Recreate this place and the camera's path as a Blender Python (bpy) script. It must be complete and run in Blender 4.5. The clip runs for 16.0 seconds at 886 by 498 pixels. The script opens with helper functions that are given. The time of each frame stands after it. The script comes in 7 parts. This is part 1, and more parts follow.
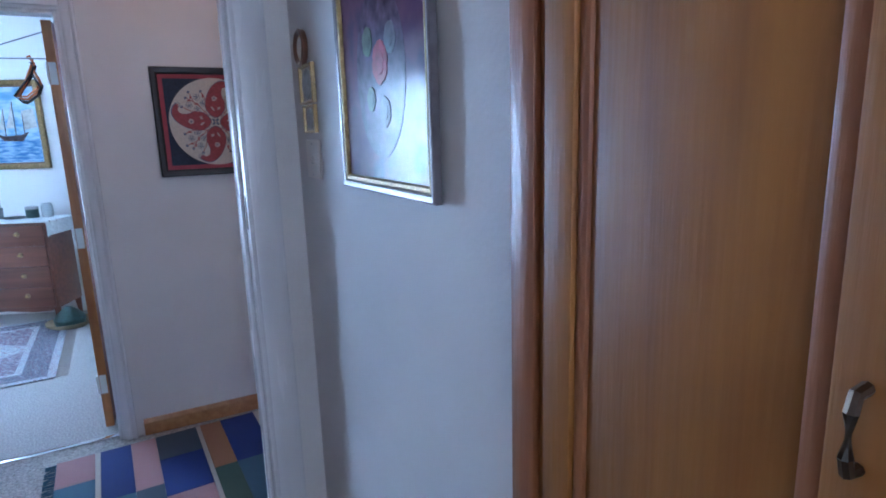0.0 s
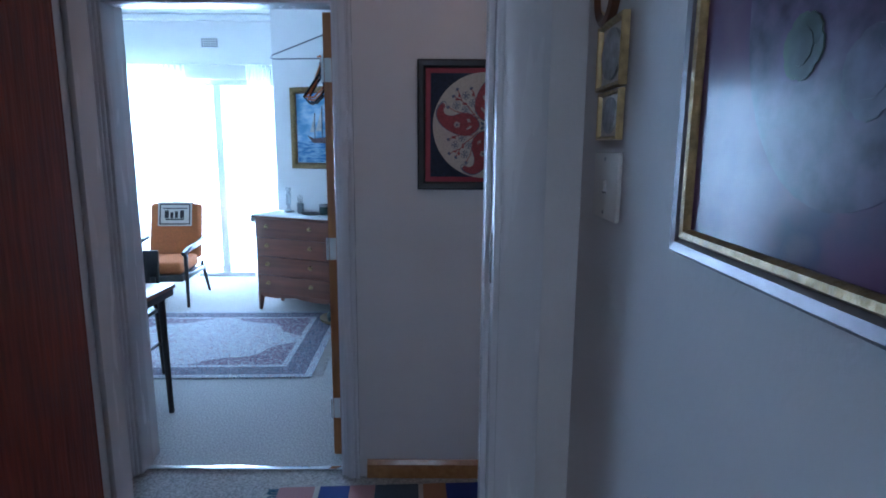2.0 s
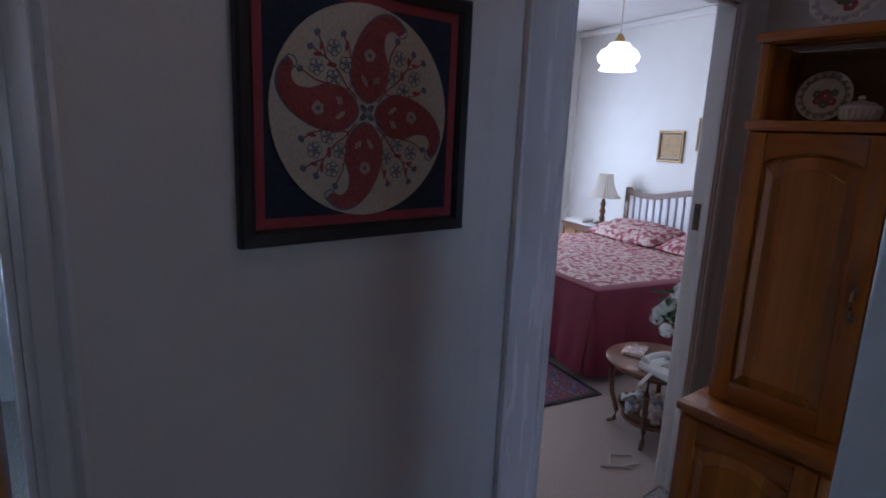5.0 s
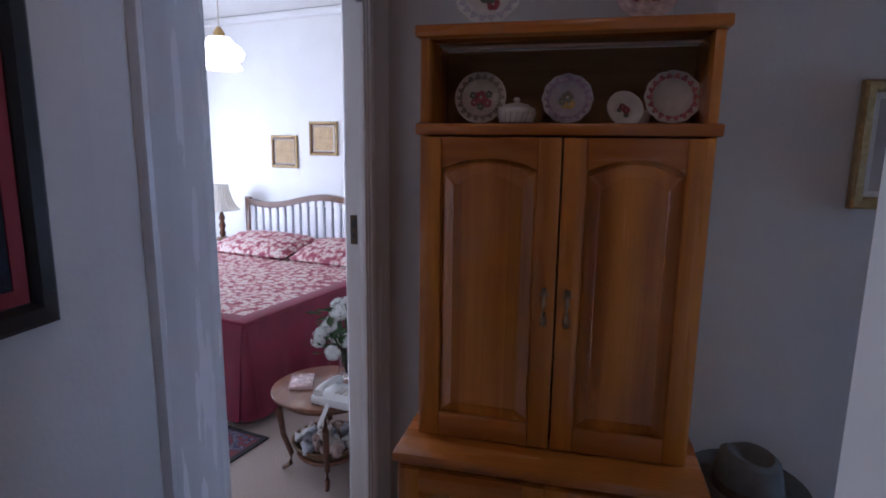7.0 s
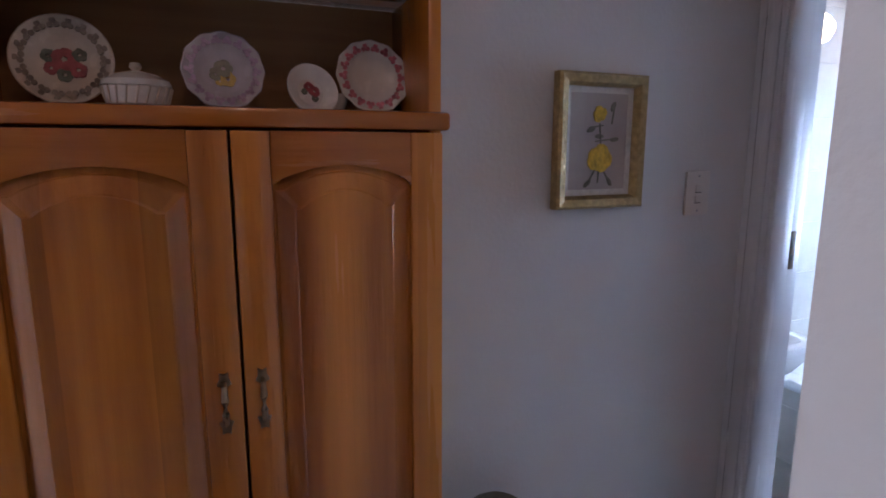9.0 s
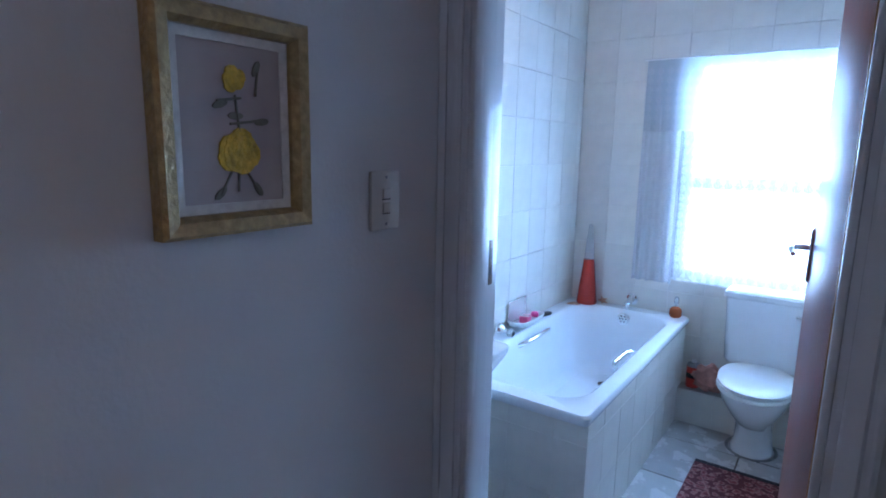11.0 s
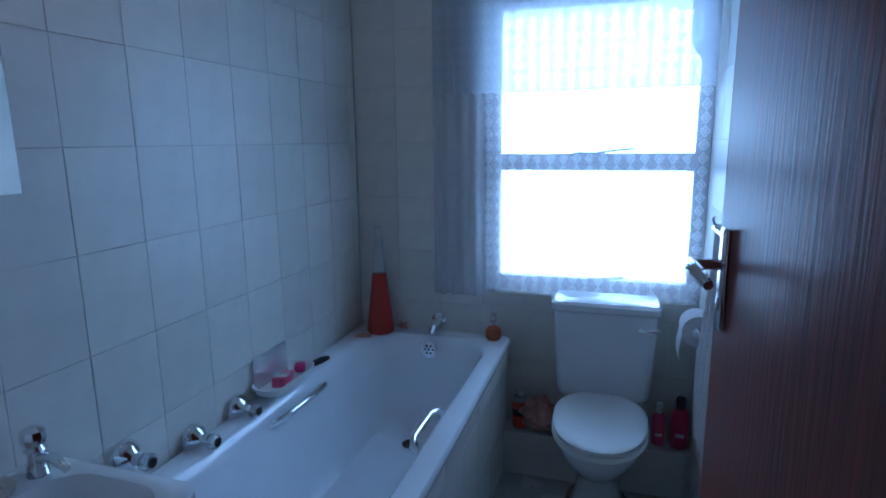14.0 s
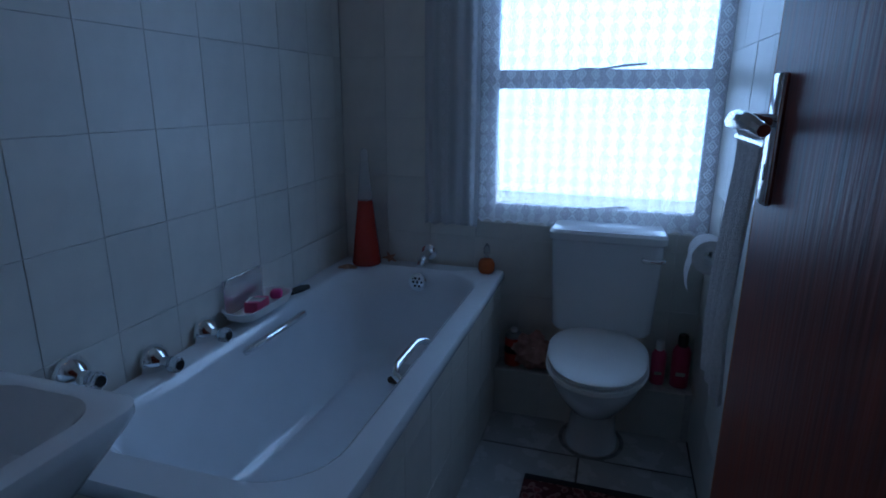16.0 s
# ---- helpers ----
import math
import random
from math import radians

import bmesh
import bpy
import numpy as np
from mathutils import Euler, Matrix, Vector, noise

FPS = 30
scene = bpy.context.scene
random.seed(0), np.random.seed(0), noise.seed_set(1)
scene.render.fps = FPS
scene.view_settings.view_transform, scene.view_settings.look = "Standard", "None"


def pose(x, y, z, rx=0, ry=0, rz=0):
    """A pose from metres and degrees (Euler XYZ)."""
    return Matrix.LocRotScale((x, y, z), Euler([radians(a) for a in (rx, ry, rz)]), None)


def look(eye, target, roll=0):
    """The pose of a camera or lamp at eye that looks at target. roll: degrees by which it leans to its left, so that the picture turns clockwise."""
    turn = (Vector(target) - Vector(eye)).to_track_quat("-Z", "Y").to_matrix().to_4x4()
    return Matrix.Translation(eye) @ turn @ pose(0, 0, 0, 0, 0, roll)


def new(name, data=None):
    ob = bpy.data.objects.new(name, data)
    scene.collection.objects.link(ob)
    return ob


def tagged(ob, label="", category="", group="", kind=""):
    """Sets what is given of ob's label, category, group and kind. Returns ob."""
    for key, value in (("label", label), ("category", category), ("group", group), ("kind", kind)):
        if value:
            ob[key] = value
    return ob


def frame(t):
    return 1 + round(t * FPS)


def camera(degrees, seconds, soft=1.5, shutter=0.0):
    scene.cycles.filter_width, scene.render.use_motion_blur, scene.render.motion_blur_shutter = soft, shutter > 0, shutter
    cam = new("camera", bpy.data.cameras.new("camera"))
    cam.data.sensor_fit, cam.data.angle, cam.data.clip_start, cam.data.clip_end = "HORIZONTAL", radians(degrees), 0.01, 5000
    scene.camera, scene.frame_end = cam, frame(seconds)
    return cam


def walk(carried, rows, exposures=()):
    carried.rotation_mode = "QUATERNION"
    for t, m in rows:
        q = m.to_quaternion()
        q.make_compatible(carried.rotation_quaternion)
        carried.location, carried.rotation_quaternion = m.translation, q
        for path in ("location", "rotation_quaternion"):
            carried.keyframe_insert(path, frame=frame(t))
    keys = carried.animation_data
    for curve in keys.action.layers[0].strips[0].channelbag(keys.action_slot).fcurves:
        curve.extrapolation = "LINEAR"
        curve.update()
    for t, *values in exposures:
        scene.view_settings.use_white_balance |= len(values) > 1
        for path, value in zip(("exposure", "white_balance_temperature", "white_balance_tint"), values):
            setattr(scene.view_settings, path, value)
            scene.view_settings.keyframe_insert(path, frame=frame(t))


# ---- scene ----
cam = camera(76.0, 16.0, soft=1.8)
PATH = [
    (0, (0.55, -0.109, 1.474), (1.453, 1.63, 1.073), -1.8),
    (0.5, (0.656, 0.037, 1.455), (1.347, 1.877, 1.087), -1.1),
    (1, (0.737, 0.254, 1.473), (1.092, 2.189, 1.114), -0.6),
    (1.5, (0.77, 0.412, 1.454), (0.851, 2.38, 1.104), 0.0),
    (2, (0.726, 0.625, 1.469), (0.734, 2.595, 1.122), 0.4),
    (2.5, (0.665, 0.821, 1.449), (0.677, 2.792, 1.106), 0.5),
    (3, (0.632, 1.07, 1.459), (0.654, 3.04, 1.12), 0.5),
    (3.2, (0.627, 1.147, 1.465), (0.653, 3.118, 1.124), 0.5),
    (5.3, (0.231, 2.028, 1.535), (1.647, 3.385, 1.144), 2.4),
    (5.5, (0.266, 2.053, 1.532), (1.747, 3.343, 1.154), 2.1),
    (6, (0.351, 2.163, 1.547), (2.052, 3.149, 1.182), 1.9),
    (6.5, (0.401, 2.253, 1.547), (2.266, 2.883, 1.193), 1.1),
    (7, (0.542, 2.315, 1.542), (2.474, 2.691, 1.19), 0.7),
    (7.5, (0.685, 2.339, 1.538), (2.653, 2.425, 1.196), 0.5),
    (8, (0.815, 2.366, 1.539), (2.773, 2.146, 1.199), 0.4),
    (8.5, (0.933, 2.392, 1.544), (2.824, 1.842, 1.2), 0.4),
    (9, (1.033, 2.346, 1.541), (2.841, 1.564, 1.196), 0.1),
    (9.5, (1.156, 2.254, 1.543), (2.875, 1.292, 1.197), -0.0),
    (10, (1.22, 2.168, 1.541), (2.811, 1.012, 1.18), 0.4),
    (10.2, (1.256, 2.143, 1.543), (2.754, 0.868, 1.18), 0.8),
    (12.3, (1.574, 1.563, 1.477), (2.315, -0.264, 1.139), -1.2),
    (12.5, (1.579, 1.501, 1.464), (2.273, -0.345, 1.127), -1.5),
    (13, (1.595, 1.307, 1.445), (2.205, -0.567, 1.103), -1.1),
    (13.5, (1.589, 1.111, 1.454), (2.188, -0.763, 1.095), -0.8),
    (14, (1.63, 0.957, 1.453), (2.217, -0.918, 1.08), -0.6),
    (14.5, (1.669, 0.832, 1.431), (2.252, -1.046, 1.064), -0.7),
    (15, (1.672, 0.79, 1.384), (2.248, -1.088, 1.01), -0.4),
    (15.5, (1.661, 0.793, 1.341), (2.226, -1.073, 0.893), 0.0),
    (16, (1.653, 0.817, 1.293), (2.215, -1.031, 0.776), 0.4),
]
EXPOSURES = [
    (0.0, 1.45, 5300, 19), (1.0, 1.1, 5250, 18), (2.0, 0.45, 5200, 16), (3.2, 0.0, 5200, 16), (5.3, -0.5, 5800, 22), (6.0, -0.22, 5900, 23), (6.5, 0.05, 5800, 23), (7.5, 0.4, 5700, 23), (8.2, 0.7, 6050, 24), (9.0, 1.05, 6250, 26),
    (9.6, 1.18, 6000, 24), (10.2, 1.15, 5500, 20), (12.3, -0.45, 4850, 14), (13.0, -0.9, 4850, 14), (13.5, -1.18, 4850, 14), (14.5, -1.45, 4850, 13), (16.0, -2.4, 4950, 15),
]

walk(cam, [(t, look(eye, target, roll)) for t, eye, target, roll in PATH], EXPOSURES)

# ---- world and light ----
world = bpy.data.worlds.new("world")
scene.world = world
world.use_nodes = True
wt = world.node_tree
sky = wt.nodes.new("ShaderNodeTexSky")
sky.sky_type = "NISHITA"
sky.sun_disc = False
sky.sun_elevation, sky.sun_rotation = radians(48), radians(-20)
wt.nodes["Background"].inputs[1].default_value = 0.15
wt.links.new(sky.outputs[0], wt.nodes["Background"].inputs[0])


def lamp(name, kind, m, power, colour, size=1.0, size_y=None, angle=0.5):
    data = bpy.data.lights.new(name, kind)
    data.energy, data.color = power, colour
    if kind == "AREA":
        data.shape, data.size, data.size_y = "RECTANGLE", size, size_y or size
    elif kind == "SUN":
        data.angle = radians(angle)
    else:
        data.shadow_soft_size = size
    ob = new(name, data)
    ob.matrix_basis = m
    return ob


lamp("sun", "SUN", look((0, 0, 10), (-2.2, -5.6, 2.5)), 4.0, (1.0, 0.94, 0.85))
SKYLIGHT = (0.50, 0.76, 1.0)
lamp("sunroom_window_light", "AREA", look((-1.9, 7.12, 1.2), (-1.5, 3.0, 0.9)), 185, SKYLIGHT, 2.0, 2.2)
lamp("bathroom_window_light", "AREA", look((1.74, -1.62, 1.42), (1.85, 1.0, 0.9)), 32, (0.38, 0.66, 1.0), 0.85, 1.1)
lamp("bedroom_window_light", "AREA", look((4.24, 6.80, 1.45), (3.9, 4.5, 0.6)), 64, (0.8, 0.9, 1.0), 1.5, 1.2)
# weak added fill at the corridor's south end; no window is known there
lamp("corridor_window_light", "AREA", look((0.42, -1.51, 1.77), (0.6, 1.5, 1.3)), 0.08, (0.8, 0.86, 1.0), 0.6, 0.6)
lamp("hall_bulb", "POINT", pose(0.85, 2.28, 2.45), 1.5, (1.0, 0.64, 0.42), 0.05)
lamp("bathroom_bulb", "POINT", pose(2.66, -0.03, 2.03), 1.6, (1.0, 0.60, 0.32), 0.05)
# added warm fill for the corridor, no lamp known there
lamp("corridor_bulb", "POINT", pose(0.25, 0.0, 2.4), 0.5, (1.0, 0.56, 0.28), 0.05)


# ---- materials ----
def mat(name, colour, rough=0.5, metal=0.0, spread=0.12, scale=8.0, bump=0.0, bump_scale=60.0, stretch=(1, 1, 1), coat=0.0, grain=None, transmit=0.0):
    m = bpy.data.materials.new(name)
    m.use_nodes = True
    n, l = m.node_tree.nodes, m.node_tree.links
    b = n["Principled BSDF"]
    b.inputs["Roughness"].default_value, b.inputs["Metallic"].default_value = rough, metal
    b.inputs["Coat Weight"].default_value = coat
    b.inputs["Transmission Weight"].default_value = transmit
    co = n.new("ShaderNodeTexCoord")
    mp = n.new("ShaderNodeMapping")
    mp.inputs["Scale"].default_value = stretch
    l.new(co.outputs["Object"], mp.inputs[0])
    t = n.new("ShaderNodeTexNoise")
    t.inputs["Scale"].default_value, t.inputs["Detail"].default_value = scale, 6
    l.new(mp.outputs[0], t.inputs["Vector"])
    r = n.new("ShaderNodeValToRGB")
    r.color_ramp.elements[0].position, r.color_ramp.elements[1].position = 0.3, 0.7
    lo, hi = (grain or ([c * (1 - spread) for c in colour], [min(1, c * (1 + spread)) for c in colour]))
    r.color_ramp.elements[0].color, r.color_ramp.elements[1].color = (*lo, 1), (*hi, 1)
    l.new(t.outputs["Fac"], r.inputs[0])
    info = n.new("ShaderNodeObjectInfo")
    tint = n.new("ShaderNodeMapRange")
    tint.inputs["To Min"].default_value, tint.inputs["To Max"].default_value = 0.95, 1.05
    l.new(info.outputs["Random"], tint.inputs["Value"])
    mul = n.new("ShaderNodeVectorMath")
    mul.operation = "SCALE"
    l.new(r.outputs[0], mul.inputs[0])
    l.new(tint.outputs[0], mul.inputs["Scale"])
    l.new(mul.outputs[0], b.inputs["Base Color"])
    rr = n.new("ShaderNodeMapRange")
    rr.inputs["To Min"].default_value, rr.inputs["To Max"].default_value = max(0.02, rough - 0.06), min(1, rough + 0.08)
    l.new(t.outputs["Fac"], rr.inputs["Value"])
    l.new(rr.outputs[0], b.inputs["Roughness"])
    if bump:
        bt = n.new("ShaderNodeTexNoise")
        bt.inputs["Scale"].default_value, bt.inputs["Detail"].default_value = bump_scale, 4
        l.new(mp.outputs[0], bt.inputs["Vector"])
        bn = n.new("ShaderNodeBump")
        bn.inputs["Strength"].default_value, bn.inputs["Distance"].default_value = bump, 0.01
        l.new(bt.outputs["Fac"], bn.inputs["Height"])
        l.new(bn.outputs[0], b.inputs["Normal"])
    return m


def wood(name, dark, light, rough=0.35, axis="z", coat=0.2, fine=1.0):
    st = {"z": (14, 14, 0.9), "x": (0.9, 14, 14), "y": (14, 0.9, 14)}[axis]
    return mat(name, light, rough, 0, scale=2.2 * fine, bump=0.12, bump_scale=9, stretch=st, coat=coat, grain=(dark, light))


def boarded(m, width, lo, hi):
    """Glued boards of varying tone across x."""
    n, l = m.node_tree.nodes, m.node_tree.links
    b = n["Principled BSDF"]
    src = b.inputs["Base Color"].links[0].from_socket
    co, sep, dv, fl, wn, mr, mul = (n.new("ShaderNode" + k) for k in ("TexCoord", "SeparateXYZ", "Math", "Math", "TexWhiteNoise", "MapRange", "VectorMath"))
    l.new(co.outputs["Object"], sep.inputs[0])
    dv.operation, fl.operation, mul.operation = "DIVIDE", "FLOOR", "SCALE"
    dv.inputs[1].default_value = width
    l.new(sep.outputs[0], dv.inputs[0])
    l.new(dv.outputs[0], fl.inputs[0])
    wn.noise_dimensions = "1D"
    l.new(fl.outputs[0], wn.inputs["W"])
    mr.inputs["To Min"].default_value, mr.inputs["To Max"].default_value = lo, hi
    l.new(wn.outputs["Value"], mr.inputs["Value"])
    l.new(src, mul.inputs[0])
    l.new(mr.outputs[0], mul.inputs["Scale"])
    l.new(mul.outputs[0], b.inputs["Base Color"])


PLASTER = mat("cream_wall_paint", (0.60, 0.575, 0.56), 0.72, spread=0.03, scale=3, bump=0.10, bump_scale=90)
WHITEWALL = mat("white_wall_paint", (0.80, 0.80, 0.78), 0.75, spread=0.03, scale=3, bump=0.08, bump_scale=90)
CEIL = mat("white_ceiling_paint", (0.80, 0.80, 0.79), 0.85, spread=0.03, scale=3, bump=0.06, bump_scale=70)
GLOSS = mat("white_gloss_paint", (0.67, 0.66, 0.67), 0.25, spread=0.03, scale=6, bump=0.02, bump_scale=14, stretch=(4, 4, 0.5))
SKIRT = wood("varnished_pine_skirting", (0.30, 0.13, 0.045), (0.42, 0.21, 0.08), 0.35, "x")
DOORWOOD = wood("dark_mahogany_veneer", (0.10, 0.017, 0.010), (0.24, 0.050, 0.026), 0.40, "z", 0.0, 2.6)
ORANGEWOOD = wood("orange_varnished_wood", (0.30, 0.10, 0.025), (0.48, 0.19, 0.05), 0.35, "z")
CUPWOOD = wood("honey_veneer", (0.20, 0.066, 0.008), (0.28, 0.105, 0.014), 0.55, "z", 0.0)
REDWOOD = wood("red_brown_wood", (0.20, 0.065, 0.025), (0.30, 0.11, 0.04), 0.4, "z", 0.1)
CABWOOD = wood("warm_maple_veneer", (0.26, 0.070, 0.007), (0.66, 0.235, 0.028), 0.24, "z", 0.4, 0.4)
boarded(CABWOOD, 0.058, 0.78, 1.16)
CABWOODX = wood("warm_maple_veneer_across", (0.27, 0.074, 0.008), (0.54, 0.175, 0.022), 0.26, "x", 0.35, 0.45)
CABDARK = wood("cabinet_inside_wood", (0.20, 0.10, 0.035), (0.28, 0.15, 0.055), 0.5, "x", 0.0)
DRESSWOOD = wood("reddish_mahogany", (0.13, 0.042, 0.022), (0.22, 0.075, 0.04), 0.35, "x", 0.2)
BLACKWOOD = wood("near_black_wood", (0.012, 0.009, 0.008), (0.03, 0.022, 0.018), 0.35, "z", 0.2)
TABLEWOOD = wood("brown_table_wood", (0.16, 0.06, 0.03), (0.27, 0.11, 0.055), 0.3, "x", 0.3)
HEADWOOD = wood("dark_walnut", (0.09, 0.035, 0.018), (0.17, 0.07, 0.035), 0.3, "x", 0.3)
CARPET = mat("pale_speckled_carpet", (0.45, 0.43, 0.41), 0.95, spread=0.45, scale=115, bump=0.7, bump_scale=260)
CARPETB = mat("beige_bedroom_carpet", (0.46, 0.38, 0.33), 0.95, spread=0.15, scale=140, bump=0.6, bump_scale=240)
DOORWOOD.node_tree.nodes["Principled BSDF"].inputs["Specular IOR Level"].default_value = 0.28
CHROME = mat("chrome", (0.80, 0.82, 0.84), 0.08, 1.0, spread=0.02)
STEEL = mat("dull_steel", (0.35, 0.35, 0.36), 0.35, 1.0, spread=0.1)
DARKMETAL = mat("dark_bronze_and_shaded_steel", (0.10, 0.07, 0.05), 0.4, 0.9, spread=0.2)
AGED = mat("aged_brass", (0.34, 0.23, 0.13), 0.28, 0.9, spread=0.3, scale=60)
BRASS = mat("brass", (0.55, 0.38, 0.16), 0.3, 1.0, spread=0.15, scale=30)
GOLD = mat("old_gold_leaf", (0.27, 0.18, 0.075), 0.38, 0.6, spread=0.35, scale=60, bump=0.3, bump_scale=90)
PALEGOLD = mat("pale_gilt", (0.40, 0.29, 0.13), 0.32, 0.55, spread=0.25, scale=70, bump=0.3, bump_scale=90)
SILVER = mat("pewter_moulding", (0.17, 0.15, 0.16), 0.35, 0.6, spread=0.12, scale=40)
PORCELAIN = mat("white_porcelain", (0.80, 0.82, 0.83), 0.10, spread=0.02, coat=0.6)
ENAMEL = mat("white_bath_enamel", (0.80, 0.83, 0.86), 0.14, spread=0.02, coat=0.5)
PLASTIC = mat("white_plastic", (0.78, 0.78, 0.76), 0.3, spread=0.03)
SWITCH = mat("cream_plastic", (0.57, 0.53, 0.48), 0.4, spread=0.04)
BLACK = mat("black_lacquer", (0.012, 0.011, 0.012), 0.4, spread=0.2)
TILE = mat("cream_glazed_tile", (0.70, 0.68, 0.62), 0.36, spread=0.04, scale=14, bump=0.06, bump_scale=18)
GROUT = mat("pale_grout", (0.57, 0.55, 0.52), 0.9, spread=0.12, scale=40, bump=0.2)
FTILE = mat("pale_floor_tile", (0.50, 0.48, 0.45), 0.26, spread=0.08, scale=9, bump=0.05, bump_scale=14, coat=0.2)
DGROUT = mat("dark_floor_grout", (0.12, 0.105, 0.095), 0.95, spread=0.25, scale=50, bump=0.3)
GLASSM = mat("clear_glass", (1, 1, 1), 0.03, spread=0.0, transmit=1.0)
ACRYL = mat("clear_acrylic", (0.9, 0.92, 0.95), 0.08, spread=0.0, transmit=0.8)
ORANGEF = mat("burnt_orange_upholstery", (0.46, 0.15, 0.045), 0.85, spread=0.14, scale=60, bump=0.4, bump_scale=300)
BURG = mat("burgundy_satin", (0.19, 0.015, 0.042), 0.5, spread=0.2, scale=6, bump=0.15, bump_scale=9)
BEDWHITE = mat("white_painted_slat", (0.74, 0.75, 0.78), 0.45, spread=0.05)


def sheer(name, colour, alpha, through_light=0.5):
    m = bpy.data.materials.new(name)
    m.use_nodes = True
    n, l = m.node_tree.nodes, m.node_tree.links
    n.remove(n["Principled BSDF"])
    out = n["Material Output"]
    tl, df, tr = n.new("ShaderNodeBsdfTranslucent"), n.new("ShaderNodeBsdfDiffuse"), n.new("ShaderNodeBsdfTransparent")
    a, b = n.new("ShaderNodeMixShader"), n.new("ShaderNodeMixShader")
    w = n.new("ShaderNodeTexNoise")
    w.inputs["Scale"].default_value = 220
    mr = n.new("ShaderNodeMapRange")
    mr.inputs["To Min"].default_value, mr.inputs["To Max"].default_value = max(0, alpha - 0.12), min(1, alpha + 0.12)
    l.new(w.outputs["Fac"], mr.inputs["Value"])
    tl.inputs[0].default_value = df.inputs[0].default_value = (*colour, 1)
    a.inputs[0].default_value = through_light
    l.new(df.outputs[0], a.inputs[1])
    l.new(tl.outputs[0], a.inputs[2])
    l.new(mr.outputs[0], b.inputs[0])
    l.new(tr.outputs[0], b.inputs[1])
    l.new(a.outputs[0], b.inputs[2])
    l.new(b.outputs[0], out.inputs[0])
    return m


SHEER = sheer("white_sheer_curtain", (0.85, 0.85, 0.83), 0.86)
LACE = sheer("white_lace", (0.86, 0.87, 0.90), 0.62, 0.7)
NET = sheer("thin_lace_net", (0.85, 0.85, 0.88), 0.30, 0.75)
VALNET = sheer("lace_valance_net", (0.72, 0.76, 0.80), 0.62, 0.6)
VOILE = sheer("white_voile", (0.84, 0.85, 0.88), 0.72, 0.72)
CREAMCLOTH = sheer("cream_curtain", (0.80, 0.77, 0.70), 0.95)


def glow(name, colour, power):
    m = bpy.data.materials.new(name)
    m.use_nodes = True
    b = m.node_tree.nodes["Principled BSDF"]
    b.inputs["Base Color"].default_value = (*colour, 1)
    b.inputs["Emission Color"].default_value = (*colour, 1)
    b.inputs["Emission Strength"].default_value = power
    return m


def blotch(name, stops, scale=20.0, rough=0.85, kind="voronoi", stretch=(1, 1, 1), bump=0.3):
    """A patterned cloth or paint: cells coloured from a ramp of hard stops."""
    m = bpy.data.materials.new(name)
    m.use_nodes = True
    n, l = m.node_tree.nodes, m.node_tree.links
    b = n["Principled BSDF"]
    b.inputs["Roughness"].default_value = rough
    co, mp = n.new("ShaderNodeTexCoord"), n.new("ShaderNodeMapping")
    mp.inputs["Scale"].default_value = stretch
    l.new(co.outputs["Object"], mp.inputs[0])
    if kind == "voronoi":
        t = n.new("ShaderNodeTexVoronoi")
        t.inputs["Scale"].default_value = scale
        no = n.new("ShaderNodeTexNoise")
        no.inputs["Scale"].default_value, no.inputs["Detail"].default_value = scale * 0.9, 3
        add = n.new("ShaderNodeMath")
        add.operation = "MULTIPLY_ADD"
        add.inputs[1].default_value = 0.9
        l.new(mp.outputs[0], t.inputs["Vector"])
        l.new(mp.outputs[0], no.inputs["Vector"])
        l.new(t.outputs["Distance"], add.inputs[0])
        l.new(no.outputs["Fac"], add.inputs[2])
        src = add.outputs[0]
        shift = n.new("ShaderNodeMath")
        shift.operation = "MULTIPLY"
        shift.inputs[1].default_value = 0.72
        l.new(src, shift.inputs[0])
        src = shift.outputs[0]
    else:
        t = n.new("ShaderNodeTexNoise")
        t.inputs["Scale"].default_value, t.inputs["Detail"].default_value = scale, 5
        l.new(mp.outputs[0], t.inputs["Vector"])
        src = t.outputs["Fac"]
    r = n.new("ShaderNodeValToRGB")
    r.color_ramp.interpolation = "CONSTANT" if kind == "voronoi" else "LINEAR"
    while len(r.color_ramp.elements) < len(stops):
        r.color_ramp.elements.new(0.5)
    for e, (p, c) in zip(r.color_ramp.elements, stops):
        e.position, e.color = p, (*c, 1)
    l.new(src, r.inputs[0])
    l.new(r.outputs[0], b.inputs["Base Color"])
    if bump:
        bt = n.new("ShaderNodeTexNoise")
        bt.inputs["Scale"].default_value = 250
        bn = n.new("ShaderNodeBump")
        bn.inputs["Strength"].default_value, bn.inputs["Distance"].default_value = bump, 0.004
        l.new(bt.outputs["Fac"], bn.inputs["Height"])
        l.new(bn.outputs[0], b.inputs["Normal"])
    return m


# ---- mesh helpers ----
def thing(name, label, category, m=None, group="", kind=""):
    e = new(name)
    e.empty_display_size = 0.1
    if m is not None:
        e.matrix_basis = m
    return tagged(e, label, category, group, kind)


def finish(name, bm, material, smooth=False):
    me = bpy.data.meshes.new(name)
    bmesh.ops.recalc_face_normals(bm, faces=bm.faces[:])
    bm.to_mesh(me)
    bm.free()
    me.materials.append(material)
    if smooth:
        me.polygons.foreach_set("use_smooth", [True] * len(me.polygons))
        me.set_sharp_from_angle(angle=radians(38))
    return me


def part(name, bm, material, parent, label="", smooth=True):
    ob = new(name, finish(name, bm, material, smooth))
    ob.parent = parent
    return tagged(ob, label)


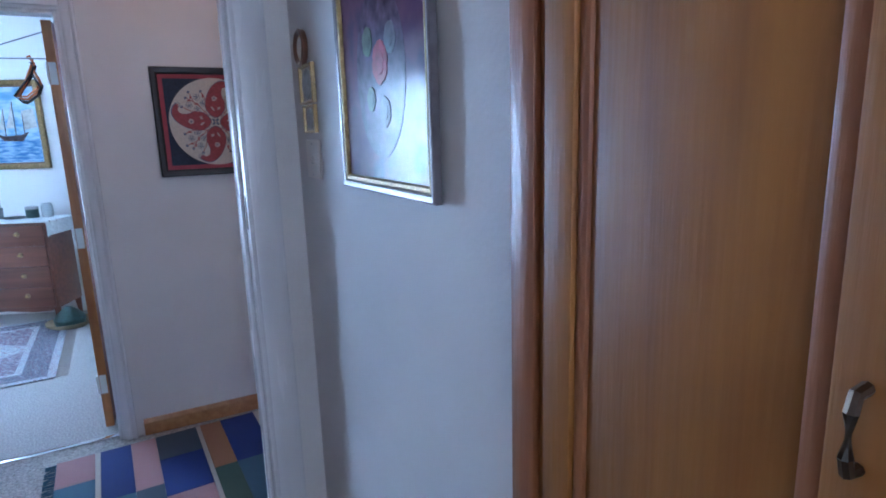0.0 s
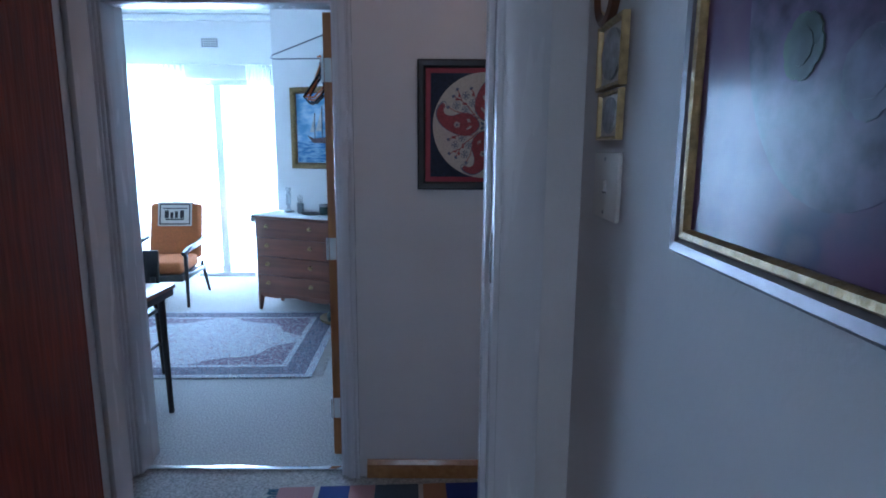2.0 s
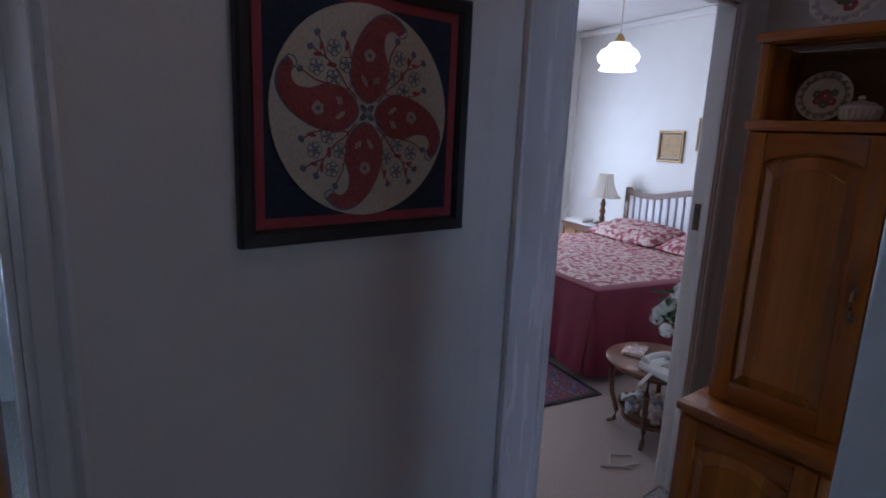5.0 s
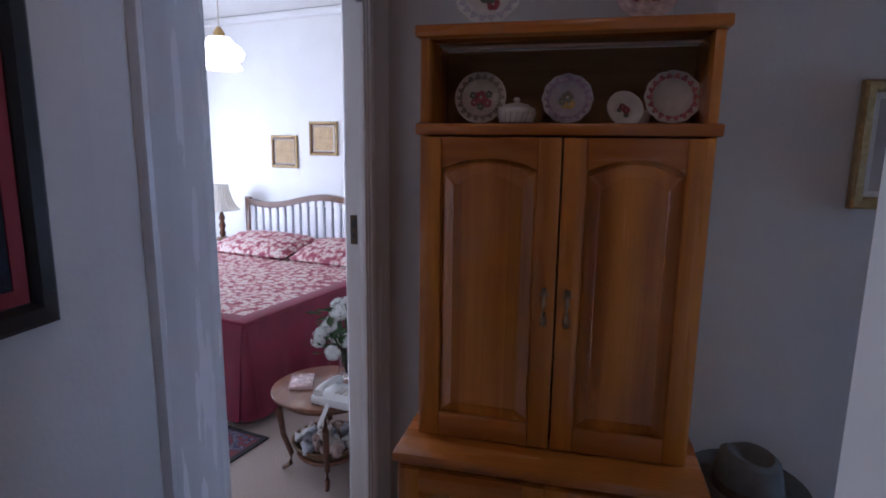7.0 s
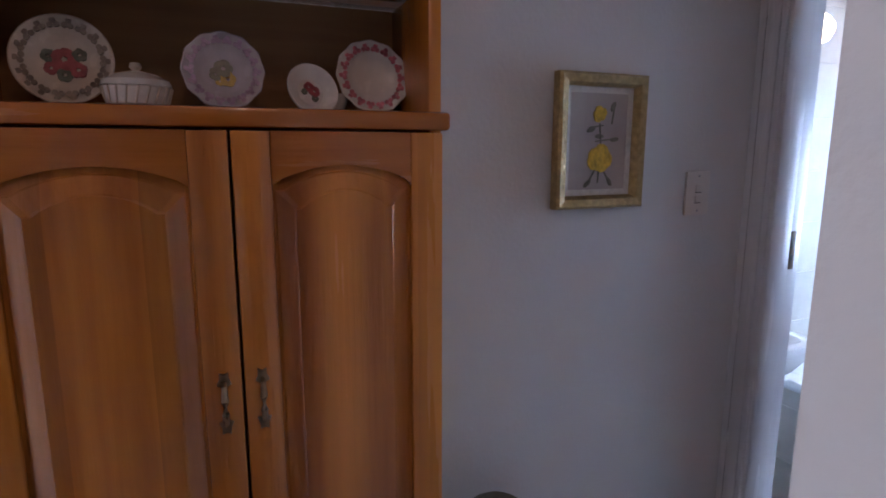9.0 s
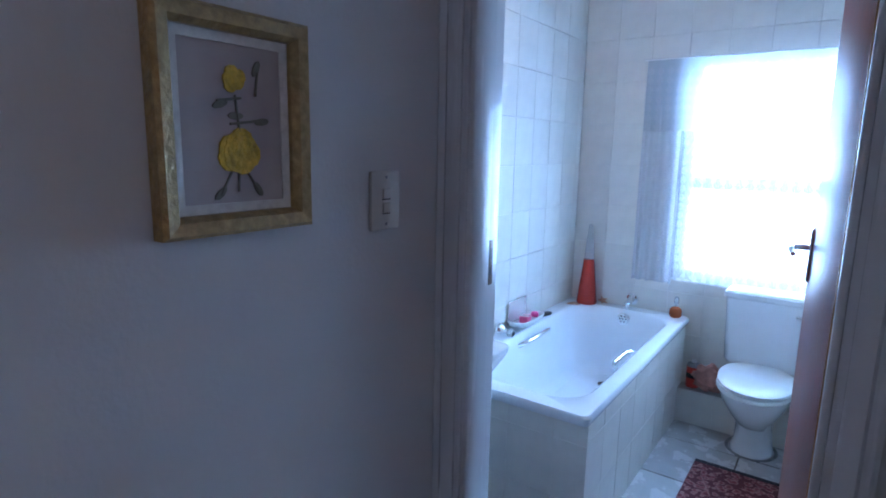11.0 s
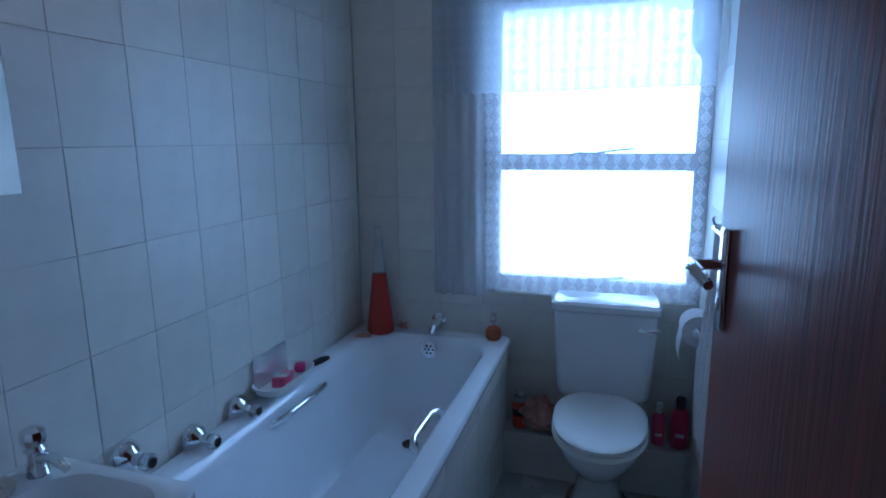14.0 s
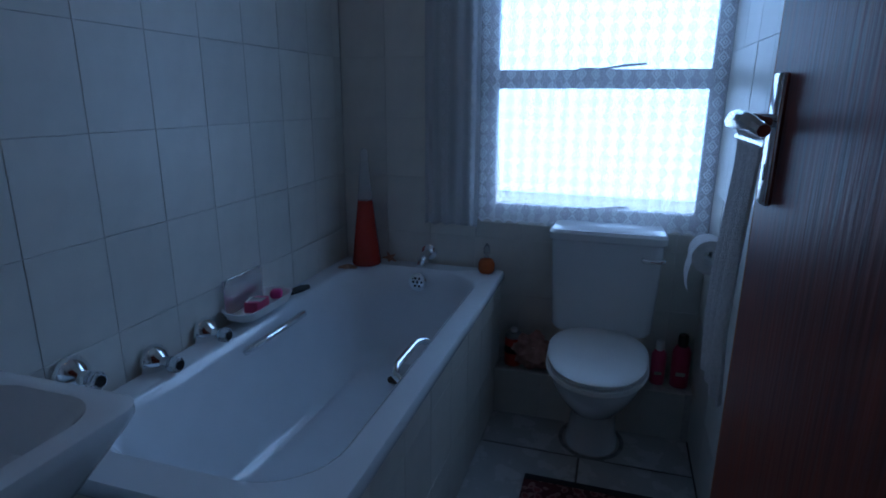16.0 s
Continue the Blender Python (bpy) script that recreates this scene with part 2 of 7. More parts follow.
def solo(name, bm, material, label, category, m=None, group="", kind="", smooth=True):
    ob = new(name, finish(name, bm, material, smooth))
    if m is not None:
        ob.matrix_basis = m
    return tagged(ob, label, category, group, kind)


def box(x0, x1, y0, y1, z0, z1, bevel=0.0, bm=None, m=None, seg=2):
    bm = bm or bmesh.new()
    mm = Matrix.Translation(((x0 + x1) / 2, (y0 + y1) / 2, (z0 + z1) / 2)) @ Matrix.Diagonal((abs(x1 - x0), abs(y1 - y0), abs(z1 - z0), 1))
    if m is not None:
        mm = m @ mm
    made = bmesh.ops.create_cube(bm, size=1, matrix=mm)
    if bevel:
        edges = {e for v in made["verts"] for e in v.link_edges}
        bmesh.ops.bevel(bm, geom=list(edges), offset=bevel, segments=seg, affect="EDGES", profile=0.5)
    return bm


def rod(p, q, r, r2=None, seg=12, bm=None):
    bm = bm or bmesh.new()
    p, q = Vector(p), Vector(q)
    m = Matrix.Translation((p + q) / 2) @ (q - p).to_track_quat("Z", "Y").to_matrix().to_4x4()
    bmesh.ops.create_cone(bm, cap_ends=True, segments=seg, radius1=r, radius2=r if r2 is None else r2, depth=(q - p).length, matrix=m)
    return bm


def lathe(profile, seg=24, bm=None, m=None, sx=1.0, sy=1.0):
    """Turns (radius, height) pairs round z."""
    bm = bm or bmesh.new()
    m = m or Matrix()
    rings = []
    for r, z in profile:
        if r < 1e-5:
            rings.append([bm.verts.new(m @ Vector((0, 0, z)))])
        else:
            rings.append([bm.verts.new(m @ Vector((sx * r * math.cos(2 * math.pi * k / seg), sy * r * math.sin(2 * math.pi * k / seg), z))) for k in range(seg)])
    for a, b in zip(rings, rings[1:]):
        for k in range(seg):
            k2 = (k + 1) % seg
            f = [a[k % len(a)], a[k2 % len(a)], b[k2 % len(b)], b[k % len(b)]]
            f = list(dict.fromkeys(f))
            if len(f) > 2:
                bm.faces.new(f)
    return bm


def tube(points, r, seg=8, bm=None):
    bm = bm or bmesh.new()
    pts = [Vector(p) for p in points]
    rings = []
    for i, p in enumerate(pts):
        d = (pts[min(i + 1, len(pts) - 1)] - pts[max(i - 1, 0)]).normalized()
        q = d.to_track_quat("Z", "Y")
        rad = r[i] if isinstance(r, (list, tuple)) else r
        rings.append([bm.verts.new(p + q @ Vector((rad * math.cos(2 * math.pi * k / seg), rad * math.sin(2 * math.pi * k / seg), 0))) for k in range(seg)])
    for a, b in zip(rings, rings[1:]):
        for k in range(seg):
            bm.faces.new((a[k], a[(k + 1) % seg], b[(k + 1) % seg], b[k]))
    bm.faces.new(rings[0][::-1])
    bm.faces.new(rings[-1])
    return bm


def sheet(fn, nu, nv, thick=0.0, bm=None):
    """A cloth-like sheet from fn(u, v), u and v from 0 to 1; thick closes it to a solid."""
    bm = bm or bmesh.new()
    g = [[bm.verts.new(fn(i / nu, j / nv)) for j in range(nv + 1)] for i in range(nu + 1)]
    faces = [bm.faces.new((g[i][j], g[i + 1][j], g[i + 1][j + 1], g[i][j + 1])) for i in range(nu) for j in range(nv)]
    if thick:
        bm.normal_update()
        bmesh.ops.solidify(bm, geom=faces, thickness=thick)
    return bm


def extrude_outline(pts, depth, m=None, bm=None, bevel=0.0):
    """A flat outline in x, z pushed along y."""
    bm = bm or bmesh.new()
    m = m or Matrix()
    a = [bm.verts.new(m @ Vector((x, 0, z))) for x, z in pts]
    b = [bm.verts.new(m @ Vector((x, depth, z))) for x, z in pts]
    fa, fb = bm.faces.new(a), bm.faces.new(b[::-1])
    for k in range(len(pts)):
        k2 = (k + 1) % len(pts)
        bm.faces.new((a[k2], a[k], b[k], b[k2]))
    if bevel:
        es = list(fa.edges)
        bmesh.ops.bevel(bm, geom=es, offset=bevel, segments=2, affect="EDGES")
    return bm


def loft(rings, bm=None, cap=True):
    bm = bm or bmesh.new()
    vs = [[bm.verts.new(p) for p in r] for r in rings]
    for a, b in zip(vs, vs[1:]):
        for k in range(len(a)):
            k2 = (k + 1) % len(a)
            bm.faces.new((a[k], a[k2], b[k2], b[k]))
    if cap:
        bm.faces.new(vs[-1])
    return bm


def structure(name, bm, material, label, category="wall", m=None, smooth=False):
    return solo(name, bm, material, label, category, m, kind="structure", smooth=smooth)


def wall(name, p, q, z0, z1, thick, material, label, openings=()):
    """A wall from p to q (its face on the left of the way), thick to the right; openings (s0, s1, z0, z1) go through it."""
    p, q = Vector((*p, 0)), Vector((*q, 0))
    length = (q - p).length
    m = Matrix.Translation(p) @ Matrix.Rotation(math.atan2(q.y - p.y, q.x - p.x), 4, "Z")
    bm = bmesh.new()
    s = 0
    for a, b, lo, hi in sorted(openings):
        if a > s:
            box(s, a, -thick, 0, z0, z1, bm=bm)
        if lo > z0:
            box(a, b, -thick, 0, z0, lo, bm=bm)
        if hi < z1:
            box(a, b, -thick, 0, hi, z1, bm=bm)
        s = b
    if s < length:
        box(s, length, -thick, 0, z0, z1, bm=bm)
    return structure(name, bm, material, label, "wall", m)


# ---- large structure ----
RZ = 2.9
wall("wall_hall_north", (1.28, 2.99), (-3.12, 2.99), 0, RZ, 0.19, PLASTER, "cream painted plaster wall with a doorway", ((0.96, 1.94, 0, 2.07),))
wall("wall_bedroom_south", (6.3, 2.99), (1.28, 2.99), 0, RZ, 0.08, PLASTER, "thin cream painted plaster wall with the bedroom doorway", ((3.735, 4.75, 0, 2.07),))
wall("wall_hall_east", (2.16, 0.92), (2.16, 1.93), 0, RZ, 0.62, PLASTER, "cream painted plaster wall beside the cabinet")
wall("wall_hall_recess", (2.78, 1.93), (2.78, 2.99), 0, RZ, 0.12, PLASTER, "cream painted plaster wall behind the cabinet")
wall("wall_hall_south", (-2.6, 1.95), (1.02, 1.95), 0, RZ, 0.13, PLASTER, "cream painted plaster wall with a doorway", ((2.51, 3.46, 0, 2.07),))
wall("wall_hall_west", (-2.6, 2.99), (-2.6, 1.82), 0, RZ, 0.12, PLASTER, "cream painted plaster wall")
structure("wall_corridor_east", box(1.02, 1.30, -1.56, 0.92, 0, RZ), PLASTER, "thick cream painted plaster wall with rounded corner")
structure("wall_corridor_corner", box(1.02, 1.293, 0.92, 1.942, 0, RZ), PLASTER, "thick cream painted plaster wall with rounded corner")
pier = extrude_outline([(0.868, -1.949), (1.13, -1.949), (0.965, -2.072), (0.93, -2.086), (0.885, -2.088), (0.868, -2.078)], RZ, pose(0, 0, 0, 90))
structure("wall_doorway_pier", pier, PLASTER, "short cream plaster pier with a rounded corner beside the doorway")
wall("wall_corridor_west", (-0.2, 1.82), (-0.2, -1.62), 0, RZ, 0.12, PLASTER, "cream painted plaster wall")
# unseen end wall; its opening is added only to let light in
wall("wall_corridor_south", (-0.2, -1.5), (1.02, -1.5), 0, RZ, 0.12, PLASTER, "cream painted plaster wall with an added opening for fill light", ((0.3, 0.95, 1.45, 2.1),))
wall("wall_bathroom_north", (1.30, 0.92), (2.9, 0.92), 0, RZ, 0.14, PLASTER, "plaster wall with the bathroom doorway", ((0.07, 0.817, 0, 2.07),))
wall("wall_bathroom_east", (2.79, -1.55), (2.79, 0.78), 0, RZ, 0.12, GROUT, "bathroom wall clad in cream tiles")
wall("wall_bathroom_south", (1.30, -1.43), (2.79, -1.43), 0, RZ, 0.16, GROUT, "tiled bathroom wall with a window", ((0.0, 0.90, 0.80, 2.03),))
wall("wall_sunroom_window", (-0.95, 7.0), (-3.0, 7.0), 0, RZ, 0.2, WHITEWALL, "white painted wall with a glazed door", ((0.12, 1.80, 0, 2.2),))
wall("wall_sunroom_slant", (0.9, 5.37), (-0.85, 6.11), 0, RZ, 0.12, WHITEWALL, "white painted slanting wall")
wall("wall_sunroom_return", (-0.85, 6.11), (-0.95, 7.0), 0, RZ, 0.12, WHITEWALL, "white painted return wall")
wall("wall_sunroom_east", (0.9, 3.12), (0.9, 5.38), 0, RZ, 0.12, WHITEWALL, "white painted wall")
wall("wall_sunroom_west", (-3.0, 7.2), (-3.0, 3.12), 0, RZ, 0.12, WHITEWALL, "white painted wall")
BED = pose(3.22, 3.92, 0, 0, 0, -14)


def bedw(u, v):
    p = BED @ Vector((u, v, 0))
    return (p.x, p.y)


wall("wall_bedroom_head", bedw(2.12, -0.95), bedw(2.12, 3.0), 0, RZ, 0.12, WHITEWALL, "white painted wall behind the bed")
wall("wall_bedroom_window", bedw(2.24, 3.0), bedw(-2.9, 3.0), 0, RZ, 0.12, WHITEWALL, "white painted wall with a window", ((1.1, 2.9, 0.8, 2.1),))
wall("wall_bedroom_west", (1.3, 8.4), (1.3, 3.075), 0, RZ, 0.12, WHITEWALL, "white painted wall")
structure("floor_hall", box(-3.1, 6.3, -1.62, 3.05, -0.1, -0.004), CARPET, "pale speckled fitted carpet", "floor")
structure("floor_sunroom", box(-3.1, 1.24, 3.05, 7.2, -0.1, 0), CARPET, "pale speckled fitted carpet", "floor")
structure("floor_bedroom", box(1.24, 6.5, 3.05, 8.5, -0.1, 0), CARPETB, "beige fitted carpet", "floor")
structure("floor_bathroom", box(1.30, 2.79, -1.43, 0.90, -0.0035, 0.004), DGROUT, "bathroom floor with dark grout", "floor")
structure("ceiling_hall", box(-2.75, 3.0, -1.65, 2.99, 2.62, 2.72), CEIL, "plain white plaster ceiling", "ceiling")
structure("ceiling_sunroom", box(-3.1, 1.28, 3.12, 7.2, 2.86, 2.98), CEIL, "plain white plaster ceiling", "ceiling")
structure("ceiling_bedroom", box(1.3, 6.5, 3.075, 8.6, 2.74, 2.86), CEIL, "plain white plaster ceiling", "ceiling")
structure("ground", box(-60, 60, -60, 60, -0.5, -0.12), mat("dry_pale_paving", (0.42, 0.39, 0.34), 0.9, spread=0.2, scale=2, bump=0.3), "pale sunlit ground outside", "ground")


def skirting(p, q, h=0.085):
    p, q = Vector((*p, 0)), Vector((*q, 0))
    m = Matrix.Translation(p) @ Matrix.Rotation(math.atan2(q.y - p.y, q.x - p.x), 4, "Z")
    L = (q - p).length
    bm = extrude_outline([(0, 0), (0.016, 0), (0.016, h - 0.02), (0.006, h), (0, h)], L)
    structure("baseboard", bm, SKIRT, "varnished orange-brown wooden skirting board", "baseboard", m @ Matrix.Rotation(radians(-90), 4, "Z") @ Matrix.Diagonal((-1, 1, 1, 1)))


skirting((1.50, 2.99), (0.40, 2.99))
skirting((-0.745, 2.99), (-2.58, 2.99))
skirting((2.16, 0.94), (2.16, 1.90))
skirting((1.02, 0.56), (1.02, 1.78))
structure("cornice", box(-2.98, -0.96, 6.93, 6.998, 2.79, 2.858, 0.02), CEIL, "white plaster cornice", "cornice")
structure("cornice", box(2.05, 2.118, -0.9, 2.98, 2.67, 2.738, 0.02), CEIL, "white plaster cornice", "cornice", BED)


def door_frame(name, m, w, depth, label, front=True, back=True, wood_mat=None, stop=0.5, fw=0.075, flat=False):
    """Jambs, head and architraves round an opening: x from 0 to w, the wall from y = 0 to depth."""
    g = wood_mat or GLOSS
    t = thing(name, label, "door frame", m, kind="structure")
    h, j = 2.05, 0.022
    part("jamb", box(0, j, -0.004, depth + 0.004, 0, h, 0.003), g, t)
    part("jamb", box(w - j, w, -0.004, depth + 0.004, 0, h, 0.003), g, t)
    part("head", box(0, w, -0.004, depth + 0.004, h, h + j, 0.003), g, t)
    s0, s1 = (depth * stop, depth - 0.003) if stop >= 0 else (0.003, depth * -stop)
    part("stop", box(j, j + 0.014, s0, s1, 0, h - 0.002, 0.003), g, t)
    part("stop", box(w - j - 0.014, w - j, s0, s1, 0, h - 0.002, 0.003), g, t)
    part("stop", box(j + 0.014, w - j - 0.014, s0, s1, h - 0.016, h - 0.002, 0.003), g, t)
    for on, y, sgn in ((front, 0, -1), (back, depth, 1)):
        if not on:
            continue
        for x0, side in ((0.008, -1), (w - 0.008, 1)):
            prof = [(0, 0), (0, 0.010), (0.012, 0.018), (0.030, 0.018), (0.036, 0.013), (fw - 0.02, 0.016), (fw - 0.008, 0.024), (fw, 0.02), (fw, 0)]
            if flat:
                prof = [(0, 0), (0, 0.010), (0.010, 0.014), (fw - 0.012, 0.014), (fw, 0.008), (fw, 0)]
            bm = bmesh.new()
            lo = [bm.verts.new((x0 + side * a, y + sgn * (0.001 + b), 0)) for a, b in prof]
            hi = [bm.verts.new((x0 + side * a, y + sgn * (0.001 + b), h + 0.012 + a)) for a, b in prof]
            bm.faces.new(lo)
            bm.faces.new(hi[::-1])
            for k in range(len(prof)):
                k2 = (k + 1) % len(prof)
                bm.faces.new((lo[k], lo[k2], hi[k2], hi[k]))
            part("architrave", bm, g, t)
        part("architrave", box(0.008, w - 0.008, y + sgn * 0.001, y + sgn * 0.02, h + 0.014, h + 0.014 + fw, 0.004), g, t)
    return t


def strike_plate(t, m):
    # the plate lies in shadow; the dark metal colour paints that shade
    s = part("strike_plate", box(-0.0015, 0.0015, -0.013, 0.013, -0.055, 0.055, 0.001), DARKMETAL, t, "strike plate with its shade put into a dark metal colour")
    s.matrix_basis = m
    k = part("latch_hole", box(-0.002, 0.002, -0.007, 0.007, 0.008, 0.036), BLACK, s)
    k2 = part("latch_hole", box(-0.002, 0.002, -0.006, 0.006, -0.03, -0.012), BLACK, s)
    return s


d1 = door_frame("door_1", pose(-0.09, 1.82, 0), 0.95, 0.13, "white gloss painted door frame", stop=0.42, fw=0.092, flat=True)
part("lining", box(0.932, 0.956, 0.136, 0.262, 0, 2.05, 0.004), GLOSS, d1)
strike_plate(d1, pose(0.95 - 0.0245, 0.028, 1.235))
d2 = door_frame("door_2", pose(-0.66, 2.99, 0), 0.98, 0.19, "white gloss painted door frame to the sunny room", stop=-0.55, fw=0.055)
d3 = door_frame("door_3", pose(1.55, 2.99, 0), 1.015, 0.08, "white gloss painted bedroom door frame", stop=-0.35, fw=0.19)
strike_plate(d3, pose(1.015 - 0.0245, 0.055, 1.235))
d4 = door_frame("door_4", pose(2.117, 0.92, 0, 0, 0, 180), 0.747, 0.14, "white gloss painted bathroom door frame", stop=-0.6, fw=0.055)
strike_plate(d4, pose(0.0235, 0.108, 1.262))
solo("threshold_strip", box(-0.638, 0.298, 3.035, 3.065, -0.003, 0.006, 0.003), CHROME, "bright metal carpet strip in the doorway", "threshold")


def door_leaf(name, m, w, material, edge, label, handle_x=None, handle_z=1.21, hinges=False):
    """A flush leaf: x from 0 at the hinge to w, y from 0 to -0.04."""
    t = thing(name, label, "door", m)
    part("panel", box(0.003, w - 0.003, -0.040, 0, 0.012, 2.035, 0.0015), material, t)
    part("edge", box(0, 0.003, -0.040, 0, 0.012, 2.035), edge, t, "lighter wooden edge strip", smooth=False)
    part("edge", box(w - 0.003, w, -0.040, 0, 0.012, 2.035), edge, t, "lighter wooden edge strip", smooth=False)
    if handle_x is not None:
        for sgn, y in ((1, 0.0), (-1, -0.040)):
            pl = part("handle_plate", box(handle_x - 0.017, handle_x + 0.017, y, y + sgn * 0.009, handle_z - 0.100, handle_z + 0.056, 0.004), CHROME, t, "chrome handle plate")
            bm = rod((handle_x, y, handle_z), (handle_x, y + sgn * 0.05, handle_z), 0.009)
            tube([(handle_x + (0.004 if handle_x > w / 2 else -0.004), y + sgn * 0.05, handle_z), (handle_x - 0.03, y + sgn * 0.056, handle_z + 0.003), (handle_x - 0.07, y + sgn * 0.054, handle_z + 0.002), (handle_x - 0.11, y + sgn * 0.05, handle_z - 0.006)], [0.010, 0.011, 0.009, 0.007], bm=bm)
            part("lever", bm, CHROME, pl, "chrome lever")
            part("keyhole", box(handle_x - 0.004, handle_x + 0.004, y, y + sgn * 0.0095, handle_z - 0.07, handle_z - 0.05), BLACK, pl)
    if hinges:
        for z in (0.25, 1.02, 1.80):
            part("hinge", box(-0.002, 0.001, -0.034, -0.004, z - 0.05, z + 0.05), PLASTIC, t, "white painted hinge")
            part("hinge_knuckle", rod((-0.004, 0.004, z - 0.05), (-0.004, 0.004, z + 0.05), 0.006), PLASTIC, t)
    return t


door_leaf("bathroom_door", pose(1.408, 0.76, 0, 0, 0, -84.8), 0.765, DOORWOOD, ORANGEWOOD, "dark reddish mahogany veneer door standing open into the bathroom", 0.718, 1.268)
door_leaf("corridor_door", pose(-0.03, 1.79, 0, 0, 0, -90.5), 0.85, DOORWOOD, DOORWOOD, "dark brown veneer door standing open in the corridor", 0.79, 1.22)
door_leaf("sunroom_door", pose(0.218, 3.16, 0, 0, 0, 88.6), 0.77, DOORWOOD, ORANGEWOOD, "wooden door standing open with a bright orange-brown edge", 0.71, 1.22, True)


# ---- tiled bathroom walls ----
def tile_mesh(w, h, d=0.006):
    return finish("tile", box(0.0005, w - 0.0005, -d, 0, 0.0005, h - 0.0005, 0.001, seg=1), TILE)


TW, TH = 0.196, 0.239
FULL = tile_mesh(TW, TH)


def tile_wall(host, m, length, x_off, z_off, z1, hole=None):
    """Tiles in a grid on a wall's face: x along the wall, y into it."""
    cuts = {}
    z = z_off
    while z < z1 - 0.01:
        x = x_off
        while x < length - 0.004:
            a, b, lo, hi = max(x, 0), min(x + TW, length), max(z, 0.004), min(z + TH, z1)
            x += TW
            pieces = [(a, b, lo, hi)]
            if hole and a < hole[1] and b > hole[0] and lo < hole[3] and hi > hole[2]:
                pieces = []
                if a < hole[0]:
                    pieces.append((a, hole[0], lo, hi))
                if b > hole[1]:
                    pieces.append((hole[1], b, lo, hi))
                if lo < hole[2]:
                    pieces.append((max(a, hole[0]), min(b, hole[1]), lo, hole[2]))
                if hi > hole[3]:
                    pieces.append((max(a, hole[0]), min(b, hole[1]), hole[3], hi))
            for pa, pb, pl, ph in pieces:
                if pb - pa < 0.012 or ph - pl < 0.012:
                    continue
                key = (round(pb - pa, 3), round(ph - pl, 3))
                if key == (round(TW, 3), round(TH, 3)):
                    me = FULL
                else:
                    me = cuts.setdefault(key, None) or tile_mesh(*key)
                    cuts[key] = me
                ob = new("tile", me)
                ob.parent = host
                ob.matrix_parent_inverse = host.matrix_basis.inverted()
                ob.matrix_basis = m @ pose(pa, 0.001 * random.uniform(-0.5, 0.3), pl, random.uniform(-0.15, 0.15), 0, 0)
        z += TH


WEST = bpy.data.objects["wall_corridor_east"]


# ---- pictures and small wall fittings ----
def bars(w, h, fw, d, prof=None, y=0.0):
    """Four mitred bars of a frame: the outside w by h from the origin, the profile given as (inset, depth) pairs."""
    prof = prof or [(0, 0), (0, d * 0.8), (fw * 0.2, d), (fw * 0.75, d * 0.9), (fw, d * 0.5), (fw, 0)]
    out = []
    corners = [(0, 0, 1, 1), (w, 0, -1, 1), (w, h, -1, -1), (0, h, 1, -1)]
    for k in range(4):
        bm = bmesh.new()
        ends = []
        for cx, cz, sx, sz in (corners[k], corners[(k + 1) % 4]):
            ends.append([bm.verts.new((cx + sx * a, y - b, cz + sz * a)) for a, b in prof])
        for i in range(len(prof)):
            i2 = (i + 1) % len(prof)
            bm.faces.new((ends[0][i], ends[0][i2], ends[1][i2], ends[1][i]))
        bm.faces.new(ends[0])
        bm.faces.new(ends[1][::-1])
        out.append(bm)
    return out


def framed(name, label, m, w, h, fw, d, fmat, art, mount=None, mount_w=0.0, glazed=False, inner=None, group=""):
    t = thing(name, label, "picture", m, group)
    for bm in bars(w, h, fw, d):
        part("frame_bar", bm, fmat, t, smooth=False)
    if inner:
        for bm in bars(w - 2 * fw, h - 2 * fw, inner[0], d * 0.8):
            bmesh.ops.translate(bm, verts=bm.verts[:], vec=(fw, 0, fw))
            part("inner_moulding", bm, inner[1], t, smooth=False)
        fw += inner[0]
    if mount:
        for bm in bars(w - 2 * fw + 0.004, h - 2 * fw + 0.004, mount_w, 0.006, [(0, 0), (0, 0.007), (mount_w, 0.006), (mount_w, 0)]):
            bmesh.ops.translate(bm, verts=bm.verts[:], vec=(fw - 0.002, 0, fw - 0.002))
            part("mount", bm, mount, t, smooth=False)
        fw += mount_w - 0.004
    part("artwork", box(fw - 0.002, w - fw + 0.002, -0.004, -0.001, fw - 0.002, h - fw + 0.002), art, t, smooth=False)
    if glazed:
        g = part("glass", box(fw - 0.001, w - fw + 0.001, -d * 0.45 - 0.002, -d * 0.45, fw - 0.001, h - fw + 0.001), GLASSM, t, smooth=False)
        g.visible_shadow = False
    return t


def disc(x, z, r, y0, y1, seg=20, sx=1.0, turn=0.0, bm=None):
    bm = bm or bmesh.new()
    pts = []
    for k in range(seg):
        a = 2 * math.pi * k / seg
        px, pz = sx * r * math.cos(a), r * math.sin(a)
        pts.append((x + px * math.cos(turn) - pz * math.sin(turn), z + px * math.sin(turn) + pz * math.cos(turn)))
    return extrude_outline(pts, y1 - y0, Matrix.Translation((0, y0, 0)), bm)


# embroidered circle in a black frame
NAVY = mat("navy_linen", (0.018, 0.028, 0.05), 0.9, spread=0.25, scale=90, bump=0.4, bump_scale=400)
REDMAT = mat("dark_red_mount", (0.26, 0.035, 0.05), 0.7, spread=0.08, scale=60)
CREAMLINEN = mat("cream_linen", (0.50, 0.45, 0.38), 0.95, spread=0.12, scale=120, bump=0.5, bump_scale=400)
REDTHREAD = mat("dull_red_thread", (0.30, 0.065, 0.07), 0.85, spread=0.25, scale=160, bump=0.6, bump_scale=300)
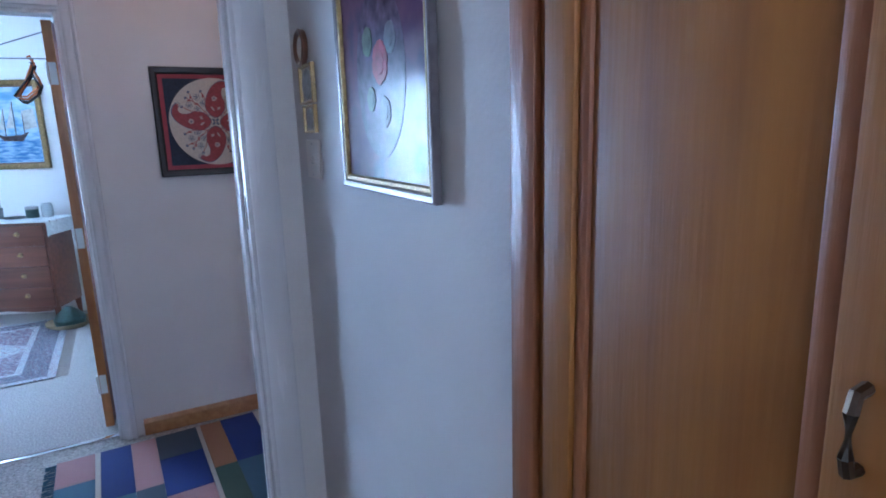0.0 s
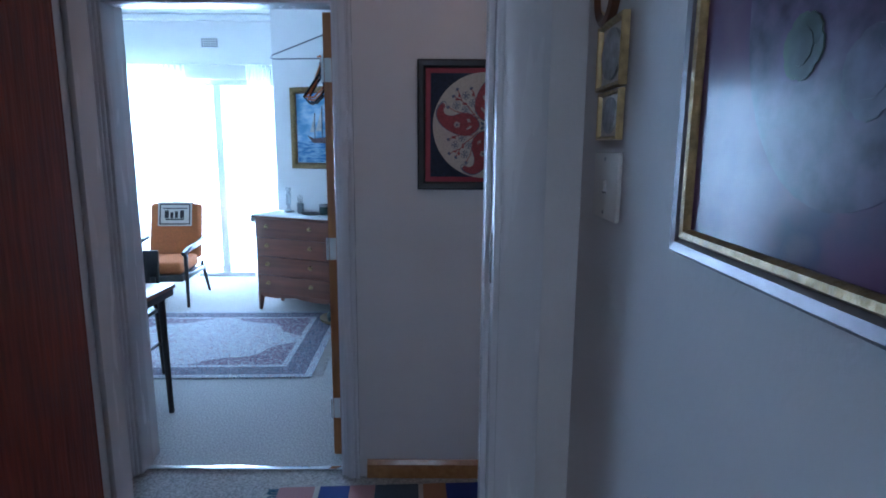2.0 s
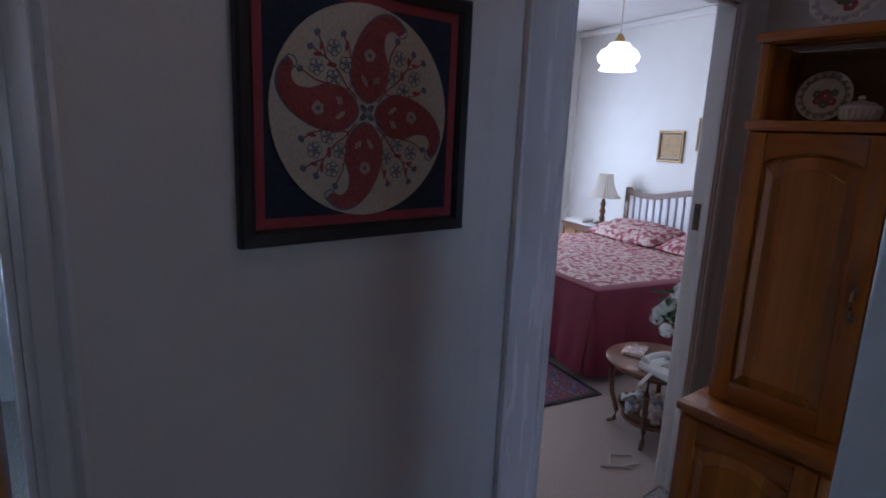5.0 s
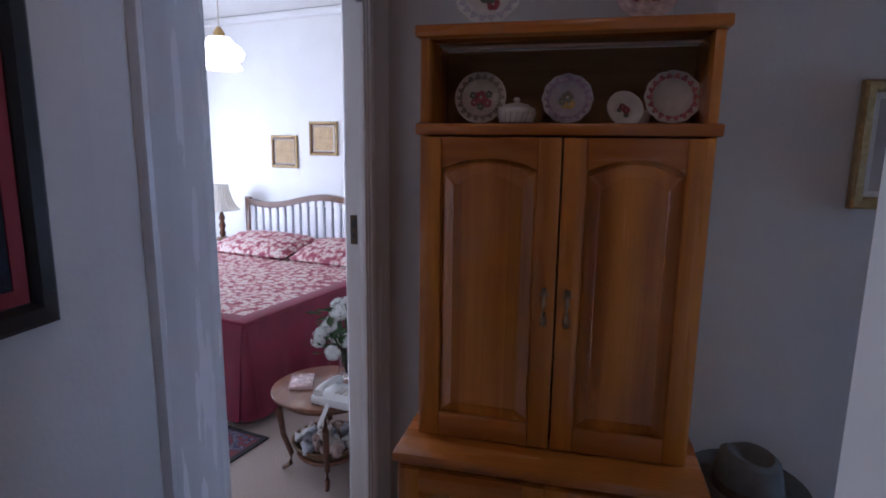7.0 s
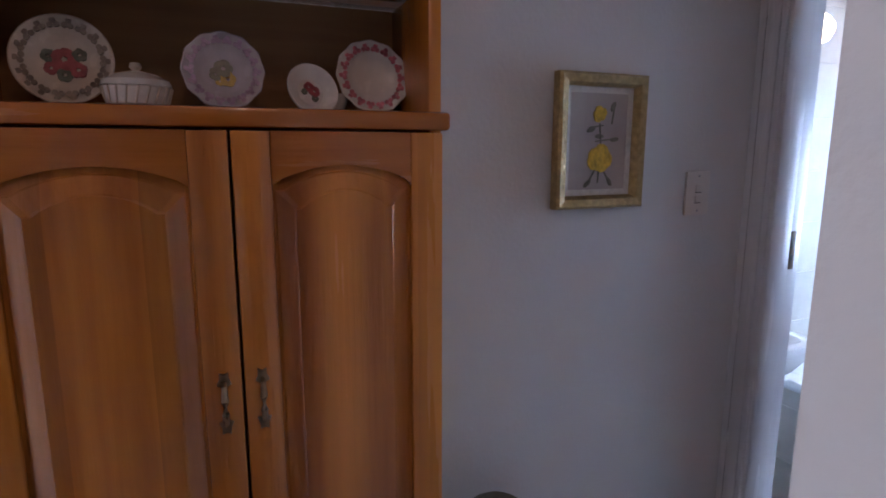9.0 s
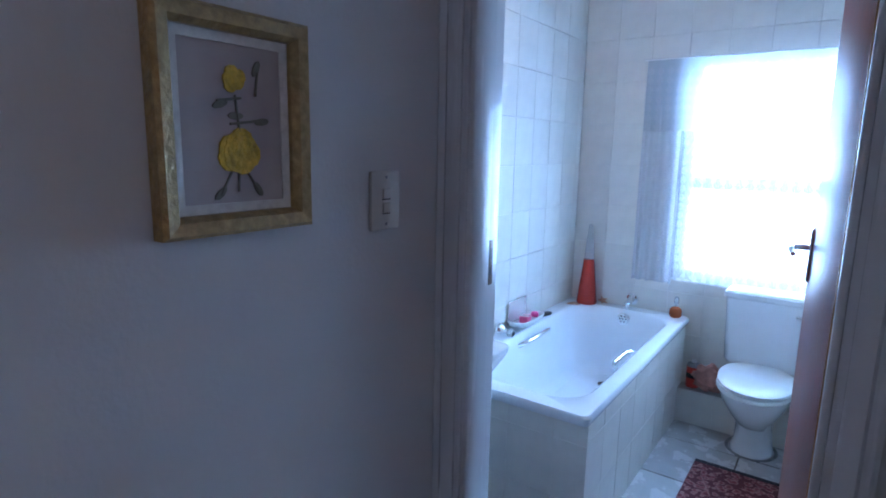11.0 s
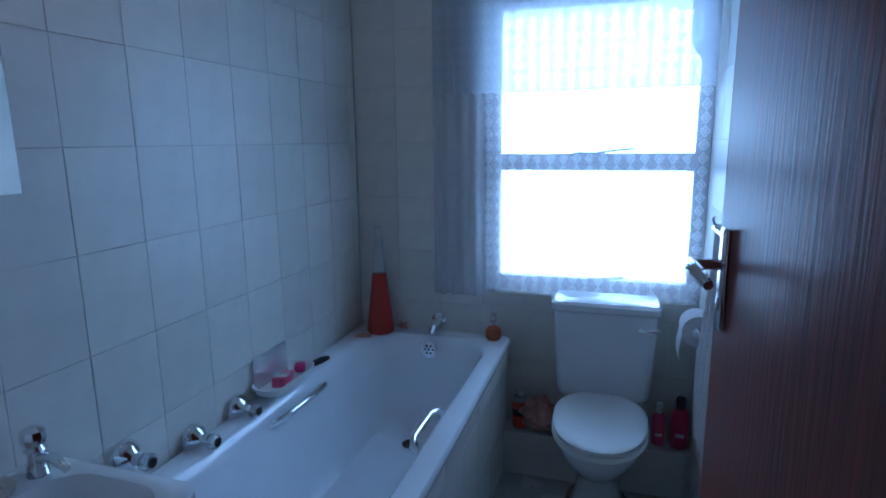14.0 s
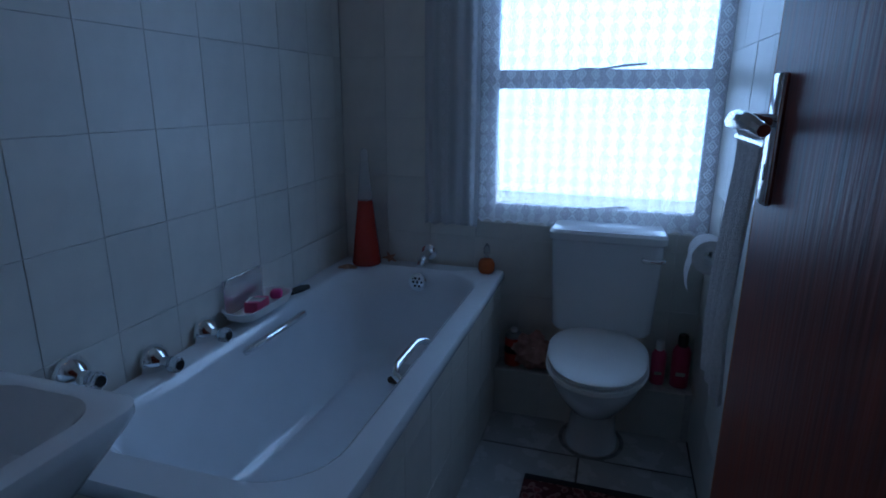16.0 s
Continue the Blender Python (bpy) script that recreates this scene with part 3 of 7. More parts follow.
GREYTHREAD = mat("blue_grey_thread", (0.12, 0.14, 0.20), 0.85, spread=0.25, scale=160, bump=0.6, bump_scale=300)
PALETHREAD = mat("pale_thread", (0.42, 0.33, 0.30), 0.85, spread=0.2, scale=160, bump=0.6, bump_scale=300)
EW = 0.543
emb = framed("embroidery_picture", "square embroidered red and cream paisley circle in a black frame", pose(0.629, 2.985, 1.305), EW, 0.516, 0.032, 0.022, BLACK, NAVY, REDMAT, 0.022)
EC = (EW / 2, 0.258)
part("embroidered_disc", disc(*EC, 0.210, -0.0075, -0.004, 56), CREAMLINEN, emb, "round cream linen ground")


def smooth_loop(ctrl, n=5):
    """A closed curve through the control points."""
    out, m = [], len(ctrl)
    for k in range(m):
        p0, p1, p2, p3 = (Vector(ctrl[(k + d) % m]) for d in (-1, 0, 1, 2))
        for j in range(n):
            q = j / n
            out.append(0.5 * (2 * p1 + (p2 - p0) * q + (2 * p0 - 5 * p1 + 4 * p2 - p3) * q * q + (3 * p1 - p0 - 3 * p2 + p3) * q ** 3))
    return out


def turned(pts, a):
    return [(EC[0] + x * math.cos(a) - y * math.sin(a), EC[1] + x * math.sin(a) + y * math.cos(a)) for x, y in pts]


def blossom(x, z, rad, y, turn):
    """Five outlined petals round a dark eye."""
    edge, fill = bmesh.new(), bmesh.new()
    for j in range(5):
        c = 2 * math.pi * j / 5 + turn
        disc(x + 0.6 * rad * math.cos(c), z + 0.6 * rad * math.sin(c), rad * 0.44, y, y + 0.0012, 9, 0.8, c, edge)
        disc(x + 0.62 * rad * math.cos(c), z + 0.62 * rad * math.sin(c), rad * 0.30, y - 0.0005, y + 0.001, 9, 0.8, c, fill)
    disc(x, z, rad * 0.2, y - 0.0008, y + 0.001, 8, bm=edge)
    part("blossom", edge, GREYTHREAD, emb, "dark outlined embroidered blossom")
    part("blossom_fill", fill, CREAMLINEN, emb)


PAISLEY = [(0.022, 0.0), (0.036, 0.026), (0.070, 0.045), (0.115, 0.040), (0.160, 0.020), (0.188, -0.008), (0.197, -0.036), (0.188, -0.064), (0.174, -0.076), (0.166, -0.066), (0.170, -0.048), (0.158, -0.032), (0.130, -0.030), (0.100, -0.042), (0.068, -0.044), (0.036, -0.026)]
for k in range(4):
    a = radians(-4 + 90 * k)
    loop = smooth_loop(PAISLEY)
    mid = Vector((0.1, 0.0))
    part("petal_outline", extrude_outline(turned([mid + (p - mid) * 1.045 for p in loop], a), 0.0012, Matrix.Translation((0, -0.0086, 0))), GREYTHREAD, emb)
    part("petal", extrude_outline(turned(loop, a), 0.002, Matrix.Translation((0, -0.0094, 0))), REDTHREAD, emb, "dull red embroidered paisley petal")
    curl = [(0.170 + 0.014 * (1 - q / 16) * math.cos(0.55 * q + 0.5), -0.070 + 0.016 * (1 - q / 16) * math.sin(0.55 * q - 2.6)) for q in range(13)]
    part("curl", tube([(x, -0.0084, z) for x, z in turned(curl, a)], 0.0014, 5), GREYTHREAD, emb)
    (px, pz), (qx, qz), (tx, tz) = turned([(0.112, 0.004), (0.062, 0.012), (0.066, -0.016)], a)
    bm = bmesh.new()
    for j in range(5):
        c = 2 * math.pi * j / 5 + a
        disc(px + 0.008 * math.cos(c), pz + 0.008 * math.sin(c), 0.0066, -0.0104, -0.009, 8, 0.8, c, bm)
    part("petal_motif", bm, PALETHREAD, emb)
    for ang, bx0, bz0, size in ((a + 2.2, qx, qz, 0.013), (a + 0.9, tx, tz, 0.011), (a + 2.8, tx, tz, 0.009)):
        part("petal_leaf", disc(bx0, bz0, size, -0.0103, -0.009, 9, 0.36, ang), PALETHREAD, emb)
    part("motif_eye", disc(px, pz, 0.0042, -0.0108, -0.010, 8), GREYTHREAD, emb)
    b = a + radians(45)
    for f, o in ((0.098, 0.018), (0.135, 0.034), (0.100, -0.022), (0.140, -0.020)):
        (fx, fz), = turned([(f, o)], b)
        blossom(fx, fz, 0.0175, -0.0088, b)
    bm = bmesh.new()
    for ctrl in (((0.035, 0.0), (0.07, 0.004), (0.10, 0.0), (0.135, 0.006), (0.168, 0.018)), ((0.06, 0.004), (0.085, 0.026), (0.12, 0.052), (0.15, 0.062)), ((0.06, 0.0), (0.09, -0.03), (0.12, -0.048), (0.145, -0.052)), ((0.135, 0.006), (0.16, -0.004), (0.178, -0.008))):
        tube([(x, -0.0078, z) for x, z in turned(ctrl, b)], 0.0017, 5, bm)
    for f, o, w in ((0.075, 0.024, 0.016), (0.072, -0.022, 0.016), (0.118, 0.004, 0.011), (0.15, 0.016, 0.010), (0.158, 0.0, 0.009), (0.125, -0.046, 0.010)):
        (fx, fz), = turned([(f, o)], b)
        disc(fx, fz, w, -0.0084, -0.0074, 9, 0.42, b + (0.9 if o > 0 else -0.9) - 1.57, bm)
    part("sprig", bm, REDTHREAD, emb, "red embroidered sprig")
    for f, o in ((0.170, 0.020), (0.181, -0.009), (0.152, 0.064), (0.147, -0.054)):
        (fx, fz), = turned([(f, o)], b)
        part("bud", disc(fx, fz, 0.0075, -0.0086, -0.0074, 9, 0.8, b), GREYTHREAD, emb)
bm = bmesh.new()
for j in range(4):
    c = math.pi / 4 + j * math.pi / 2
    disc(EC[0] + 0.011 * math.cos(c), EC[1] + 0.011 * math.sin(c), 0.011, -0.0096, -0.0075, 8, 0.55, c - 1.57, bm)
part("centre_blossom", bm, GREYTHREAD, emb)
part("centre_eye", disc(*EC, 0.006, -0.0102, -0.0075, 10), PALETHREAD, emb)

# big glazed picture in the corridor
ROSE = blotch("dim_rose_painting", ((0.0, (0.06, 0.04, 0.09)), (0.42, (0.11, 0.06, 0.12)), (0.55, (0.15, 0.08, 0.14)), (0.68, (0.09, 0.07, 0.13)), (0.85, (0.19, 0.15, 0.21))), 7, 0.17, "noise", bump=0.0)
ROSE.node_tree.nodes["Principled BSDF"].inputs["Specular IOR Level"].default_value = 0.07
DOILY = mat("pale_lavender_paint", (0.115, 0.085, 0.14), 0.19, spread=0.45, scale=30)
DOILY.node_tree.nodes["Principled BSDF"].inputs["Specular IOR Level"].default_value = 0.07
big = framed("glazed_picture", "large mauve floral picture in a silver and gold frame", pose(1.017, 1.298, 1.35, 0, 0, -91), 0.53, 0.66, 0.018, 0.017, SILVER, ROSE, inner=(0.012, GOLD))
part("oval_doily", disc(0.262, 0.25, 0.175, -0.0046, -0.004, 40, 0.80), DOILY, big, "pale lavender oval in the picture")
for (x, z, r), c in (((0.27, 0.27, 0.05), (0.26, 0.03, 0.06)), ((0.20, 0.32, 0.035), (0.07, 0.09, 0.08)), ((0.33, 0.31, 0.035), (0.10, 0.085, 0.13)), ((0.29, 0.17, 0.035), (0.10, 0.085, 0.13)), ((0.21, 0.20, 0.03), (0.07, 0.09, 0.08))):
    bm = bmesh.new()
    for j in range(6):
        a = j * 1.047 + x * 9
        disc(x + r * 0.5 * math.cos(a), z + r * 0.5 * math.sin(a), r * 0.5, -0.0052 - 0.0002 * j, -0.004, 10, 0.8, a, bm)
    disc(x, z, r * 0.5, -0.0066, -0.004, 10, bm=bm)
    flower_paint = mat("painted_flower", c, 0.3, spread=0.5, scale=30)
    flower_paint.node_tree.nodes["Principled BSDF"].inputs["Specular IOR Level"].default_value = 0.07
    part("painted_flower", bm, flower_paint, big)

SMALLART = mat("small_cream_print", (0.60, 0.57, 0.52), 0.5, spread=0.12, scale=40)
RELIEF = mat("blue_grey_relief", (0.36, 0.38, 0.40), 0.45, spread=0.35, scale=50)


def oval_frame():
    t = thing("oval_picture", "small oval picture in a dark wooden frame", "picture", pose(1.018, 1.66, 1.735, 0, 0, -90))
    bm = bmesh.new()
    for k in range(28):
        a, b = 2 * math.pi * k / 28, 2 * math.pi * (k + 1) / 28
        ring = []
        for g in (a, b):
            ring.append([bm.verts.new((r * 1.15 * math.cos(g), y, r * 1.1 * math.sin(g))) for r, y in ((0.048, 0), (0.050, -0.014), (0.043, -0.018), (0.034, -0.010), (0.033, 0))])
        for i in range(4):
            bm.faces.new((ring[0][i], ring[0][i + 1], ring[1][i + 1], ring[1][i]))
    bmesh.ops.remove_doubles(bm, verts=bm.verts[:], dist=1e-5)
    part("oval_rim", bm, HEADWOOD, t)
    part("gilt_ring", disc(0, 0, 0.036, -0.009, -0.002, 28, 1.1), BRASS, t)
    part("miniature", disc(0, 0, 0.030, -0.010, -0.003, 28, 1.1), SMALLART, t)


oval_frame()
fr = framed("small_picture", "small square plaque with an oval relief", pose(1.018, 1.69, 1.572, 0, 0, -90), 0.14, 0.112, 0.009, 0.014, PALEGOLD, SMALLART)
part("oval_relief", disc(0.07, 0.056, 0.042, -0.009, -0.003, 24, 1.2), RELIEF, fr)
fr = framed("small_picture", "tiny square plaque with an oval relief", pose(1.018, 1.675, 1.486, 0, 0, -90), 0.12, 0.082, 0.007, 0.012, PALEGOLD, SMALLART)
part("oval_relief", disc(0.06, 0.041, 0.030, -0.008, -0.003, 24, 1.2), RELIEF, fr)


def light_switch(m, label, levers=2, wide=1.0):
    t = thing("light_switch", label, "switch", m)
    part("plate", box(0.037 - 0.037 * wide, 0.037 + 0.037 * wide, -0.009, 0, 0, 0.116, 0.004), SWITCH, t)
    for k in range(levers):
        z = 0.058 + (k - (levers - 1) / 2) * 0.028
        part("rocker", box(0.026, 0.048, -0.013, -0.008, z - 0.010, z + 0.010, 0.002), SWITCH, t)
        part("gap", box(0.0255, 0.0485, -0.0096, -0.0085, z - 0.0125, z - 0.0105), BLACK, t, smooth=False)
    for z in (0.012, 0.104):
        part("screw", rod((0.037, -0.009, z), (0.037, -0.0105, z), 0.003), STEEL, t)


light_switch(pose(1.0195, 1.655, 1.35, 0, 0, -90), "cream single-lever light switch plate", 1, 1.9)
light_switch(pose(2.159, 1.162, 1.370, 0, 0, -90), "cream two-lever light switch plate by the bathroom door", 2, 1.13)
light_switch(pose(-0.785, 2.989, 1.315), "cream light switch plate beside the doorway", 1)

# yellow rose picture
CANVAS = blotch("grey_mauve_canvas", ((0.0, (0.30, 0.26, 0.26)), (0.45, (0.40, 0.35, 0.34)), (0.7, (0.46, 0.41, 0.39)), (1.0, (0.36, 0.31, 0.31))), 9, 0.8, "noise")
LINENW = mat("white_linen_slip", (0.62, 0.60, 0.56), 0.8, spread=0.1, scale=90)
fl = framed("rose_picture", "small painting of yellow roses in an ornate gold frame", pose(2.158, 1.585, 1.403, 0, 0, -90), 0.255, 0.314, 0.030, 0.030, PALEGOLD, CANVAS, LINENW, 0.016)
YEL = mat("yellow_paint", (0.62, 0.42, 0.035), 0.6, spread=0.35, scale=70, bump=0.6, bump_scale=90)
GRN = mat("dull_green_paint", (0.15, 0.15, 0.12), 0.7, spread=0.3, scale=50)


def rose(cx, cz, r, petals):
    for j in range(petals):
        a = j * 2.4
        f = 0.62 * r * math.sqrt((j + 0.3) / petals)
        part("painted_petal", disc(cx + f * math.cos(a), cz + f * math.sin(a), r * 0.42, -0.0065 - 0.0002 * (petals - j), -0.004, 9, 0.7, a), YEL, fl)


rose(0.133, 0.118, 0.042, 14)
rose(0.128, 0.222, 0.024, 9)
for pts in ([(0.13, 0.06), (0.132, 0.09)], [(0.10, 0.055), (0.12, 0.09)], [(0.165, 0.06), (0.145, 0.09)], [(0.135, 0.15), (0.13, 0.2)], [(0.12, 0.158), (0.175, 0.165)], [(0.10, 0.19), (0.14, 0.196)], [(0.17, 0.235), (0.165, 0.20)]):
    part("painted_stem", tube([(x, -0.0055, z) for x, z in pts], 0.002, 5), GRN, fl)
for x, z, a in ((0.175, 0.163, 0.2), (0.105, 0.185, 0.4), (0.168, 0.24, 1.2), (0.10, 0.058, 0.8), (0.165, 0.062, 2.2), (0.13, 0.17, 0.1)):
    part("painted_leaf", disc(x, z, 0.013, -0.0062, -0.004, 8, 0.42, a + 1.5), GRN, fl)

# ---- corridor linen cupboard ----
cup = thing("linen_cupboard", "honey-coloured veneer linen cupboard with red-brown frame", "cupboard", pose(1.018, 0.545, 0, 0, 0, -90))
part("upright", box(0, 0.055, -0.022, 0, 0, 2.35, 0.004), REDWOOD, cup, "red-brown frame post")
part("upright", box(0.055, 0.075, -0.012, 0, 0, 2.35, 0.003), CUPWOOD, cup)
part("plinth", box(0.075, 1.95, -0.015, 0, 0, 0.08, 0.003), REDWOOD, cup)
part("head_rail", box(0.075, 1.95, -0.018, 0, 2.28, 2.35, 0.003), REDWOOD, cup)
for k in range(2):
    x = 0.08 + k * 0.46
    dr = part("cupboard_door", box(x + 0.075, x + 0.33, -0.014, -0.002, 0.16, 2.20, 0.002), CUPWOOD, cup, "honey veneer door panel")
    part("stile", box(x, x + 0.055, -0.026, -0.001, 0.085, 2.275, 0.004), CUPWOOD, dr)
    part("bead", box(x + 0.055, x + 0.075, -0.020, -0.001, 0.085, 2.275, 0.006), REDWOOD, dr)
    part("bead", box(x + 0.33, x + 0.352, -0.020, -0.001, 0.085, 2.275, 0.006), REDWOOD, dr)
    part("stile", box(x + 0.352, x + 0.45, -0.026, -0.001, 0.085, 2.275, 0.004), CUPWOOD, dr)
    part("rail", box(x + 0.075, x + 0.33, -0.024, -0.001, 0.085, 0.16, 0.004), CUPWOOD, dr)
    part("rail", box(x + 0.075, x + 0.33, -0.024, -0.001, 2.20, 2.275, 0.004), CUPWOOD, dr)
    hx = x + 0.378
    part("handle", tube([(hx, -0.024, 1.285), (hx, -0.040, 1.283), (hx, -0.044, 1.27), (hx, -0.044, 1.235), (hx, -0.040, 1.222), (hx, -0.024, 1.22)], 0.0055, 8), DARKMETAL, dr, "dark bow handle")

# ---- hall: flat-woven rug ----
PAL = {
    "pink": mat("pink_wool", (0.44, 0.24, 0.24), 0.95, spread=0.12, scale=120, bump=0.6, bump_scale=260, stretch=(1, 5, 1)),
    "blue": mat("royal_blue_wool", (0.02, 0.045, 0.22), 0.95, spread=0.15, scale=120, bump=0.6, bump_scale=260, stretch=(1, 5, 1)),
    "teal": mat("steel_blue_wool", (0.06, 0.14, 0.22), 0.95, spread=0.15, scale=120, bump=0.6, bump_scale=260, stretch=(1, 5, 1)),
    "slate": mat("slate_wool", (0.07, 0.10, 0.14), 0.95, spread=0.15, scale=120, bump=0.6, bump_scale=260, stretch=(1, 5, 1)),
    "tan": mat("tan_wool", (0.40, 0.20, 0.11), 0.95, spread=0.15, scale=120, bump=0.6, bump_scale=260, stretch=(1, 5, 1)),
    "cream": mat("cream_wool", (0.55, 0.50, 0.46), 0.95, spread=0.12, scale=120, bump=0.6, bump_scale=260, stretch=(1, 5, 1)),
    "green": mat("green_wool", (0.06, 0.12, 0.10), 0.95, spread=0.15, scale=120, bump=0.6, bump_scale=260, stretch=(1, 5, 1)),
}
kelim = thing("kelim_rug", "flat-woven blue, pink, tan and cream block-patterned hall rug", "rug", pose(0.072, 2.09, 0, 0, 0, 3.2))
cols = [("pink", 0.155, "blue teal pink"), ("cream", 0.022, "cream"), ("blue", 0.13, "teal blue"), ("pink", 0.11, "slate pink"), ("teal", 0.19, "pink blue slate"),
        ("cream", 0.02, "cream"), ("tan", 0.10, "green tan"), ("blue", 0.17, "teal blue"), ("pink", 0.11, "pink cream"), ("blue", 0.13, "slate blue"), ("cream", 0.02, "cream"), ("teal", 0.12, "teal pink green"), ("pink", 0.12, "pink blue pink")]
x = 0.0
for _, cw, seq in cols:
    seq = seq.split()
    z = 0.0
    for k, c in enumerate(seq):
        ln = 0.80 / len(seq) * (1 + (0.22 if k % 2 else -0.14) * (len(seq) > 1)) if k < len(seq) - 1 else 0.80 - z
        part("woven_block", box(x + 0.0005, x + cw - 0.0005, z + 0.0005, z + ln - 0.0005, -0.004, 0.007 + 0.0006 * random.random(), 0.0015, seg=1), PAL[c], kelim)
        z += ln
    x += cw
for k in range(46):
    y0 = 0.01 + 0.78 * k / 45
    part("tassel", tube([(0.0, y0, 0.003), (-0.02, y0 + random.uniform(-0.006, 0.006), 0.004), (-0.045, y0 + random.uniform(-0.012, 0.012), 0.001)], 0.0035, 5), PAL["teal"], kelim)

# ---- hall cabinet ----
cab = thing("wall_unit", "honey-brown wooden wall unit with arched panel doors and display shelf", "cabinet", pose(1.952, 2.652, 0, 0, 0, -92.6))
CW, CZ = 0.688, 1.833
part("side_panel", box(0, 0.022, 0.002, 0.30, 0.775, CZ - 0.03, 0.002), CABWOOD, cab)
part("side_panel", box(CW - 0.022, CW, 0.002, 0.226, 0.775, CZ - 0.03, 0.002), CABWOOD, cab)
part("top_board", box(-0.012, CW + 0.012, -0.012, 0.225, CZ - 0.028, CZ, 0.006), CABWOODX, cab)
part("shelf_board", box(-0.010, CW + 0.012, -0.014, 0.225, 1.572, 1.602, 0.007), CABWOODX, cab)
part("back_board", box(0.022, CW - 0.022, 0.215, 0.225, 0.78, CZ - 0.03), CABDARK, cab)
part("ledge_top", box(-0.035, CW + 0.035, -0.13, 0.30, 0.750, 0.778, 0.008), CABWOODX, cab)
part("base_body", box(-0.025, CW + 0.025, -0.105, 0.30, 0.06, 0.75, 0.002), CABWOOD, cab)
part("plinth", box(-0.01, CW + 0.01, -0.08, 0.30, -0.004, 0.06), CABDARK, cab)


def arch(x0, x1, z0, z1, rise, n=14):
    """An upright panel outline whose top is a shallow arch with short shoulders."""
    pts = [(x0, z0), (x1, z0), (x1, z1)]
    for k in range(n + 1):
        s = k / n
        pts.append((x1 - (x1 - x0) * (0.06 + 0.88 * s), z1 + rise * math.sin(math.pi * s) ** 0.8))
    return pts + [(x0, z1)]


def panel_door(host, x0, x1, z0, z1, y, arched, hinge_left, handle=True):
    d = part("cabinet_door", box(x0, x1, y - 0.012, y, z0, z1, 0.002), CABWOOD, host)
    s = 0.055
    part("stile", box(x0, x0 + s, y - 0.022, y - 0.012, z0, z1, 0.003), CABWOOD, d)
    part("stile", box(x1 - s, x1, y - 0.022, y - 0.012, z0, z1, 0.003), CABWOOD, d)
    part("rail", box(x0 + s, x1 - s, y - 0.022, y - 0.012, z0, z0 + 0.065, 0.003), CABWOODX, d)
    a, b, top = x0 + s, x1 - s, z1 - 0.078
    rise = 0.028 if arched else 0.0
    pts = [(b, z1), (a, z1), (a, top - 0.006)]
    for k in range(17):
        q = k / 16
        pts.append((a + (b - a) * q, top + rise * math.sin(math.pi * q) ** 0.8))
    pts.append((b, top - 0.006))
    part("top_rail", extrude_outline(pts, 0.010, Matrix.Translation((0, y - 0.022, 0)), bevel=0.002), CABWOODX, d, "rail with an arched lower edge")
    f = loft([[(x, yy, z) for x, z in arch(a + q, b - q, z0 + 0.065 + q, top - 0.006 - q, rise)] for q, yy in ((0.004, y - 0.012), (0.006, y - 0.0135), (0.030, y - 0.0215), (0.033, y - 0.0235), (0.036, y - 0.0235))])
    part("raised_panel", f, CABWOOD, d, "bevelled raised panel", smooth=False)
    if handle:
        hx = x1 - 0.026 if hinge_left else x0 + 0.026
        hz = 1.157
        h = part("handle", tube([(hx, y - 0.022, hz + 0.034), (hx, y - 0.036, hz + 0.03), (hx, y - 0.042, hz + 0.01), (hx, y - 0.042, hz - 0.01), (hx, y - 0.036, hz - 0.03), (hx, y - 0.022, hz - 0.034)], [0.004, 0.004, 0.0055, 0.0055, 0.004, 0.004], 8), AGED, d, "ornate brass drop handle")
        for sg in (1, -1):
            part("rosette", extrude_outline([(hx + r * math.sin(q), hz + sg * 0.036 + sg * 1.5 * r * math.cos(q)) for q, r in ((k * math.pi / 5, 0.011 if k % 2 else 0.007) for k in range(10))], 0.004, Matrix.Translation((0, y - 0.0265, 0))), AGED, h)


panel_door(cab, 0.006, 0.3515, 0.782, 1.568, 0.0, True, True)
panel_door(cab, 0.3555, CW - 0.006, 0.782, 1.568, 0.0, True, False)
panel_door(cab, -0.018, 0.352, 0.085, 0.735, -0.105, True, True, False)
panel_door(cab, 0.356, CW + 0.018, 0.085, 0.735, -0.105, True, False, False)

# ---- china on the cabinet ----
CREAMCHINA = mat("cream_china", (0.55, 0.50, 0.42), 0.25, spread=0.08, scale=40, coat=0.3)
LILACCHINA = mat("lilac_white_china", (0.50, 0.47, 0.52), 0.25, spread=0.08, scale=40, coat=0.3)
ROSEGLAZE = mat("rose_pink_glaze", (0.50, 0.15, 0.18), 0.35, spread=0.5, scale=90)
MAUVEGLAZE = mat("mauve_glaze", (0.34, 0.24, 0.36), 0.35, spread=0.4, scale=80)
TAUPEGLAZE = mat("taupe_openwork", (0.24, 0.21, 0.17), 0.5, spread=0.3, scale=80)
PINKCHINA = mat("pink_sprigged_china", (0.58, 0.42, 0.40), 0.25, spread=0.3, scale=45, coat=0.3)
WHITECHINA = mat("white_china", (0.66, 0.64, 0.60), 0.25, spread=0.05, scale=40, coat=0.3)
DULLRED = mat("dull_red_glaze", (0.32, 0.07, 0.08), 0.35, spread=0.4, scale=60)
DULLGREEN = mat("dull_green_glaze", (0.12, 0.14, 0.11), 0.35, spread=0.4, scale=60)
OCHRE = mat("ochre_glaze", (0.45, 0.32, 0.05), 0.35, spread=0.4, scale=60)


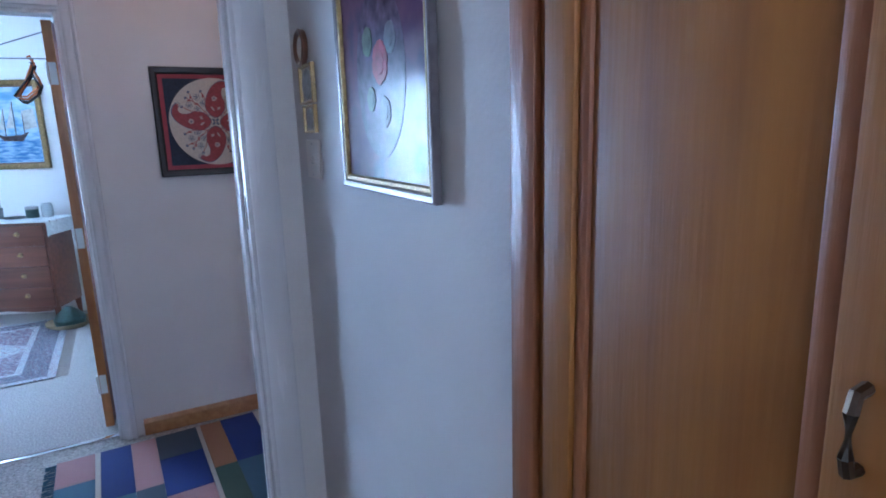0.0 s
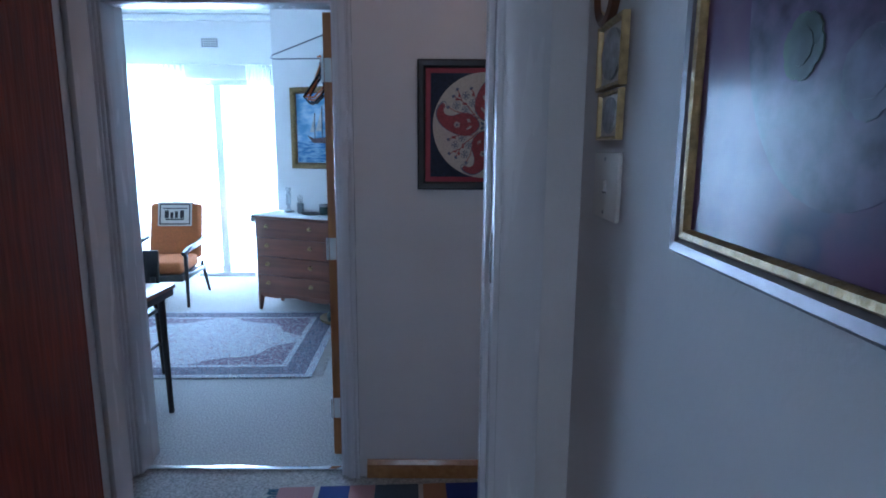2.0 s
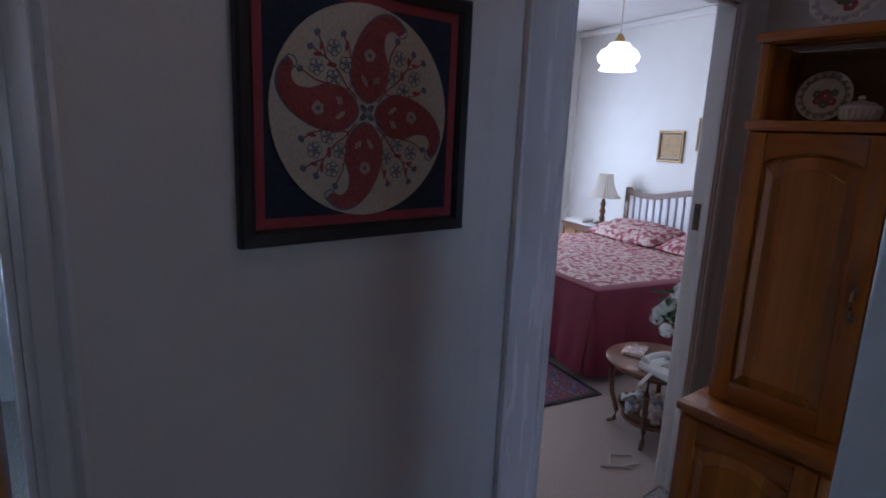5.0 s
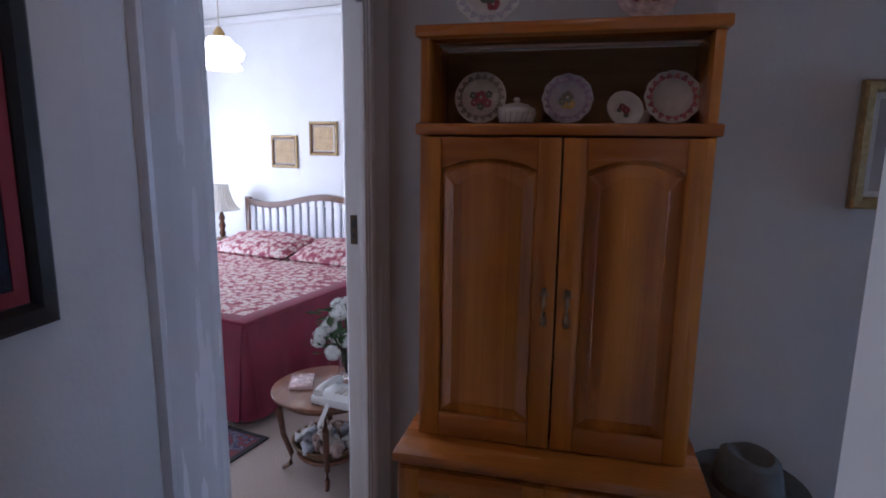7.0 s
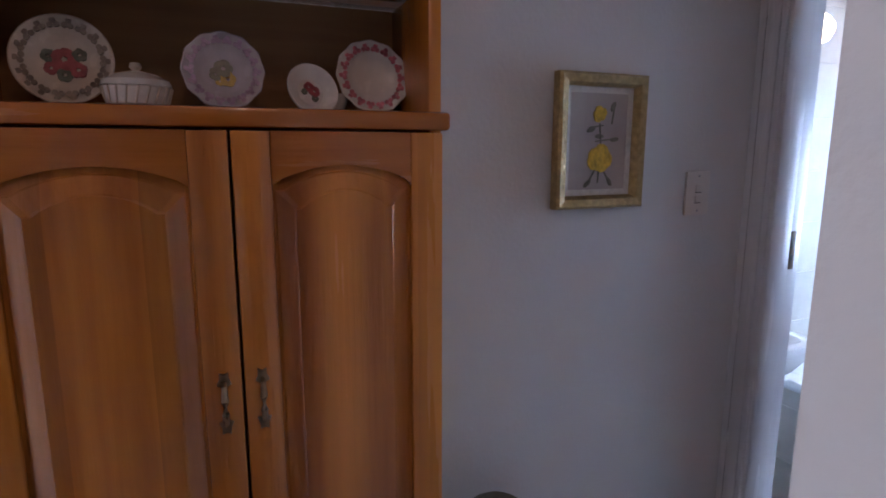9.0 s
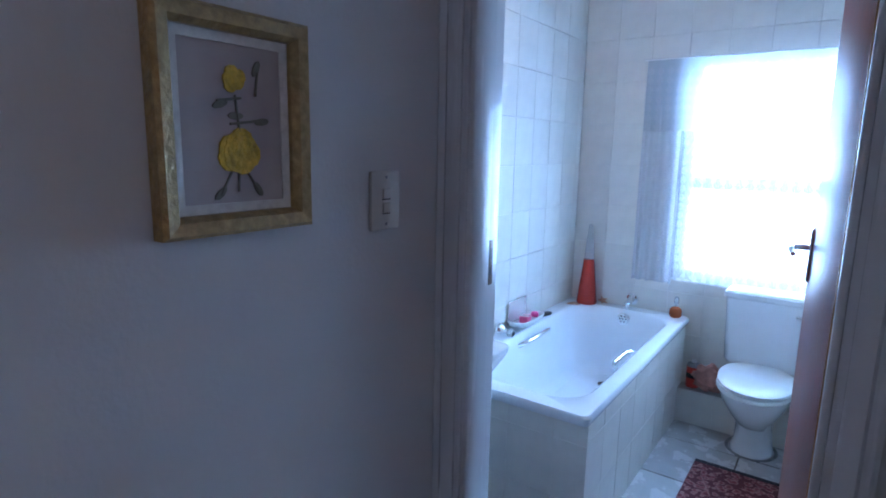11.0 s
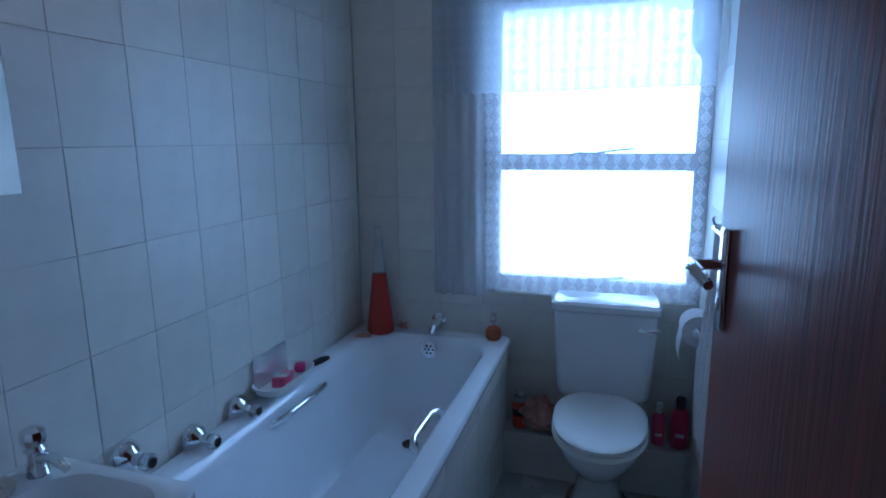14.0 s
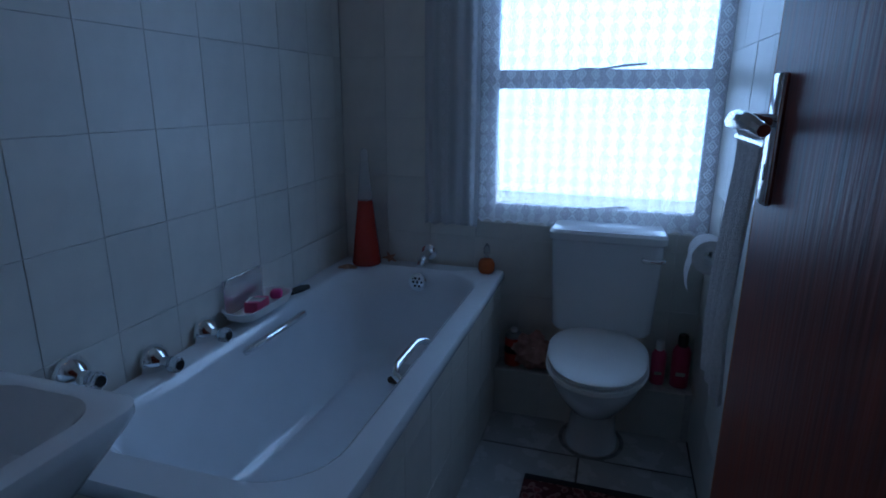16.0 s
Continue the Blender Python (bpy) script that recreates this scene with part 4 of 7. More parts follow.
def plate(m, r, base, label, deco, scallop=0, rim=None, name="plate"):
    """A plate standing on edge: its face looks along -y, the centre at the origin."""
    t = thing(name, label, "plate", m)
    bm = bmesh.new()
    n = 48
    rings = []
    for f, y in ((0.0, -0.002), (0.50, -0.002), (0.60, -0.006), (0.97, -0.016), (1.0, -0.015), (0.98, -0.011), (0.6, 0.002), (0.0, 0.004)):
        ring = []
        for k in range(1 if f == 0 else n):
            a = 2 * math.pi * k / n
            w = 1 + (0.02 * math.cos(scallop * a) if scallop and f > 0.7 else 0)
            ring.append(bm.verts.new((r * f * w * math.cos(a), y, r * f * w * math.sin(a))))
        rings.append(ring)
    for a, b in zip(rings, rings[1:]):
        for k in range(n):
            f = list(dict.fromkeys([a[k % len(a)], a[(k + 1) % n % len(a)], b[(k + 1) % n % len(b)], b[k % len(b)]]))
            if len(f) > 2:
                bm.faces.new(f)
    part("dish", bm, base, t)
    if rim:
        for k in range(18):
            a = k * math.pi / 9
            b = bmesh.new()
            for j in range(3):
                disc(r * 0.80 * math.cos(a) + r * 0.07 * math.cos(a + 2 * j), r * 0.80 * math.sin(a) + r * 0.07 * math.sin(a + 2.1 * j), r * 0.065, -0.0145, -0.0125, 7, bm=b)
            part("rim_flower", b, rim, t)
    for x, z, q, c in deco:
        b = bmesh.new()
        for j in range(5):
            disc(r * (x + 0.6 * q * math.cos(j * 1.257 + x)), r * (z + 0.6 * q * math.sin(j * 1.257 + x)), r * q * 0.55, -0.0042 - 0.0001 * j, -0.002, 8, 0.75, j * 1.2, b)
        part("motif", b, c, t)
    return t


def on_shelf(y, r, lean, x=2.075, z=1.602):
    return pose(x, y, z + r * math.cos(radians(lean)) + 0.001, 0, 0, -90) @ pose(0, 0, 0, -lean, 0, 0)


plate(on_shelf(2.516, 0.068, 12), 0.068, CREAMCHINA, "cream plate with red floral centre on the shelf", ((0, 0.05, 0.26, DULLRED), (-0.3, 0.12, 0.15, DULLGREEN), (0.3, 0.16, 0.15, DULLGREEN), (0.0, -0.3, 0.16, DULLGREEN), (0.26, -0.18, 0.18, DULLRED), (-0.25, -0.16, 0.15, DULLRED)), 0, TAUPEGLAZE)
plate(on_shelf(2.293, 0.064, 12), 0.064, LILACCHINA, "lilac-rimmed plate with dark fruit centre", ((0, 0.1, 0.24, DULLGREEN), (-0.18, -0.05, 0.18, DULLGREEN), (0.1, -0.18, 0.2, OCHRE), (-0.1, -0.24, 0.12, OCHRE)), 12, MAUVEGLAZE)
plate(on_shelf(2.040, 0.067, 14), 0.067, WHITECHINA, "white plate with pink floral rim", (), 12, ROSEGLAZE)
sc = plate(pose(2.045, 2.157, 1.637, 0, 0, -90) @ pose(0, 0, 0, -24, 35, 0), 0.046, WHITECHINA, "small white saucer with pink roses leaning on a cup", ((0.1, 0.1, 0.22, DULLRED), (-0.15, 0.12, 0.2, DULLRED), (0.25, -0.12, 0.14, DULLGREEN), (-0.2, -0.15, 0.12, DULLGREEN)), name="saucer")
cp = thing("teacup", "small cream china cup", "cup", pose(2.075, 2.112, 1.602))
part("bowl", lathe([(0.0, 0.0), (0.016, 0.0), (0.018, 0.004), (0.026, 0.02), (0.029, 0.036), (0.027, 0.036), (0.024, 0.02), (0.0, 0.006)], 20), CREAMCHINA, cp)
pot = thing("lidded_pot", "small woven-look white china pot with lid", "pot", pose(2.03, 2.419, 1.602))
part("bowl", lathe([(0.0, 0.0), (0.034, 0.0), (0.042, 0.006), (0.048, 0.03), (0.046, 0.032), (0.0, 0.032)], 26), WHITECHINA, pot)
ld = part("lid", lathe([(0.049, 0.032), (0.046, 0.040), (0.030, 0.049), (0.010, 0.054), (0.0, 0.055)], 26), WHITECHINA, pot, "domed white lid")
part("knob", lathe([(0.004, 0.053), (0.009, 0.060), (0.007, 0.066), (0.0, 0.068)], 12), CREAMCHINA, ld)
for k in range(20):
    a = k * math.pi / 10
    part("rib", rod((0.0415 * math.cos(a), 0.0415 * math.sin(a), 0.005), (0.0488 * math.cos(a + 0.12), 0.0488 * math.sin(a + 0.12), 0.030), 0.0016, seg=5), CREAMCHINA, pot)
plate(on_shelf(2.50, 0.085, 18, 2.06, 1.84), 0.085, WHITECHINA, "white plate with grey flowers on top of the cabinet", ((0, 0, 0.3, DULLGREEN), (-0.3, 0.1, 0.2, DULLRED), (0.3, 0.1, 0.2, DULLGREEN), (0.15, -0.3, 0.2, DULLRED)), 12, LILACCHINA)
plate(on_shelf(2.12, 0.075, 18, 2.06, 1.84), 0.075, PINKCHINA, "orange-pink plate on top of the cabinet", ((0, 0, 0.28, OCHRE), (-0.3, -0.1, 0.2, DULLRED), (0.3, -0.1, 0.2, DULLRED)), 0)

# ---- hat on a stool by the cabinet ----
st = thing("stool", "plain dark wooden stool beside the cabinet", "stool", pose(1.985, 1.795, 0))
part("seat", lathe([(0, 0.655), (0.135, 0.655), (0.145, 0.665), (0.145, 0.675), (0.135, 0.682), (0, 0.682)], 24), TABLEWOOD, st)
for k in range(4):
    a = math.pi / 4 + k * math.pi / 2
    part("leg", rod((0.09 * math.cos(a), 0.09 * math.sin(a), 0.656), (0.125 * math.cos(a), 0.125 * math.sin(a), -0.004), 0.014, 0.011, 10), TABLEWOOD, st)
FELT = mat("grey_green_felt", (0.13, 0.125, 0.115), 0.95, spread=0.12, scale=40, bump=0.4, bump_scale=300)
BAND = mat("brown_hat_band", (0.10, 0.075, 0.055), 0.7, spread=0.15, scale=50)
hat = thing("felt_hat", "grey-green felt hat with a brown band", "hat", pose(1.985, 1.80, 0.683, 0, 0, 20))
part("brim", lathe([(0.085, 0.012), (0.11, 0.008), (0.135, 0.014), (0.152, 0.032), (0.154, 0.036), (0.134, 0.019), (0.11, 0.012), (0.085, 0.017)], 32, sx=1.0, sy=0.86), FELT, hat)
bm = bmesh.new()
rings = []
for f, z in ((1.0, 0.004), (0.985, 0.03), (0.93, 0.07), (0.84, 0.100), (0.66, 0.112), (0.40, 0.108), (0.18, 0.100), (0.0, 0.098)):
    rings.append([bm.verts.new((0.092 * f * math.cos(2 * math.pi * k / 32), 0.078 * f * math.sin(2 * math.pi * k / 32), z - 0.022 * (1 - f) * math.exp(-(math.sin(2 * math.pi * k / 32) * f * 4) ** 2))) for k in range(32)])
for a, b in zip(rings, rings[1:]):
    for k in range(32):
        bm.faces.new((a[k], a[(k + 1) % 32], b[(k + 1) % 32], b[k]))
bmesh.ops.remove_doubles(bm, verts=bm.verts[:], dist=1e-5)
part("crown", bm, FELT, hat)
part("band", lathe([(0.0935, 0.010), (0.0945, 0.014), (0.0925, 0.036), (0.0905, 0.038)], 32, sx=1.0, sy=0.855), BAND, hat, "brown ribbon band")

# ---- sunny room ----
rug_ground = blotch("faded_floral_carpet", ((0.0, (0.26, 0.30, 0.36)), (0.34, (0.50, 0.52, 0.54)), (0.52, (0.04, 0.05, 0.11)), (0.58, (0.48, 0.49, 0.50)), (0.72, (0.22, 0.10, 0.12)), (0.78, (0.34, 0.37, 0.42))), 36, 0.95)
rug_rose = blotch("dull_rose_carpet", ((0.0, (0.15, 0.09, 0.13)), (0.40, (0.23, 0.17, 0.21)), (0.50, (0.05, 0.06, 0.11)), (0.60, (0.19, 0.11, 0.14)), (0.75, (0.29, 0.29, 0.32))), 52, 0.95)
rug_dark = blotch("slate_border_carpet", ((0.0, (0.03, 0.04, 0.08)), (0.40, (0.07, 0.08, 0.14)), (0.50, (0.26, 0.27, 0.28)), (0.58, (0.04, 0.05, 0.09)), (0.70, (0.16, 0.09, 0.11)), (0.78, (0.23, 0.24, 0.29))), 56, 0.95)
rug = thing("persian_rug", "faded floral rug with slate border and cream fringe", "rug", pose(-1.115, 4.83, 0.0, 0, 0, 2))
RW, RL = 0.98, 0.76


def ring_band(x0, y0, x1, y1, z0, z1):
    bm = bmesh.new()
    box(-x0, x0, y1, y0, z0, z1, bm=bm)
    box(-x0, x0, -y0, -y1, z0, z1, bm=bm)
    box(-x0, -x1, -y1, y1, z0, z1, bm=bm)
    box(x1, x0, -y1, y1, z0, z1, bm=bm)
    return bm


part("border", ring_band(RW, RL, RW - 0.05, RL - 0.05, 0.001, 0.009), rug_ground, rug, smooth=False)
part("border", ring_band(RW - 0.05, RL - 0.05, RW - 0.20, RL - 0.18, 0.001, 0.0095), rug_dark, rug, smooth=False)
part("border", ring_band(RW - 0.20, RL - 0.18, RW - 0.24, RL - 0.22, 0.001, 0.009), rug_ground, rug, smooth=False)
part("corner_ground", box(-RW + 0.24, RW - 0.24, -RL + 0.22, RL - 0.22, 0.001, 0.0085), rug_rose, rug, smooth=False)
pts = []
for k in range(64):
    a = 2 * math.pi * k / 64
    w = 1 + 0.07 * math.cos(8 * a) + 0.05 * math.cos(4 * a)
    pts.append((0.68 * w * math.cos(a), 0.50 * w * math.sin(a)))
part("field", extrude_outline(pts, 0.009, pose(0, 0, 0.0005, 90, 0, 0) @ Matrix.Diagonal((1, 1, -1, 1)) @ Matrix.Identity(4)), rug_ground, rug, "pale medallion field", smooth=False)
bm = bmesh.new()
for sx in (-1, 1):
    for k in range(90):
        y0 = -RL + 0.01 + (2 * RL - 0.02) * k / 89
        tube([(sx * RW, y0, 0.004), (sx * (RW + 0.035), y0 + random.uniform(-0.006, 0.006), 0.004), (sx * (RW + 0.07), y0 + random.uniform(-0.014, 0.014), 0.0022)], 0.002, 4, bm)
tagged(part("fringe", bm, PAL["cream"], rug, "cream fringe"), kind="stuff")

# glazed door, curtains and rail
FRAMEP = mat("white_aluminium", (0.72, 0.74, 0.76), 0.35, 0.2, spread=0.03)
win = thing("window_1", "white framed glazed sliding door", "window", pose(-2.75, 7.06, 0), kind="structure")
part("window_frame", box(0, 1.68, 0, 0.06, 2.14, 2.2, 0.004), FRAMEP, win)
part("window_frame", box(0, 1.68, 0, 0.06, 0, 0.05, 0.004), FRAMEP, win)
for xx in (0.0, 0.96, 1.0, 1.63):
    part("mullion", box(xx, xx + 0.045, 0.004, 0.055, 0.05, 2.14, 0.004), FRAMEP, win)
for a, b in ((0.045, 0.96), (1.045, 1.63)):
    pn = part("pane", box(a, b, 0.028, 0.032, 0.05, 2.14), GLASSM, win, smooth=False)
    pn.visible_shadow = False


def curtain(name, label, x0, x1, y, z0, z1, folds, depth, material, category="curtain", m=None, nv=10, wave=0.0):
    def fn(u, v):
        flare = 1 - 0.06 * v
        ph = folds * 2 * math.pi * u
        dy = depth * (0.75 + 0.25 * math.sin(7 * u + 2)) * math.sin(ph + 0.5 * math.sin(3 * v + 5 * u)) * (0.55 + 0.45 * (1 - v))
        xx = x0 + (x1 - x0) * (0.5 + (u - 0.5) * flare)
        return (xx, y + dy, z0 + (z1 - z0) * v + wave * math.sin(ph) * (1 - v) ** 6)
    return solo(name, sheet(fn, int(folds * 10), nv), material, label, category, m)


curtain("curtain", "cream curtain drawn to the side, hanging to the floor", -2.97, -2.62, 6.90, 0.02, 2.33, 7, 0.03, CREAMCLOTH)
curtain("sheer_curtain", "thin white curtain, sunlit, hanging to the floor", -2.66, -2.0, 6.91, 0.02, 2.33, 10, 0.022, SHEER)
curtain("sheer_curtain", "narrow thin white curtain at the wall", -1.37, -1.07, 6.91, 0.02, 2.33, 7, 0.022, SHEER)
rl = thing("curtain_rail", "slim white curtain rail", "curtain rail", pose(0, 0, 0))
part("track", box(-2.98, -1.04, 6.895, 6.92, 2.335, 2.352, 0.003), PLASTIC, rl)
for xx in (-2.9, -2.3, -1.7, -1.12):
    part("bracket", box(xx, xx + 0.02, 6.92, 6.999, 2.338, 2.35, 0.002), PLASTIC, rl)
vent = thing("air_vent", "white air vent with rows of square holes", "vent", pose(-1.86, 6.998, 2.52))
part("plate", box(0, 0.195, -0.006, 0, 0, 0.105, 0.002), PLASTIC, vent)
HOLE = mat("dark_vent_hole", (0.02, 0.02, 0.022), 0.9, spread=0.1)
for i in range(7):
    for j in range(4):
        part("hole", box(0.012 + i * 0.0255, 0.028 + i * 0.0255, -0.0072, -0.005, 0.012 + j * 0.0235, 0.026 + j * 0.0235), HOLE, vent, smooth=False)

# ship painting on the slanting wall
SEA = blotch("blue_seascape", ((0.0, (0.05, 0.16, 0.34)), (0.42, (0.14, 0.34, 0.58)), (0.55, (0.40, 0.58, 0.72)), (0.70, (0.66, 0.74, 0.78)), (1.0, (0.24, 0.44, 0.66))), 5.5, 0.5, "noise", (1, 1, 2.2))
HULL = mat("painted_hull", (0.10, 0.07, 0.07), 0.6, spread=0.4, scale=50)
SAIL = mat("painted_sail", (0.50, 0.50, 0.48), 0.6, spread=0.25, scale=30)
WATER = blotch("painted_water", ((0.0, (0.02, 0.09, 0.26)), (0.42, (0.04, 0.18, 0.42)), (0.6, (0.30, 0.48, 0.64)), (1.0, (0.08, 0.24, 0.48))), 10, 0.5, "noise", (1, 1, 5))
ship = framed("ship_painting", "painting of a sailing boat on blue water in a gold frame", pose(-0.66, 6.021, 1.283, 0, 0, -23), 0.575, 0.73, 0.045, 0.035, GOLD, SEA, HEADWOOD, 0.012)
part("painted_water", box(0.06, 0.515, -0.006, -0.0038, 0.06, 0.25), WATER, ship, smooth=False)
part("painted_hull", extrude_outline([(0.17, 0.30), (0.23, 0.235), (0.38, 0.23), (0.44, 0.31), (0.38, 0.285), (0.24, 0.275)], 0.003, Matrix.Translation((0, -0.0078, 0))), HULL, ship)
for x, z0, z1 in ((0.25, 0.28, 0.50), (0.33, 0.28, 0.56), (0.40, 0.29, 0.46)):
    part("painted_mast", tube([(x, -0.006, z0), (x + 0.006, -0.006, z1)], 0.003, 5), HULL, ship)
for tri in ([(0.33, 0.54), (0.26, 0.34), (0.325, 0.34)], [(0.25, 0.48), (0.20, 0.33), (0.245, 0.33)], [(0.42, 0.44), (0.40, 0.32), (0.48, 0.34)], [(0.40, 0.35), (0.40, 0.48), (0.50, 0.50), (0.51, 0.34)]):
    part("painted_sail", extrude_outline(tri, 0.0015, Matrix.Translation((0, -0.0062, 0))), SAIL, ship)

# chest of drawers
dr = thing("chest_of_drawers", "reddish mahogany chest of four drawers on short tapered legs", "chest of drawers", pose(-0.955, 5.70, 0, 0, 0, -23))
DW, DD = 0.82, 0.36
part("body", box(0, DW, 0.012, DD, 0.15, 0.855, 0.003), DRESSWOOD, dr)
part("top", box(-0.02, DW + 0.02, -0.02, DD + 0.005, 0.855, 0.88, 0.008), DRESSWOOD, dr)
part("apron", extrude_outline([(0.03, 0.17), (0.06, 0.13), (0.2, 0.125), (0.41, 0.145), (0.62, 0.125), (0.76, 0.13), (0.79, 0.17)], 0.02, Matrix.Translation((0, 0.0, 0))), DRESSWOOD, dr)
for x0 in (0, DW - 0.05):
    for y0 in (0.0, DD - 0.05):
        bm = bmesh.new()
        mmx = x0 + 0.025
        rod((mmx, y0 + 0.025, 0.16), (mmx + (0.012 if x0 else -0.012), y0 + 0.02, 0.0), 0.034, 0.017, 4, bm)
        part("leg", bm, DRESSWOOD, dr, smooth=False)
for k in range(4):
    z0 = 0.172 + k * 0.171
    d = part("drawer", box(0.018, DW - 0.018, -0.008, 0.012, z0, z0 + 0.163, 0.005), DRESSWOOD, dr)
    for x0 in (0.14, 0.60):
        kn = part("knob_plate", lathe([(0, 0), (0.022, 0), (0.020, 0.004), (0.010, 0.006), (0, 0.006)], 12, m=pose(x0, -0.008, z0 + 0.095, 90, 0, 0)), AGED, d, "star-shaped brass knob plate")
        part("knob", lathe([(0.005, 0.005), (0.006, 0.014), (0.011, 0.02), (0.008, 0.027), (0, 0.028)], 12, m=pose(x0, -0.008, z0 + 0.095, 90, 0, 0)), BRASS, kn)
LACECLOTH = mat("white_lace_cloth", (0.70, 0.72, 0.72), 0.9, spread=0.16, scale=55, bump=0.5, bump_scale=200)


def cloth_fn(u, v):
    x = -0.07 + (DW + 0.14) * u
    y = -0.035 + (DD + 0.03) * v
    z = 0.885
    if x < -0.018:
        z, x = 0.885 - (-0.018 - x) * 1.5, -0.021 - 0.004 * math.sin(30 * v)
    if x > DW + 0.018:
        z, x = 0.885 - (x - DW - 0.018) * 2.4, DW + 0.024 + 0.005 * math.sin(26 * v)
    if y < -0.02:
        z, y = z - 0.012, -0.023
    return (x, y, z + 0.0008 * math.sin(40 * u) * math.sin(31 * v))


solo("lace_cloth", sheet(cloth_fn, 60, 16, 0.002), LACECLOTH, "white lace runner hanging over the chest's ends", "cloth", pose(-0.955, 5.70, 0, 0, 0, -23))
DRM = pose(-0.955, 5.70, 0.888, 0, 0, -23)
cs = thing("candlestick", "clear glass candlestick on the lace cloth", "candlestick", DRM @ pose(0.20, 0.24, 0))
part("stem", lathe([(0, 0), (0.05, 0.0), (0.046, 0.012), (0.018, 0.026), (0.014, 0.06), (0.024, 0.075), (0.02, 0.12), (0.024, 0.165), (0.012, 0.18), (0.026, 0.21), (0.022, 0.225), (0.0, 0.225)], 20), mat("pale_cut_glass", (0.72, 0.76, 0.78), 0.12, spread=0.15, scale=60, transmit=0.4), cs)
pc = thing("pencil_holder", "glass tumbler holding dark pencils", "pencil holder", DRM @ pose(0.36, 0.20, 0))
part("tumbler", lathe([(0, 0), (0.026, 0), (0.03, 0.09), (0.027, 0.09), (0.024, 0.006), (0, 0.006)], 18), mat("smoky_glass", (0.35, 0.38, 0.40), 0.15, spread=0.1, transmit=0.3), pc)
for k in range(6):
    a = k * 1.05
    part("pencil", rod((0.01 * math.cos(a), 0.01 * math.sin(a), 0.008), (0.022 * math.cos(a), 0.022 * math.sin(a), 0.15 + 0.012 * (k % 3)), 0.0035, 0.001, 6), BLACK, pc)
tn = thing("tin", "dark green lidded tin", "tin", DRM @ pose(0.62, 0.20, 0))
GREENT = mat("dark_green_tin", (0.03, 0.07, 0.06), 0.35, spread=0.3, scale=40)
part("body", lathe([(0, 0), (0.045, 0), (0.047, 0.005), (0.047, 0.08), (0, 0.08)], 24), GREENT, tn)
part("lid", lathe([(0.049, 0.07), (0.049, 0.09), (0.044, 0.094), (0, 0.094)], 24), STEEL, tn)
mg = thing("glass_jar", "pale milky glass jar on the chest", "jar", DRM @ pose(0.73, 0.22, 0))
part("body", lathe([(0, 0), (0.04, 0), (0.043, 0.01), (0.043, 0.09), (0.035, 0.105), (0.035, 0.115), (0.032, 0.115), (0.032, 0.1), (0.039, 0.09), (0.039, 0.012), (0, 0.01)], 20), mat("milky_glass", (0.6, 0.64, 0.64), 0.2, spread=0.1, transmit=0.3), mg)
dsh = solo("trinket_dish", lathe([(0, 0), (0.05, 0), (0.075, 0.012), (0.072, 0.014), (0.045, 0.005), (0, 0.005)], 24, sx=1.4), BLACK, "low dark oval trinket dish", "dish", DRM @ pose(0.50, 0.16, 0))
bw = thing("basket", "low woven basket holding dark green things on the floor", "basket", pose(-0.13, 5.32, 0.0))
part("bowl", lathe([(0, 0.004), (0.12, 0.0), (0.17, 0.03), (0.175, 0.05), (0.165, 0.05), (0.115, 0.012), (0, 0.012)], 28), mat("woven_cane", (0.34, 0.25, 0.15), 0.8, spread=0.3, scale=60, bump=0.6, bump_scale=120), bw)
part("contents", lathe([(0, 0.012), (0.12, 0.02), (0.13, 0.07), (0.10, 0.11), (0.05, 0.15), (0.02, 0.17), (0, 0.17)], 14, sx=0.9), GREENT, bw, "dark green bundle")

# armchair
arm = thing("armchair", "burnt-orange upholstered armchair with dark wooden arms and legs", "armchair", pose(-1.94, 6.03, 0, 0, 0, 5))
part("seat_cushion", box(-0.235, 0.235, -0.27, 0.22, 0.30, 0.42, 0.035, seg=3), ORANGEF, arm)
part("seat_frame", box(-0.25, 0.25, -0.28, 0.25, 0.235, 0.30, 0.008), BLACKWOOD, arm)
part("backrest", box(-0.25, 0.25, -0.05, 0.05, 0, 0.56, 0.04, m=pose(0, 0.27, 0.36, -14, 0, 0), seg=3), ORANGEF, arm, "tall orange back cushion")
for sx in (-1, 1):
    part("leg", rod((sx * 0.285, -0.27, 0.50), (sx * 0.295, -0.31, 0), 0.021, 0.014, 10), BLACKWOOD, arm)
    part("leg", rod((sx * 0.265, 0.22, 0.34), (sx * 0.285, 0.35, 0), 0.02, 0.013, 10), BLACKWOOD, arm)
    part("armrest", tube([(sx * 0.285, -0.33, 0.505), (sx * 0.295, -0.20, 0.535), (sx * 0.295, 0.05, 0.545), (sx * 0.275, 0.32, 0.57)], [0.02, 0.028, 0.025, 0.018], 10), BLACKWOOD, arm, "dark curved wooden armrest")
    part("side_rail", box(sx * 0.275 - 0.012, sx * 0.275 + 0.012, -0.27, 0.26, 0.25, 0.30, 0.004), BLACKWOOD, arm)
KCREAM = mat("cream_knit", (0.60, 0.56, 0.50), 0.95, spread=0.1, scale=80, bump=0.5, bump_scale=250)
KDARK = mat("dark_knit", (0.035, 0.03, 0.035), 0.95, spread=0.2, scale=80)
ant = thing("chair_throw", "cream and black patterned cloth over the chair back", "cloth", pose(-1.94, 6.03, 0, 0, 0, 5) @ pose(0, 0.27, 0.36, -14, 0, 0))
part("cloth", box(-0.165, 0.165, -0.057, -0.052, 0.32, 0.563, 0.002), KCREAM, ant)
